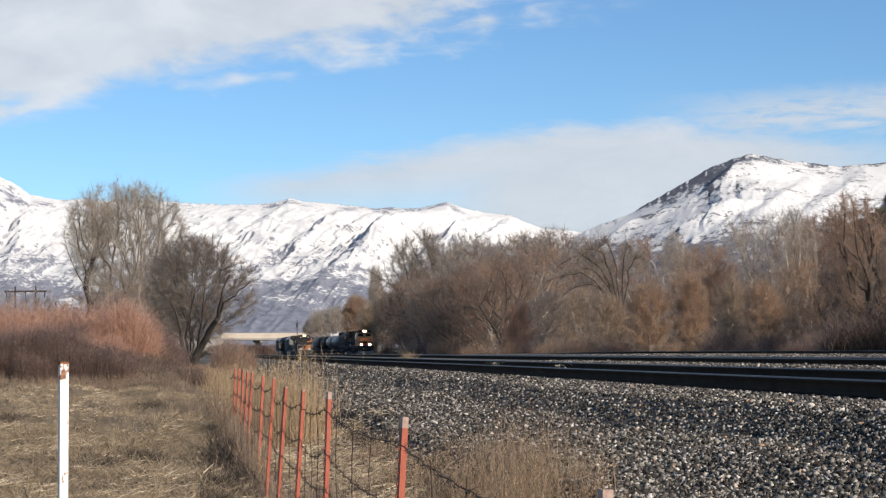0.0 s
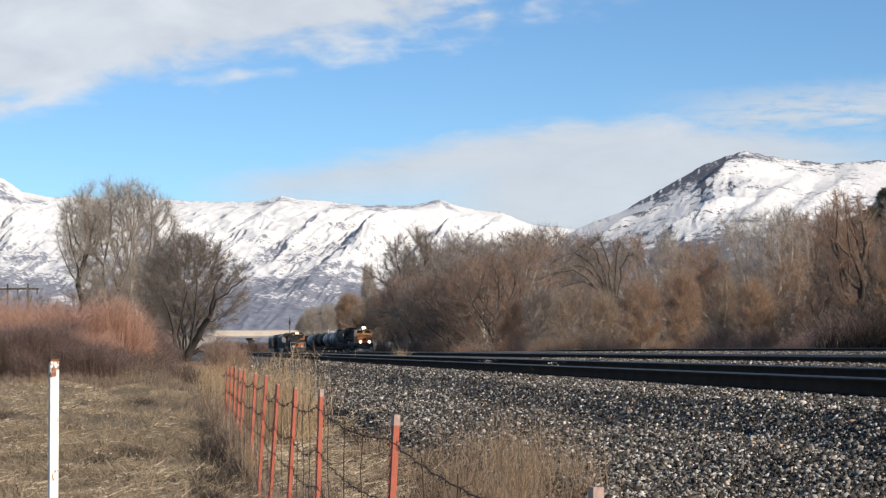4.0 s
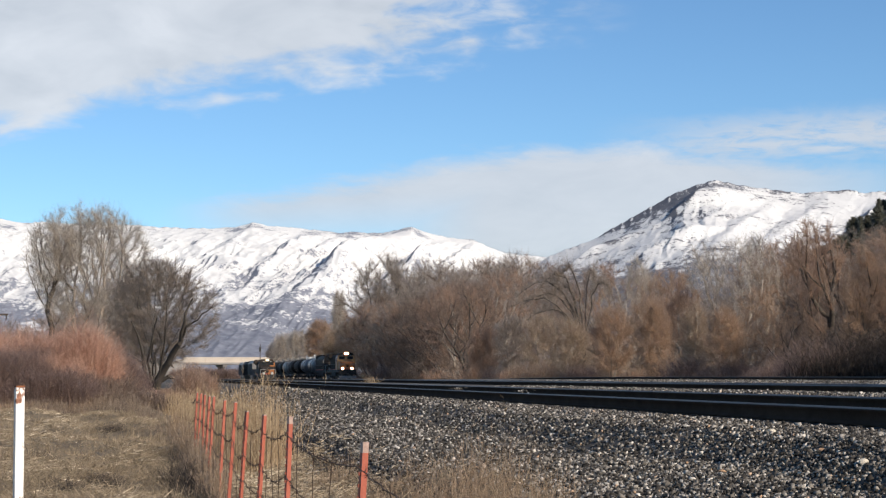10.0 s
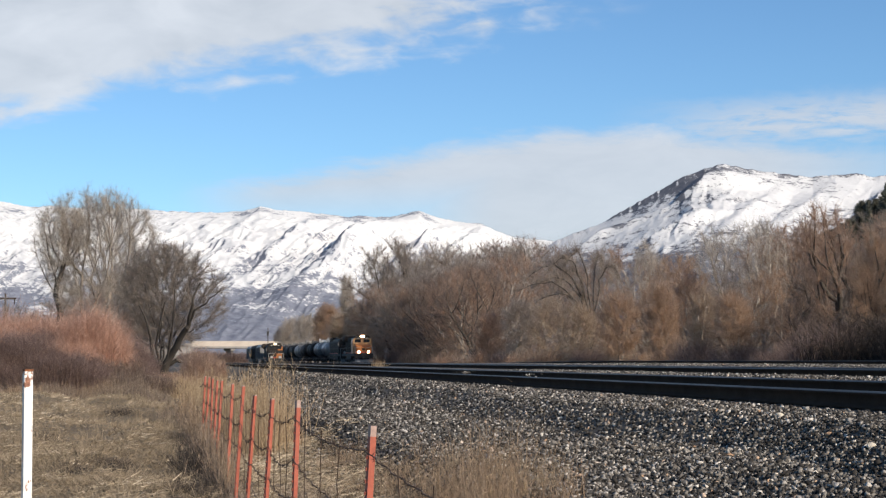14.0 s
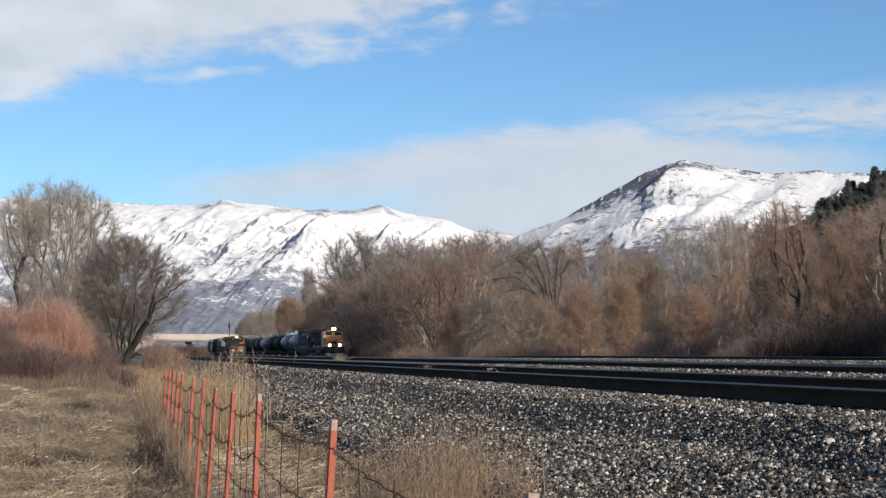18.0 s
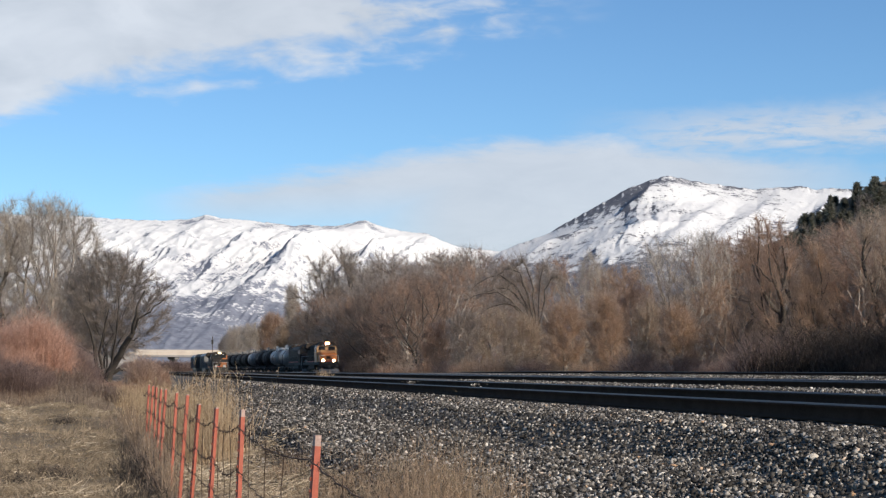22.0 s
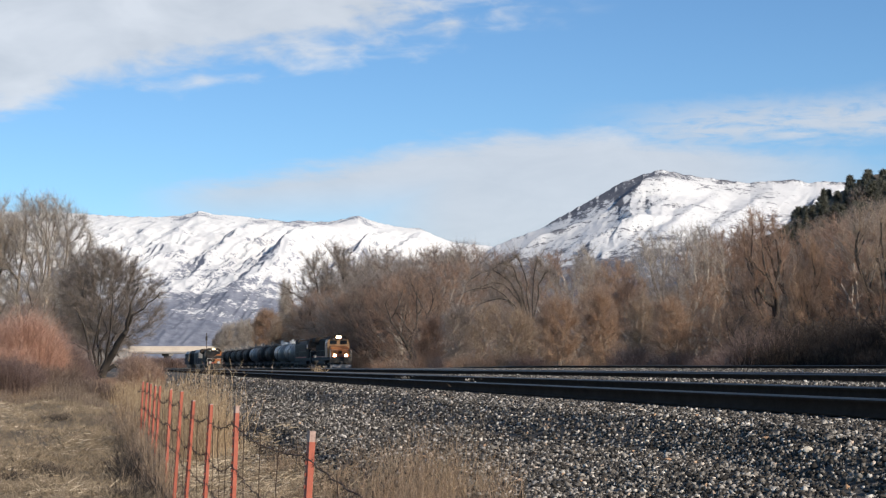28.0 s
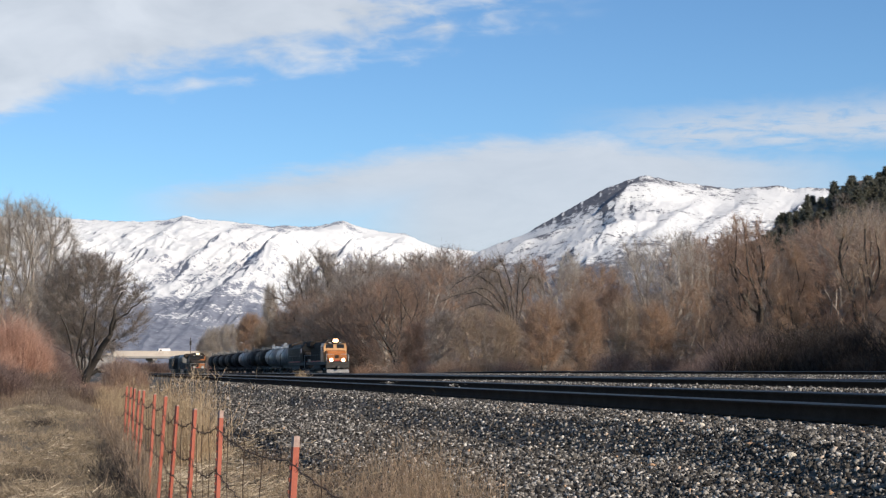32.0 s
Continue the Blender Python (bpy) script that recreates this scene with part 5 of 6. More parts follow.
def wood():
    """The belt of trees behind the far track: a few grown kinds, repeated at many sizes and turns."""
    far = Matrix.Translation((900, -900, -60))
    kinds = []
    spec = (("grey", "tall bare cottonwood with grey spreading limbs", dict(width=8.5, kind="dome", low=0.2, twig_r=0.0075)),
            ("pale", "pale bare tree with a broad rounded crown", dict(width=8, trunks=2, kind="vase", low=0.2, twig_r=0.0068, bark=M_BARK)),
            ("brown", "brown bare tree with arching limbs", dict(width=9, trunks=3, kind="dome", low=0.1, twig_r=0.0075, bark=M_PALEBARK)),
            ("dark", "dark bare tree with a dense twiggy crown", dict(width=8.5, trunks=2, kind="dome", low=0.1, bark=M_DARKBARK, twig_r=0.008)),
            ("russet", "russet-brown tree still holding dry leaves", dict(width=7, trunks=2, kind="vase", low=0.16, twigs=16000, twig_len=0.8, twig_r=0.0105)),
            ("gold", "golden-brown willow with fine upright twigs", dict(width=6.5, trunks=3, kind="dome", low=0.05, twigs=16000, twig_len=0.9, twig_r=0.0095, bark=M_PALEBARK)))
    for k, (tw, label, opts) in enumerate(spec):
        kinds.append(bare_tree("bare_tree", label, 40 + k, far, twig=tw, stout=1.3, **opts))
    rng = random.Random(5)
    # heading, and how high the tree tops stand there, in degrees
    sil_a = (-6.5, -3.4, -2.4, -1.9, -0.6, 1.0, 3.5, 5.0, 6.3, 7.6, 9.0, 10.2, 11.3, 12.4, 13.0, 13.7, 14.8, 15.8, 18.0, 25.0)
    sil_e = (0.9, 1.35, 2.6, 3.5, 4.2, 4.15, 4.1, 3.7, 3.85, 4.05, 4.3, 4.4, 4.6, 4.9, 4.4, 3.7, 4.0, 4.8, 5.4, 6.0)
    used = []
    for row, (off, count, lo, hi) in enumerate(((9.5, 14, 0.45, 0.7), (15, 15, 0.78, 1.02), (24, 28, 0.9, 1.05), (38, 19, 0.95, 1.05))):
        for k in range(count):
            # past heading 17 the rows run on out of view, to add shade
            a = -0.65 + (24.0 + 0.65) * (k + rng.uniform(0.15, 0.85)) / count
            # where this heading meets the row
            ang = radians(a) - HEAD
            if ang < 0.09:
                continue
            off_k = off + rng.uniform(-3, 3)
            s = (33.1 + off_k) / (math.tan(ang) - 0.0076)
            l = c_line(s) + off_k
            d = math.hypot(s, l)
            if row < 3 and 203 < s < 250:
                continue
            if 3.8 < a < 16 and (row == 3 or row == 2 and k % 3):
                continue
            e = float(np.interp(a, sil_a, sil_e))
            h = (d * math.tan(radians(e)) + 0.45) * rng.uniform(lo, hi)
            h = min(h, 27)
            if a < 2.5:
                pick = rng.choice((0, 3, 1, 1, 0)) if row else rng.choice((2, 3, 2))
            elif a < 5.5:
                pick = rng.choice((0, 2, 1, 1)) if row else rng.choice((2, 5, 2))
            elif a < 7.6:
                pick = rng.choice((5, 2, 5, 1)) if row < 2 else rng.choice((1, 0, 1))
            elif a < 11:
                pick = rng.choice((2, 5, 1, 0)) if row < 2 else rng.choice((1, 0, 1, 1))
            else:
                pick = rng.choice((4, 5, 3, 2)) if row < 2 else rng.choice((4, 0, 1, 2))
            m = Matrix.Translation(P(s, l, float(ground_z(s, l)) - 0.1)) @ pose(0, 0, 0, rng.uniform(-4, 4), rng.uniform(-4, 4), rng.uniform(0, 360))
            src = kinds[pick]
            if pick not in used:
                used.append(pick)
                src.matrix_basis = m
                o = src
            else:
                o = copy_thing(src, m)
            k_ = h / 10.0
            wide = rng.uniform(1.0, 1.45)
            o.scale = (k_ * wide, k_ * wide, k_)
    # close-set trees that keep the far stretch of track in shade
    s = 238.5
    while s < 345:
        off_k = rng.uniform(8, 10.5)
        l = c_line(s) + off_k
        pick = rng.choice((0, 2, 3, 3, 2)) if s < 350 else rng.choice((5, 5, 1))
        o = copy_thing(kinds[pick], Matrix.Translation(P(s, l, float(ground_z(s, l)) - 0.1)) @ pose(0, 0, 0, rng.uniform(-4, 4), rng.uniform(-4, 4), rng.uniform(0, 360)))
        q = (rng.uniform(14.0, 16.0) if s < 312 else rng.uniform(15.5, 17) if s < 350 else rng.uniform(11.5, 13.0)) / 10.0
        o.scale = (q * 1.1, q * 1.1, q)
        s += 10.5
    s = 304.0
    while s < 352:
        l = c_line(s) + rng.uniform(14, 17)
        o = copy_thing(kinds[rng.choice((0, 3, 3, 2))], Matrix.Translation(P(s, l, float(ground_z(s, l)) - 0.1)) @ pose(0, 0, 0, 0, 0, rng.uniform(0, 360)))
        q = rng.uniform(15, 17.5) / 10.0
        o.scale = (q, q, q)
        s += 11.5
    # unseen close-set trees towards the camera, added to shade the wood's foot
    s = 52.0
    while s < 80:
        l = c_line(s) + rng.uniform(8.2, 10)
        o = copy_thing(kinds[rng.choice((2, 3, 3, 0))], Matrix.Translation(P(s, l, float(ground_z(s, l)) - 0.1)) @ pose(0, 0, 0, 0, 0, rng.uniform(0, 360)))
        q = rng.uniform(8.6, 9.6) / 10.0
        o.scale = (q * 1.1, q * 1.1, q)
        s += 4.2
    # trees that stand out in front of the rest
    for k, (a, e, w, tw, kind, stout, bk, off_k, foot_x) in enumerate((
            (12.85, 5.1, 2.3, "russet", "vase", 1.7, M_DARKBARK, 9.0, 1.5), (11.0, 4.9, 1.9, "pale", "dome", 0.9, M_PALEBARK, 13.0, 0), (7.35, 4.2, 1.5, "pale", "dome", 0.8, M_PALEBARK, 13.0, 0), (6.45, 2.5, 1.6, "gold", "dome", 0.8, M_BARK, 3.4, 0),
            (10.0, 2.4, 1.5, "gold", "dome", 1.0, M_PALEBARK, 3.6, 0), (-0.7, 4.3, 3.2, "ash", "dome", 1.3, M_DARKBARK, 13.0, 0), (0.5, 3.85, 2.0, "grey", "dome", 1.4, M_DARKBARK, 15.0, 0), (1.7, 3.8, 2.0, "grey", "dome", 1.4, M_DARKBARK, 13.5, 0), (16.3, 5.4, 2.6, "tan", "vase", 1.6, M_DARKBARK, 12.0, 0),
            (14.3, 4.4, 1.5, "gold", "dome", 1.2, M_DARKBARK, 12.0, 0), (8.6, 3.3, 1.6, "brown", "dome", 1.3, M_PALEBARK, 8.5, 0), (4.3, 2.4, 1.7, "tan", "dome", 1.2, M_PALEBARK, 5.2, 0), (3.2, 3.9, 1.7, "pale", "vase", 1.4, M_BARK, 32.0, 0), (2.5, 1.9, 1.4, "brown", "dome", 1.3, M_PALEBARK, 6.0, 0), (4.9, 3.8, 1.9, "grey", "dome", 1.2, M_BARK, 13.0, 0),
            (6.1, 3.95, 1.7, "pale", "dome", 1.0, M_PALEBARK, 14.0, 0), (2.7, 4.1, 1.9, "pale", "dome", 1.2, M_BARK, 34.0, 0), (3.35, 2.3, 1.5, "grey", "dome", 1.3, M_PALEBARK, 5.2, 0), (5.25, 2.1, 1.4, "tan", "dome", 1.2, M_PALEBARK, 4.6, 0), (7.8, 2.7, 1.3, "gold", "dome", 1.0, M_PALEBARK, 4.2, 0), (9.1, 2.6, 1.2, "tan", "dome", 1.6, M_PALEBARK, 4.2, 0), (14.0, 3.6, 1.3, "gold", "dome", 1.2, M_DARKBARK, 8.5, 0.8))):
        ang = radians(a) - HEAD
        s = (33.1 + off_k) / (math.tan(ang) - 0.0076)
        l = c_line(s) + off_k
        d = math.hypot(s, l)
        word = {"russet": "russet-brown tree holding dry leaves on dark limbs", "pale": "pale bare tree with whitish upright limbs", "tan": "tan bare tree with tangled branches", "gold": "golden willow with dense fine twigs", "ash": "ash-grey bare tree with stout dark limbs", "grey": "grey bare tree with stout spreading limbs", "brown": "brown bare tree with dark forking limbs"}[tw]
        bare_tree("bare_tree", word, 140 + k, Matrix.Translation(P(s, l, float(ground_z(s, l)) - 0.1)), height=d * math.tan(radians(e)) + 0.5, width=2 * d * math.tan(radians(w / 2)), trunks=2 if stout > 1.1 else 3, kind=kind, low=0.08 if kind == "dome" else 0.2, points=420, twigs=14000 if tw in ("gold", "russet") else 24000 if tw == "ash" else 9500, twig_len=0.0075 * d, twig_r=0.000055 * d, twig=tw, bark=bk, stout=stout, start=(foot_x, 0))
    # low shrubs of pale slanting branches beside the track
    for k, (a, w, h) in enumerate(((0.75, 3.4, 3.2), (1.45, 3.0, 2.6), (5.2, 2.6, 2.4), (8.35, 2.4, 2.8), (10.4, 2.2, 2.2))):
        ang = radians(a) - HEAD
        s = (33.1 + 4.2) / (math.tan(ang) - 0.0076)
        l = c_line(s) + 4.2
        d = math.hypot(s, l)
        bare_tree("bare_shrub", "bare shrub of pale slanting branches beside the track", 180 + k, Matrix.Translation(P(s, l, float(ground_z(s, l)))), height=h * d / 150, width=w * 1.6 * d / 150, trunks=1, kind="vase", low=0.0, points=130, twigs=700, twig_len=0.5, twig_r=0.01, twig="tan", bark=M_BARK, stout=2.2, group="track-side shrubs")
    # deep tangle under the trees nearest the camera, near black to stand for shade
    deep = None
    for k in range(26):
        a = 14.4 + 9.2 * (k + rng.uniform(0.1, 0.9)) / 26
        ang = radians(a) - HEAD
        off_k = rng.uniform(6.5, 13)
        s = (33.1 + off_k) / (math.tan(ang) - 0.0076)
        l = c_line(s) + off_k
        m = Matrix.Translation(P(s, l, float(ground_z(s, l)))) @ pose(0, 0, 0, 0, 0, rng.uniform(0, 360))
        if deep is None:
            deep = o = thicket("undergrowth", "undergrowth coloured near black for the shade beneath the trees", 135, m, 6, 5, 3.6, 2400, "dead", r=0.026, arch=0.9, group="undergrowth")
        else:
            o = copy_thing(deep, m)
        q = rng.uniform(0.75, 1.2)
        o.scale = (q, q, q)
    # brush at the foot of the wood
    tone = ("brown", "mauve", "gold", "brown", "mauve", "dark", "russet")
    made = {}
    for k in range(46):
        a = -2.0 + 21.5 * (k + rng.uniform(0.1, 0.9)) / 46
        ang = radians(a) - HEAD
        off_k = rng.uniform(2.9, 4.2) if 8.8 < a < 13.5 else rng.uniform(3.4, 6.0)
        s = (33.1 + off_k) / (math.tan(ang) - 0.0076)
        l = c_line(s) + off_k
        d = math.hypot(s, l)
        # past heading 13.5 the brush is near black, with shade in its colour
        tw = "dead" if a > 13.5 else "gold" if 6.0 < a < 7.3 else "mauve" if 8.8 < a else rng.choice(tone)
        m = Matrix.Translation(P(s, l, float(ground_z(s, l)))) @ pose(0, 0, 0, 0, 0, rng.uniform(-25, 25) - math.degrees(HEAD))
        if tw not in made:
            made[tw] = thicket("brush", "tangled %s brush at the foot of the wood" % {"gold": "golden", "mauve": "dull red", "brown": "brown", "dark": "dark", "russet": "russet", "dead": "shade-dark"}[tw], 90 + len(made), m, 6, 3.6, 3.2, 900, tw, r=0.013, arch=0.8)
            o = made[tw]
        else:
            o = copy_thing(made[tw], m)
        q = rng.uniform(0.4, 1.25) * (d / 150) ** 0.45 * (0.55 if 5.5 < a < 8.7 else 0.8 if a < 12 else 1.0)
        o.scale = (q, q, q * rng.uniform(0.8, 1.15))


wood()


def far_trees():
    """Trees round the overpass and beyond the parked train, in pale colours that stand for haze."""
    word = {"gold": "golden", "tan": "tan", "pale": "pale", "grey": "grey", "russet": "russet", "brown": "brown"}
    for k, (a, d, top, w, tw, kind) in enumerate(((-2.75, 470, 1.9, 1.0, "gold", "dome"), (-2.16, 480, 2.85, 0.5, "pale", "slim"), (-1.75, 430, 1.95, 1.1, "tan", "dome"), (-1.25, 445, 1.8, 1.0, "gold", "dome"), (-2.3, 455, 1.6, 0.9, "tan", "dome"),
                                                 (-3.4, 600, 1.55, 0.9, "pale", "dome"), (-3.9, 640, 1.45, 0.85, "pale", "dome"), (-4.2, 680, 1.1, 0.5, "grey", "dome"))):
        h = d * math.tan(radians(top)) + 1.0
        bare_tree("poplar" if kind == "slim" else "bare_tree", "%s bare tree behind the trains" % word[tw] if kind == "dome" else "slim upright pale poplar behind the trains", 200 + k, place(a, d, 0.5), height=h, width=2 * d * math.tan(radians(w / 2)) * 1.1, trunks=3, kind="globe" if kind == "dome" else kind, low=0.0, points=700, twigs=30000, twig_len=2.2, twig_r=0.016, twig=tw, bark=M_PALEBARK, stout=0.6, group="far trees")


far_trees()


def left_trees():
    bare_tree("cottonwood", "tall pale bare cottonwood with upright limbs beyond the red willows", 301, place(-9.9, 150), height=15.5, width=10.6, trunks=6, kind="globe", low=0.14, points=1400, twigs=56000, twig_len=1.3, twig_r=0.006, stout=0.8, twig="pale", bark=M_BARK, group="field trees", bias=(0.2, 0), start=(-0.2, 0))
    bare_tree("cottonwood", "slim bare cottonwood with one dark upright trunk", 305, place(-11.25, 149), height=14.3, width=5.6, trunks=1, kind="globe", low=0.32, points=520, twigs=15000, twig_len=1.2, twig_r=0.0062, stout=0.85, twig="pale", bark=M_DARKBARK, group="field trees", bias=(0.7, 0))
    bare_tree("cottonwood", "pale bare cottonwood with slim trunks", 302, place(-9.15, 156), height=10.0, width=6.8, trunks=4, kind="dome", low=0.05, points=700, twigs=24000, twig_len=1.2, twig_r=0.008, stout=0.8, twig="tan", bark=M_DARKBARK, group="field trees")
    bare_tree("cottonwood", "low pale bare cottonwood among the tall ones", 303, place(-10.1, 162), height=7.5, width=8.5, trunks=5, kind="dome", low=0.03, points=600, twigs=24000, twig_len=1.1, twig_r=0.008, twig="tan", bark=M_BARK, group="field trees")
    willow = bare_tree("willow", "bare willow with a dark leaning double trunk and domed grey-brown crown", 306, place(-7.9, 118), height=9.2, width=7.7, trunks=4, kind="dome", low=0.2, points=1600, twigs=70000, twig_len=0.8, twig_r=0.0056, stout=0.42, twig="ash", bark=M_DARKBARK, group="field trees", bias=(0.1, 0), start=(-0.1, -0.3))
    rng = np.random.RandomState(9)
    a, b, ra, rb = [], [], [], []

    def bough(pts, r0, r1):
        pts = [np.array((x, -0.5 - 0.8 * max(z, 0) if z < 4.4 else -4.02, z)) for x, z in pts]
        fine = []
        for i in range(len(pts) - 1):
            for q in (0, 0.5):
                fine.append(pts[i] + (pts[i + 1] - pts[i]) * q + rng.normal(0, 0.04, 3))
        fine.append(pts[-1])
        for i in range(len(fine) - 1):
            a.append(fine[i]), b.append(fine[i + 1])
            ra.append(r0 + (r1 - r0) * i / (len(fine) - 1)), rb.append(r0 + (r1 - r0) * (i + 1) / (len(fine) - 1))
    bough(((0.0, -0.2), (0.45, 0.7), (0.9, 1.45), (1.35, 2.2), (1.75, 2.8), (2.1, 3.3), (2.3, 4.1), (2.45, 4.8), (2.9, 5.8)), 0.3, 0.05)
    bough(((2.1, 3.3), (2.6, 4.1), (3.2, 4.6), (3.8, 5.0), (4.2, 5.5)), 0.085, 0.02)
    bough(((1.75, 2.8), (2.1, 2.75), (2.35, 2.9)), 0.05, 0.03)
    bough(((1.35, 1.7), (1.5, 1.55)), 0.05, 0.04)
    bough(((0.4, 0.6), (1.0, 1.0), (1.4, 0.9), (2.0, 0.85)), 0.13, 0.08)
    bough(((0.0, -0.2), (-0.25, 0.8), (-0.4, 1.8), (-0.45, 3.0), (-0.9, 4.4)), 0.19, 0.04)
    bough(((0.0, -0.1), (0.0, 0.9), (-0.1, 1.9), (0.25, 3.2), (0.7, 4.6)), 0.13, 0.03)
    bough(((-0.4, 1.8), (-1.4, 2.4), (-2.6, 2.3), (-3.4, 1.9)), 0.07, 0.03)
    bough(((0.45, 0.7), (0.9, 2.4), (1.2, 4.0), (1.3, 5.4)), 0.09, 0.02)
    raw("bough", *tubes(a, b, ra, rb, 7), M_DARKBARK, willow, "dark limbs bowed out from the foot", smooth=True)
    for k, (a_, d, h) in enumerate(((-13.6, 210, 8.5), (-14.6, 200, 8), (-12.6, 240, 9.5), (-11.9, 260, 9), (-11.1, 230, 10), (-10.2, 250, 12), (-9.4, 240, 11.5), (-8.6, 230, 10.5), (-7.9, 250, 9), (-9.9, 190, 9))):
        bare_tree("bare_tree", "pale bare tree far across the field", 320 + k, place(a_, d), height=h, width=h * 0.9, trunks=3, low=0.05, points=240, twigs=8000, twig_len=1.0, twig_r=0.014, twig="grey", group="field trees")
    for k, (a, d, w, h, tw) in enumerate(((-13.6, 75, 4.2, 4.3, "red"), (-12.3, 76, 4.3, 4.2, "red"), (-11.2, 76, 3.2, 4.1, "red"), (-10.1, 74, 2.9, 4.2, "red"), (-9.2, 78, 2.4, 3.0, "mauve"), (-13.0, 71, 3.2, 2.7, "mauve"), (-11.9, 71, 2.6, 2.9, "mauve"), (-12.5, 70, 2.4, 1.7, "mauve"), (-11.2, 70, 2.2, 2.1, "mauve"), (-14.4, 71, 4, 2.5, "mauve"), (-12.9, 73, 4, 3.0, "red"), (-10.9, 72, 3, 2.6, "red"),
                                          (-15.3, 75, 5, 4.0, "red"), (-10.6, 70, 3, 1.8, "mauve"))):
        thicket("willow_thicket", "upright red-stemmed willow thicket at the field's edge" if tw == "red" else "dull mauve shrubs below the red willows", 340 + k, place(a, d), w, 3, h, 14000, tw, r=0.0052, group="willow thickets", arch=0.26)
    for k, (a, d, w, h, tw) in enumerate(((-9.2, 78, 2.2, 1.7, "mauve"), (-8.0, 84, 3.4, 0.7, "brown"), (-7.2, 78, 3, 0.9, "brown"), (-6.75, 90, 1.6, 2.2, "russet"), (-6.75, 100, 1.8, 2.2, "brown"), (-6.4, 96, 1.6, 1.7, "brown"), (-7.3, 100, 3, 0.8, "brown"), (-9.5, 96, 3.4, 3.6, "mauve"), (-8.5, 70, 3.4, 0.8, "dark"), (-7.7, 73, 2.6, 0.55, "dark"), (-9.3, 80, 2.6, 2.3, "dark"), (-8.75, 104, 2.8, 2.3, "mauve"), (-8.8, 82, 1.7, 1.2, "dark"), (-9.4, 72, 2.6, 1.6, "dark"))):
        thicket("brush", "brown brush round the willow", 360 + k, place(a, d), w, 2.5, h, 2800, tw, r=0.010, arch=0.3)


left_trees()


def far_brush():
    """Dark brush below and beyond the overpass."""
    first = None
    for k, (a, d) in enumerate(((-6.9, 560), (-6.4, 600), (-5.9, 575), (-5.4, 610), (-4.9, 580), (-4.4, 600), (-6.1, 690), (-5.2, 700))):
        m = place(a, d, 0.6)
        first_ = thicket("brush", "dark reddish brush below the overpass", 380, m, 13, 4, 4.6, 2600, "mauve", r=0.05, arch=0.5) if first is None else copy_thing(first, m)
        first = first or first_


far_brush()


# ---------------------------------------------------------------- wooded hillside with conifers
def hill():
    rng = np.random.RandomState(3)
    n = 48
    gx, gy = np.meshgrid(np.linspace(-1, 1, n), np.linspace(-1, 1, n), indexing="ij")
    r = np.sqrt(gx ** 2 + gy ** 2)
    z = 39 * np.clip(np.cos(np.clip(r, 0, 1) * math.pi) * 0.5 + 0.5, 0, 1) + 3 * bumps(gx * 9, gy * 9, 1.0) * (r < 0.95)
    c = bearing(21.5, 320)
    vs = np.stack([c.x + gx * 105, c.y + gy * 110, z + 0.4 - 0.8 * (r > 0.97)], -1).reshape(-1, 3)
    ids = np.arange(n * n).reshape(n, n)
    qd = np.stack([ids[:-1, :-1], ids[1:, :-1], ids[1:, 1:], ids[:-1, 1:]], -1).reshape(-1, 4)
    tagged(raw("hillside", vs, qd, M_LITTER, smooth=True), "brown scrubby hillside rising behind the wood", "hill", kind="structure")

    def hz(x, y):
        q = min(1.0, math.hypot((x - c.x) / 105, (y - c.y) / 110))
        return 39 * (math.cos(q * math.pi) * 0.5 + 0.5) + 0.4
    return hz


hill_z = hill()


def conifer(seed, m, spire=False, h=9.0):
    rng = np.random.RandomState(seed)
    root = thing("conifer", m, "tall pointed dark conifer on the hillside" if spire else "dark green rounded conifer on the hillside", "tree", "hillside conifers")
    part("trunk", rod(B(), (0, 0, -0.4), (0, 0, h * 0.97), h * 0.02, 0.02, 7), M_DARKBARK, root)
    n = 3000
    t = rng.uniform(0.04, 1, n)
    a = rng.uniform(0, 6.283, n)
    lump = 0.8 + 0.45 * bumps(np.cos(a) * 2 + 11, np.sin(a) * 2 + t * 7, 0.9)
    full = np.interp(t, (0, 0.15, 0.4, 0.7, 0.9, 1.0), (0.85, 0.95, 0.72, 0.38, 0.13, 0.02) if spire else (0.6, 0.95, 1.0, 0.66, 0.32, 0.05)) * h * (0.24 if spire else 0.26)
    rad = full * lump * np.sqrt(rng.uniform(0.15, 1.0, n))
    base = np.stack([np.cos(a) * rad * 0.7, np.sin(a) * rad * 0.7, t * h - 0.1], 1)
    end = base + np.stack([np.cos(a), np.sin(a), np.full(n, -0.15 if spire else 0.35)], 1) * (1.15 - t[:, None] if spire else 1.0) * rng.uniform(0.3, 0.9, (n, 1)) + rng.normal(0, 0.25, (n, 3))
    raw("foliage", *slivers(base, end, rng.uniform(0.10, 0.22, n)), TWIG["needle"], root)
    return root


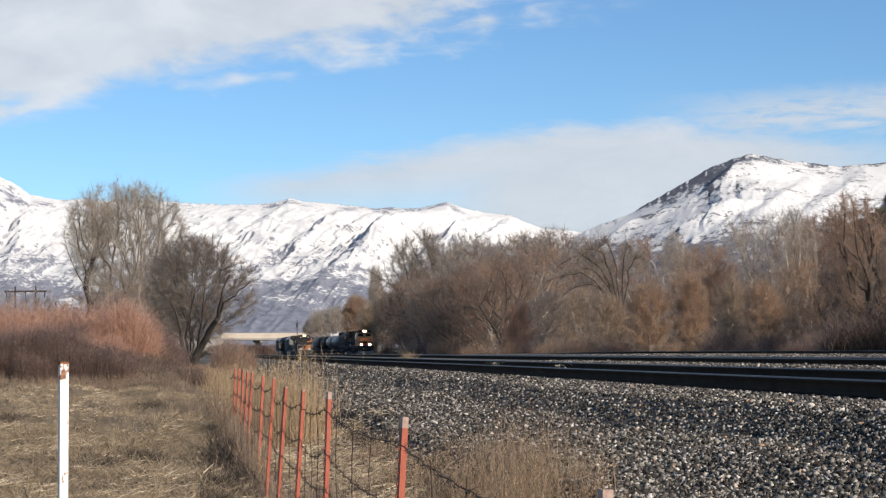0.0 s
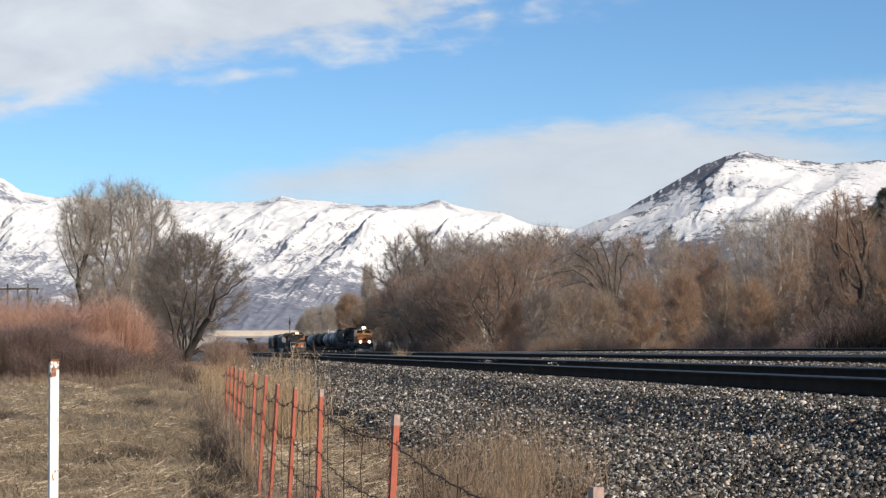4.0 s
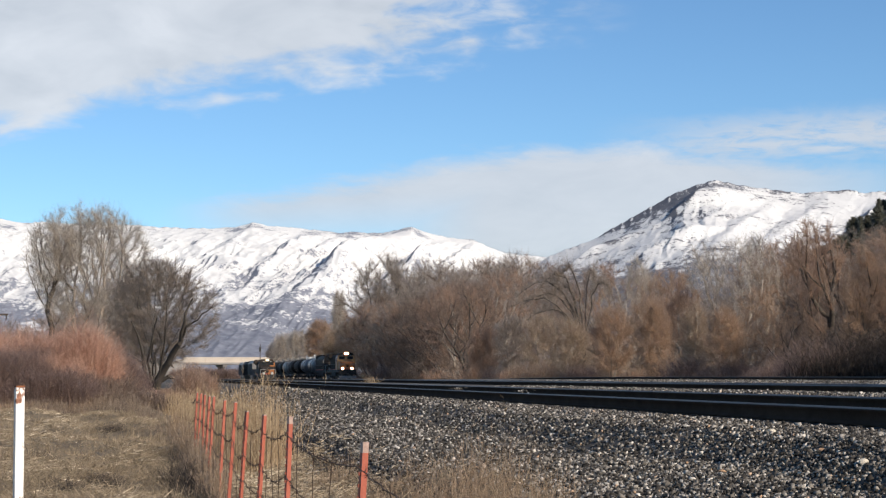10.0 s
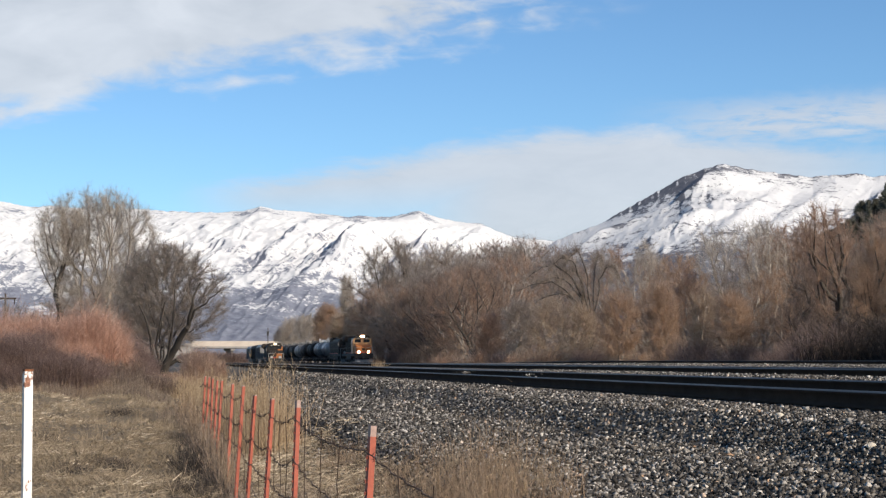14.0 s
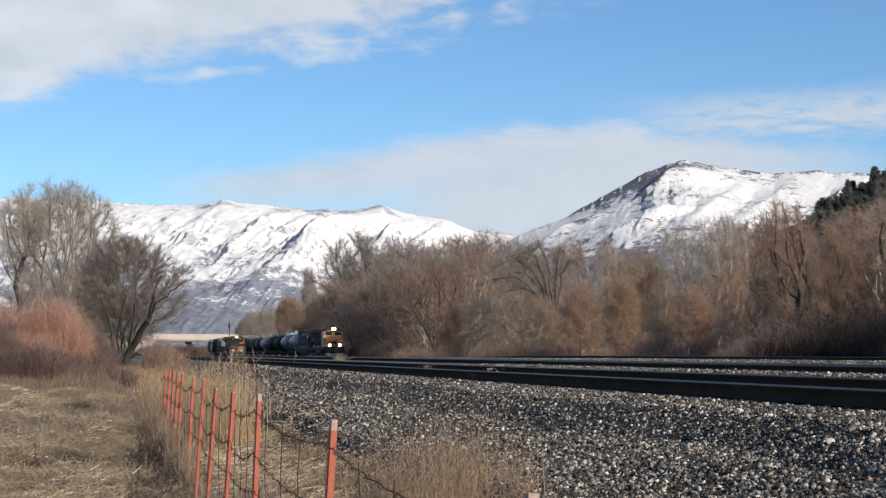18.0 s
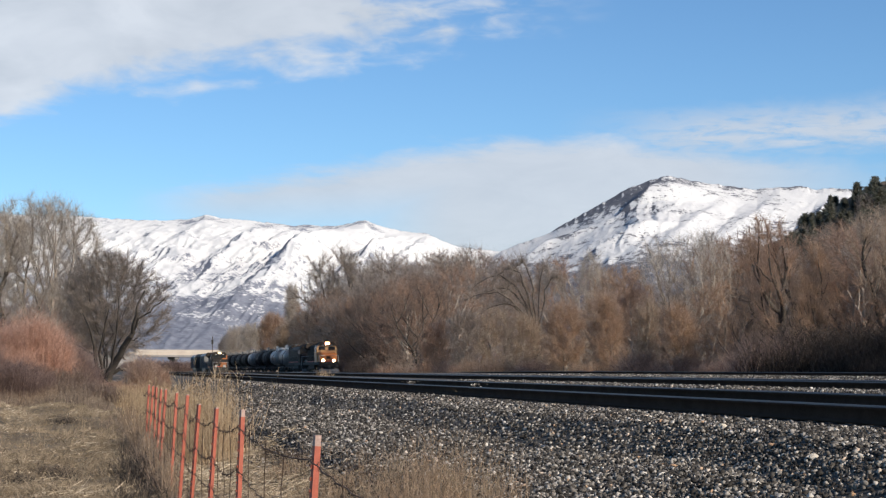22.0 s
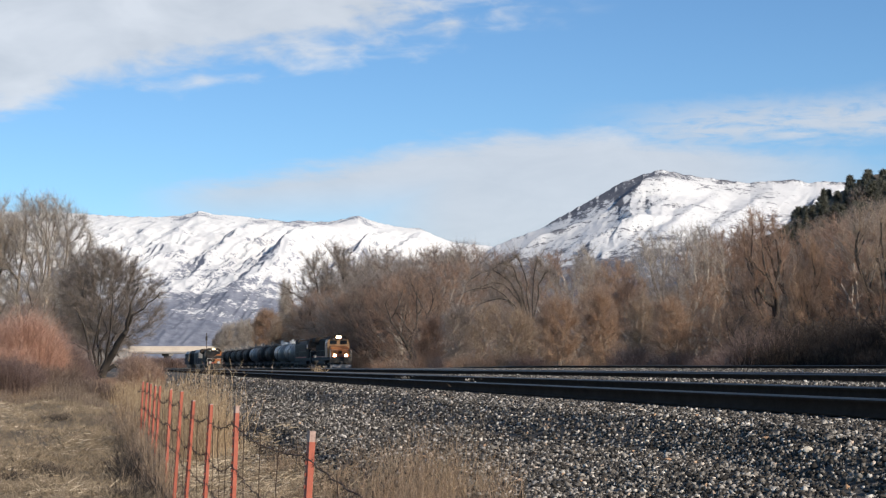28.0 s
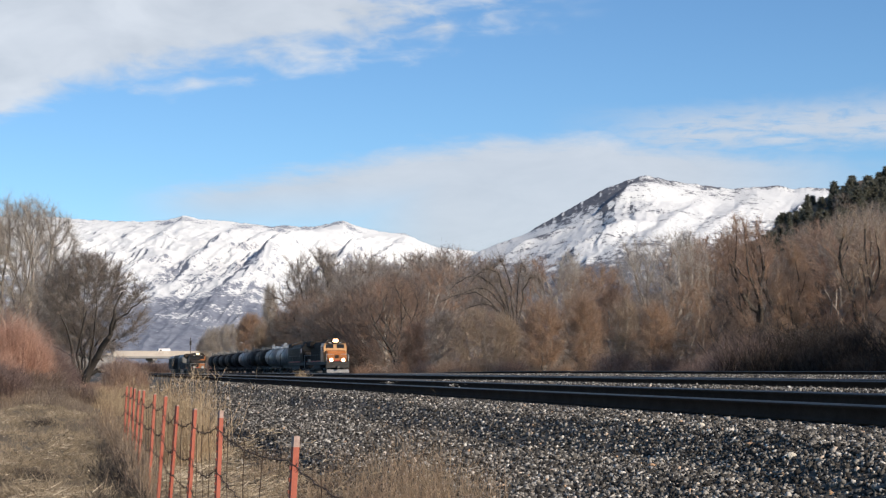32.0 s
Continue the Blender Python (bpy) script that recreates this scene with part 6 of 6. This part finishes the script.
def hill_trees():
    rng = random.Random(12)
    first = spire = None
    # heading, and the angle of height that the tree tops keep under
    top_a, top_e = (12.8, 13.4, 13.9, 14.5, 15.2, 16.0, 17.2, 19.0), (4.2, 4.55, 4.9, 5.25, 5.5, 6.05, 6.3, 6.6)
    under = lambda a, d, tall, p: math.degrees(math.atan((hill_z(p.x, p.y) + tall - EYE_Z) / d)) < float(np.interp(a, top_a, top_e))
    for a, d, h in ((14.75, 282, 7.6), (14.2, 280, 6.2), (15.45, 284, 5.6), (13.75, 276, 6.0), (15.65, 286, 5.4)):
        p = bearing(a, d)
        m = Matrix.Translation((p.x, p.y, hill_z(p.x, p.y))) @ pose(0, 0, 0, 0, 0, rng.uniform(0, 360))
        if spire is None:
            spire = o = conifer(501, m, True)
        else:
            o = copy_thing(spire, m)
        o.scale = (h / 9.0, h / 9.0, h / 9.0)
    spots = [(15.5, 275, 5.5), (15.75, 280, 5), (16.3, 285, 6), (16.6, 288, 6.5), (17.0, 290, 7), (17.6, 290, 7)]
    for k in range(260):
        a = rng.uniform(12.9, 19.0)
        spots.append((a, rng.uniform(235, 300) if a < 16 else rng.uniform(245, 312), rng.uniform(4.2, 6.6)))
    for a, d, h in spots:
        p = bearing(a, d)
        if not under(a, d, h * 0.85, p):
            continue
        m = Matrix.Translation((p.x, p.y, hill_z(p.x, p.y))) @ pose(0, 0, 0, 0, 0, rng.uniform(0, 360))
        if first is None:
            first = o = conifer(500, m)
        else:
            o = copy_thing(first, m)
        k = h / 9.0
        o.scale = (k * rng.uniform(0.85, 1.2), k * 1.05, k * rng.uniform(0.7, 0.95))
    scrub = None
    for k in range(64):
        a, d = rng.uniform(13.0, 19.5), rng.uniform(225, 312)
        p = bearing(a, d)
        if not under(a, d, 5.0, p):
            continue
        m = Matrix.Translation((p.x, p.y, hill_z(p.x, p.y))) @ pose(0, 0, 0, 0, 0, rng.uniform(0, 360))
        if scrub is None:
            scrub = o = bare_tree("bare_tree", "grey-brown bare tree on the hillside", 520, m, height=9, width=7, trunks=3, points=220, twigs=6000, twig_len=1.0, twig_r=0.010, twig="grey", group="hillside trees")
        else:
            o = copy_thing(scrub, m)
        q = rng.uniform(0.5, 0.9)
        o.scale = (q, q, q)


hill_trees()


def arching_tree():
    """An old tree whose long limbs bow over to one side."""
    rng = np.random.RandomState(61)
    root = thing("arching_tree", place(5.62, 168) @ Matrix.Scale(1.12, 4), "old bare tree with long limbs bowed over to one side", "tree", "wood along the far track")
    a, b, ra, rb, tw0, tw1 = [], [], [], [], [], []
    for reach, rise, thick in ((5.6, 8.6, 0.13), (5.0, 7.7, 0.11), (3.9, 9.2, 0.10), (6.6, 7.2, 0.09), (4.6, 6.4, 0.08), (2.9, 8.2, 0.08), (-2.4, 8.6, 0.09), (2.2, 9.8, 0.08), (-1.2, 9.4, 0.07)):
        n, d = 16, rng.uniform(-0.8, 0.8)
        pts = []
        for k in range(n + 1):
            f = k / n
            ang = f * 2.35
            pts.append(np.array([-reach * (1 - math.cos(ang)) / 1.7, d * f, rise * math.sin(min(ang, 1.57)) - (rise * 0.22 * (ang - 1.57) ** 1.6 if ang > 1.57 else 0) - 0.3]) + rng.normal(0, 0.07, 3))
        for k in range(n):
            a.append(pts[k]), b.append(pts[k + 1])
            ra.append(thick * (1 - 0.85 * k / n)), rb.append(thick * (1 - 0.85 * (k + 1) / n))
            if k > 3:
                for _ in range(70):
                    q = pts[k] + (pts[k + 1] - pts[k]) * rng.uniform()
                    w = rng.normal(0, 1, 3) * np.array([0.6, 0.6, 0.7]) + np.array([-0.2, 0, 0.5])
                    tw0.append(q), tw1.append(q + w * rng.uniform(0.4, 1.2))
    raw("trunk", *tubes(a, b, ra, rb, 7), M_DARKBARK, root, smooth=True)
    raw("crown", *slivers(tw0, tw1, rng.uniform(0.006, 0.015, len(tw0))), TWIG["grey"], root)


arching_tree()

# ---------------------------------------------------------------- dry grass and weeds
def blades(rng, s, l, length, width, flat, curl=0.25):
    """Grass blades as narrow three-sided needles rooted on the ground; flat: 0 upright, 1 lying down."""
    n = len(s)
    x, y = plan_xy(s, l)
    a = np.stack([x, y, floor_z(s, l) - 0.01], 1)
    w = rng.uniform(0, 6.283, n)
    tilt = np.clip(rng.normal(flat, 0.22, n), 0, 1) * 1.5
    d = np.stack([np.cos(w) * np.sin(tilt), np.sin(w) * np.sin(tilt), np.cos(tilt)], 1)
    a[:, 2] += flat * rng.uniform(0, 0.05, n)
    return (slivers if len(s) > 3000 else spikes)(a, a + d * length[:, None], width)


def field_grass():
    rng = np.random.RandomState(21)
    bits = []
    for s0, s1, l0, l1, n, ln, w, flat in ((15, 34, -7.5, 0.8, 150000, 0.19, 0.004, 0.75), (34, 60, -16, 0.8, 90000, 0.2, 0.006, 0.72), (60, 78, -24, 0.5, 30000, 0.24, 0.010, 0.7),
                                           (8, 30, 1.1, 3.0, 34000, 0.2, 0.004, 0.72)):
        s, l = scatter(rng, n, s0, s1, l0, l1)
        thin = bumps(s * 0.32, l, 1.1) * 0.9 + bumps(s * 0.7, l + 40, 0.5) * 0.4 + rng.uniform(-0.6, 0.6, n) > -0.2
        s, l = s[thin], l[thin]
        bits.append(blades(rng, s, l, ln * rng.uniform(0.4, 1.3, len(s)), w * rng.uniform(0.6, 1.2, len(s)), flat))
    # stubby tufts that catch the light
    s, l = scatter(rng, 420, 15, 60, -12, 0.6)
    s, l = np.repeat(s, 26) + rng.normal(0, 0.06, 420 * 26), np.repeat(l, 26) + rng.normal(0, 0.06, 420 * 26)
    bits.append(blades(rng, s, l, rng.uniform(0.1, 0.36, len(s)), rng.uniform(0.003, 0.006, len(s)), 0.3))
    # mats of long straw beaten flat, lying in drifts
    n = 900
    s, l = 15 + 60 * rng.uniform(0, 1, n) ** 1.5, np.zeros(n)
    l = 0.1 - rng.uniform(0, 1, n) * (7 + s * 0.2)
    keep = bumps(s * 0.32, l, 1.1) + rng.uniform(-0.4, 0.4, n) > 0.06
    s, l = s[keep], l[keep]
    # and on the trodden strip between the fence and the gravel
    s, l = np.concatenate([s, rng.uniform(9, 32, 150)]), np.concatenate([l, rng.uniform(1.25, 2.6, 150)])
    k = 80
    way = np.repeat(rng.normal(1.2, 0.6, len(s)), k) + rng.normal(0, 0.75, len(s) * k)
    size = np.repeat(0.22 + 0.006 * s, k)
    s, l = np.repeat(s, k) + rng.normal(0, 1, len(s) * k) * size * 1.2, np.repeat(l, k) + rng.normal(0, 1, len(l) * k) * size * 0.9
    x, y = plan_xy(s, l)
    a = np.stack([x, y, floor_z(s, l) + 0.02 + rng.uniform(0, 0.07, len(s))], 1)
    tip = a + np.stack([np.sin(way), np.cos(way), rng.normal(0.08, 0.2, len(s))], 1) * rng.uniform(0.08, 0.26, (len(s), 1))
    mat_ = raw("straw_mats", *slivers(a, tip, rng.uniform(0.0035, 0.007, len(s)) * (0.7 + s / 60)), M_MATS)
    tagged(mat_, "bleached straw beaten flat in drifts on the field", "grass", kind="stuff")
    ob = raw("dry_grass", *joined(*bits), M_STRAW)
    tagged(ob, "matted pale dry winter grass covering the field", "grass", kind="stuff")


field_grass()


def tuft(name, label, seed, s, l, count, radius, height, width, mat, flat=0.16, group="weeds along the fence", squeeze=1.0):
    rng = np.random.RandomState(seed)
    ss, ll = s + rng.normal(0, radius, count), l + rng.normal(0, radius * squeeze, count)
    h = height * rng.uniform(0.35, 1.1, count)
    v, f = blades(rng, ss, ll, h, rng.uniform(0.6, 1.2, count) * width, flat)
    tri = v.reshape(-1, 4, 3)
    base, tip = tri[:, :3].mean(1), tri[:, 3]
    k = 3
    t = rng.uniform(0.35, 0.98, (count * k, 1))
    b0, t0 = np.repeat(base, k, 0), np.repeat(tip, k, 0)
    p = b0 + (t0 - b0) * t
    e = p + rng.normal(0, 1, (count * k, 3)) * 0.045 * height + np.array([0, 0, 0.08 * height])
    v2, f2 = spikes(p, e, rng.uniform(0.4, 0.9, count * k) * width)
    ob = raw(name, *joined((v, f), (v2, f2)), mat)
    return tagged(ob, label, "weeds", group)


# tall pale grass behind the fence line
for k, (s, l, n, h) in enumerate(((31, 1.9, 260, 0.95), (35, 1.7, 300, 1.05), (39, 2.1, 300, 1.1), (44, 1.7, 300, 1.1), (49, 2.2, 260, 1.1), (55, 1.6, 260, 1.1), (62, 2.2, 260, 1.0), (70, 1.6, 240, 1.0), (30.5, 1.85, 340, 1.55), (32.5, 2.1, 320, 1.5))):
    tuft("tall_grass", "tall pale dry grass beyond the fence", 600 + k, s, l, n, 0.42 + s * 0.006, h, 0.0045 + 0.00008 * s, M_REED, 0.13, squeeze=0.45)
# grey-brown weeds along the field side of the fence
for k, (s, l, n, h, mt) in enumerate(((20, 0.97, 80, 0.3, M_GREYWEED), (24, 0.97, 90, 0.32, M_WEED), (28, 0.97, 90, 0.34, M_GREYWEED), (33, 0.95, 100, 0.36, M_WEED), (39, 0.9, 120, 0.4, M_GREYWEED), (46, 0.7, 140, 0.42, M_GREYWEED), (54, 0.4, 200, 0.5, M_GREYWEED),
                                      (62, -0.2, 320, 0.75, M_GREYWEED), (70, -1.2, 320, 0.8, M_GREYWEED), (74, -3.2, 320, 0.8, M_WEED), (75, -5.0, 320, 0.8, M_GREYWEED), (16, 0.95, 160, 0.4, M_GREYWEED), (13, 1.3, 160, 0.5, M_GREYWEED), (18, 1.5, 200, 0.5, M_GREYWEED))):
    tuft("dry_weeds", "tangled grey-brown dry weeds along the fence", 640 + k, s, l, n, 0.22 + s * 0.005, h, 0.003 + 0.00007 * s, mt, 0.22, squeeze=0.45)
# near-black tufts at the darkest spots of the field and fence foot
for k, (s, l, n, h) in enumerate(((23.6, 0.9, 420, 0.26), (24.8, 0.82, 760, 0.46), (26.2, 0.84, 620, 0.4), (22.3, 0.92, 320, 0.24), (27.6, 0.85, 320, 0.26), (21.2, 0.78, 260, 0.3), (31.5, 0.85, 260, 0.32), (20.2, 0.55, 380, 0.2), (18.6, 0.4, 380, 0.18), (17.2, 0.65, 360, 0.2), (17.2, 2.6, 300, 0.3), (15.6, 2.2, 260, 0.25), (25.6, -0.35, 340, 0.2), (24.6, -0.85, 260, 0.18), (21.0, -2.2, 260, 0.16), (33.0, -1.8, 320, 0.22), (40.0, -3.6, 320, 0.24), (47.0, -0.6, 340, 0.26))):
    tuft("dark_weeds", "low tangle of near-black weeds", 720 + k, s, l, n, 0.26, h, 0.005, M_DARKWEED, 0.5, squeeze=0.6)
# tan grass grown up into the fence from the field side
for k, (s, l, n, h) in enumerate(((20.0, 1.0, 60, 0.42), (21.6, 0.97, 130, 0.6), (23.0, 0.97, 170, 0.66), (24.6, 0.96, 190, 0.7), (26.2, 0.95, 200, 0.7), (28, 0.95, 210, 0.7), (30, 0.95, 210, 0.7), (33, 0.94, 210, 0.68), (37, 0.92, 200, 0.65), (41, 0.9, 200, 0.62))):
    tuft("fence_grass", "tan dry grass grown up between the fence posts", 800 + k, s, l, n, 0.4 + s * 0.006, h, 0.004 + 0.00006 * s, M_WEED if k % 2 else M_GREYWEED, 0.22, squeeze=0.1)
# brown weeds at the foot of the gravel slope
for k, (s, l, n, h) in enumerate(((12.6, 2.35, 250, 0.95), (14.0, 2.5, 280, 1.0), (15.3, 2.65, 240, 0.9), (16.8, 2.7, 180, 0.75), (11.4, 2.1, 140, 0.7), (20.0, 2.6, 220, 0.5), (24.5, 2.7, 180, 0.45))):
    tuft("dry_weeds", "fine brown dry weeds at the foot of the gravel slope", 680 + k, s, l, n, 0.26, h, 0.0028, M_WEED, 0.24, "weeds below the gravel")
for k, (s, l, n, h, mt) in enumerate(((14.6, 2.9, 90, 0.56, M_REED), (15.4, 3.0, 170, 0.66, M_WEED), (16.0, 3.12, 120, 0.5, M_STRAW), (17.4, 3.2, 90, 0.4, M_WEED), (14.9, 3.25, 70, 0.42, M_STRAW), (13.7, 3.1, 110, 0.5, M_WEED), (18.8, 3.1, 90, 0.3, M_STRAW))):
    tuft("dry_weeds", "pinkish-tan dry weeds growing up the gravel slope", 840 + k, s, l, n, 0.22, h, 0.003, mt, 0.3, "weeds below the gravel", 0.5)
# dry grass and weeds along the foot of the red willows
for k, (az, d, h) in enumerate(((-15.0, 68, 0.7), (-14.3, 69, 0.8), (-13.6, 67, 0.7), (-12.9, 68, 0.85), (-12.2, 67, 0.7), (-11.5, 68, 0.8), (-10.8, 67, 0.75), (-10.1, 68, 0.85), (-9.4, 67, 0.7))):
    ang = radians(az) - HEAD
    tuft("dry_weeds", "dry grey-brown weeds at the foot of the red willows", 760 + k, d * math.cos(ang), d * math.sin(ang), 420, 0.55, h * 0.7, 0.008, M_WEED if k % 3 == 1 else M_GREYWEED, 0.25, "weeds below the willows")
# stray stalks that have seeded between the tracks
for k, (s, l) in enumerate(((80, 10.35), (83, 10.5))):
    tuft("dry_weeds", "pale dry stalks growing between two tracks", 700 + k, s, l, 34, 0.12, 0.42, 0.008, M_REED, 0.3, "weeds between the tracks")


# ---------------------------------------------------------------- fence of orange steel posts and barbed wire
POSTS = [(4.37, 1.209, 2), (8.33, 1.25, 3.2), (12.45, 1.277, 2.0), (15.0, 1.24, 3.4), (17.4, 1.225, 4.0), (19.5, 1.285, 3.8), (21.9, 1.275, 3.0), (25.0, 1.285, 3.4), (26.6, 1.27, 3.0), (28.4, 1.28, 2.2), (30.0, 1.285, 3.0), (32.0, 1.28, 2.6)]
FENCE_L = 1.035


def t_post(fence, s, top, lean, seed):
    z0 = float(floor_z(s, FENCE_L)) - 0.15
    ln = top - z0
    bm = B()
    tip = 0.05 if s < 13 else 0.01
    # a T of face plate and web, studs along the face
    def tee(b, a, c):
        box(b, 0, 0, (a + c) / 2, 0.036, 0.006, c - a)
        box(b, 0, 0.016, (a + c) / 2, 0.006, 0.03, c - a)
    tee(bm, 0, ln - tip)
    k = 0.25
    while k < ln - 0.1:
        box(bm, 0, -0.006, k, 0.012, 0.012, 0.016)
        k += 0.055
    m = Matrix.Translation(P(s, FENCE_L, z0) - Vector((math.tan(radians(lean)) * ln * 0.95, 0, 0))) @ pose(0, 0, 0, 0, lean, 0) @ pose(0, 0, 0, 0, 0, -74 + (seed % 5) * 4)
    ob = part("post", bm, M_POST, fence, "orange-painted steel post")
    ob.matrix_basis = m
    cap = B()
    tee(cap, ln - tip, ln)
    c = part("tip", cap, M_TIP, ob, "bare pale post tip")
    return ob


def strand(fence, drop, sag, barbs, seed):
    """One wire from post to post with slack, two twisted lines and barbs."""
    rng = np.random.RandomState(seed)
    pts = []
    line = [(0.6, 1.2, 0)] + POSTS + [(34.0, 1.2, 0)]
    for (s0, t0, _), (s1, t1, _) in zip(line, line[1:]):
        n = max(8, int((s1 - s0) / 0.12))
        w = rng.uniform(0.5, 1.5) * sag
        for k in range(n):
            f = k / n
            pts.append((s0 + (s1 - s0) * f, FENCE_L - 0.02 + 0.008 * math.sin(k * 1.7), (t0 + (t1 - t0) * f) - drop - w * 4 * f * (1 - f)))
    pts = np.array(pts)
    x, y = plan_xy(pts[:, 0], pts[:, 1])
    q = np.stack([x, y, pts[:, 2]], 1)
    v, f = tubes(q[:-1], q[1:], np.full(len(q) - 1, 0.0034), np.full(len(q) - 1, 0.0034), 4)
    tri = np.concatenate([f[:, [0, 1, 2]], f[:, [0, 2, 3]]])
    pieces = [(v, tri)]
    if barbs:
        c = q[1:-1]
        for k in range(4):
            pieces.append(spikes(c, c + rng.normal(0, 1, c.shape) * 0.016 + np.array([0, 0, 0.014 if k % 2 else -0.014]), 0.0022))
    return raw("barbed_wire" if barbs else "wire", *joined(*pieces), M_WIRE, fence, "rusty barbed wire" if barbs else "rusty wire")


def fence():
    root = tagged(new("fence"), "barbed wire fence on leaning orange steel posts beside the railway", "fence")
    for k, (s, top, lean) in enumerate(POSTS):
        t_post(root, s, top, lean, k)
    for k, (drop, sag, barbs) in enumerate(((0.115, 0.07, True), (0.40, 0.08, True), (0.66, 0.05, True), (0.88, 0.04, False))):
        strand(root, drop, sag, barbs, 50 + k)
    rng = random.Random(9)
    for (s0, t0, _), (s1, t1, _) in zip(POSTS, POSTS[1:8]):
        for f in ((0.25, 0.5, 0.72) if s1 - s0 > 2.5 else (0.5,)):
            s = s0 + (s1 - s0) * (f + rng.uniform(-0.05, 0.05))
            top = t0 + (t1 - t0) * f - 0.15 - 0.02
            pts = [P(s + rng.uniform(-0.01, 0.01), FENCE_L - 0.02 + rng.uniform(-0.01, 0.01), top + 0.05 - k * 0.22) for k in range(5)]
            bm = B()
            for a, b in zip(pts, pts[1:]):
                rod(bm, a, b, 0.0028, n=5)
            part("stay", bm, M_WIRE, root, "twisted rusty wire stay")


fence()


def white_post():
    p = bearing(-11.83, 4.2)
    z0 = 0.0
    root = thing("marker_post", Matrix.Translation((p.x, p.y, z0)) @ pose(0, 0, 0, 0, 0, 30), "slim white-painted steel marker post with a rusty top", "post")
    ln = 1.527
    part("shaft", white_shaft(ln), M_WHITE, root)
    part("rim", box(B(), 0, 0.0, ln + 0.002, 0.021, 0.014, 0.004), M_RUST, root, "rusty cut top")


def white_shaft(ln):
    bm = B()
    box(bm, 0, -0.002, ln / 2 - 0.1, 0.0205, 0.007, ln + 0.2, 0.0015)
    box(bm, -0.0088, 0.004, ln / 2 - 0.1, 0.003, 0.006, ln + 0.19)
    box(bm, 0.0088, 0.004, ln / 2 - 0.1, 0.003, 0.006, ln + 0.19)
    return bm


white_post()


# ---------------------------------------------------------------- loose stones nearest the camera, one by one
def loose_stones():
    rng = np.random.RandomState(77)
    bed = tagged(new("loose_stones"), "scattered crushed stones on the gravel slope", "stones", kind="structure")
    meshes = []
    for k in range(8):
        bm = B()
        bmesh.ops.create_cube(bm, size=0.8)
        bmesh.ops.bevel(bm, geom=list(bm.edges), offset=0.12, segments=1, affect="EDGES")
        for v in bm.verts:
            v.co = Vector(v.co) * rng.uniform(0.7, 1.2)
            v.co.z *= 0.6
        me = bpy.data.meshes.new("stone")
        bm.to_mesh(me)
        bm.free()
        me.materials.append(M_ROCK)
        meshes.append(me)
    for k in range(300):
        s = rng.uniform(9, 24)
        l = rng.uniform(3.3, min(7.0, s * 0.5))
        size = rng.uniform(0.026, 0.046)
        o = new("stone", meshes[k % 8])
        o.matrix_basis = Matrix.Translation(P(s, l, float(floor_z(s, l)) + size * 0.25)) @ pose(0, 0, 0, rng.uniform(0, 40), rng.uniform(0, 40), rng.uniform(0, 360)) @ Matrix.Scale(size, 4)
        o.parent = bed


loose_stones()


def field_stone(s, l, size, seed, label, mat):
    rng = np.random.RandomState(seed)
    bm = B()
    bmesh.ops.create_icosphere(bm, subdivisions=2, radius=0.5)
    for v in bm.verts:
        v.co *= 1 + 0.28 * noise.noise(Vector(v.co) * 2.3 + Vector((seed, 0, 0)))
        v.co.z *= 0.62
    o = part("rock", bm, mat)
    o.matrix_basis = Matrix.Translation(P(s, l, float(floor_z(s, l)) + size * 0.22)) @ pose(0, 0, 0, rng.uniform(-20, 20), rng.uniform(-20, 20), rng.uniform(0, 360)) @ Matrix.Scale(size, 4)
    tagged(o, label, "rock", "odd rocks in the gravel")


field_stone(15.55, 5.15, 0.085, 1, "tan rock lying in the grey gravel", M_TAN)
field_stone(14.75, 5.78, 0.10, 2, "rust-brown rock lying in the grey gravel", M_TAN)
field_stone(17.6, 6.35, 0.09, 3, "pale rock on the gravel shoulder", M_PALEROCK)
field_stone(13.2, 5.5, 0.08, 4, "pale rock lying in the grey gravel", M_PALEROCK)


# ---------------------------------------------------------------- everything that moves
def motions():
    spots = [(0.0, 0.0), (5.5, 17.6), (9.5, 31.4), (14.5, 47.9), (19.5, 64.6), (25.0, 83.0), (28.5, 94.6), (32.0, RUN)]
    for ob, wheels, behind, r in TRAIN:
        walk(ob, [(t, on_c(LOCO_S0 + behind - d)) for t, d in spots])
        step = radians(82) * r
        n = int(RUN / step) + 1
        for w in wheels:
            x = w.location.x
            rows = [(32.0 * k / n, pose(x, 0, r, 0, math.degrees(RUN / r) * k / n, 0)) for k in range(n + 1)]
            walk(w, rows)
    walk(VAN, [(0.0, on_overpass(38.5)), (25.0, on_overpass(38.5)), (26.2, on_overpass(38.5)), (29.0, on_overpass(26.5)), (32.0, on_overpass(5.25))])
    # both cloud layers drift slowly to the right
    walk(CLOUD_UPPER, [(t, pose(0, 0, EYE_Z, 0.012 * t, 0, -0.061 * t)) for t in (0.0, 16.0, 32.0)])
    walk(CLOUD_LOWER, [(t, pose(0, 0, EYE_Z, 0.006 * t, 0, -0.035 * t)) for t in (0.0, 16.0, 32.0)])


motions()
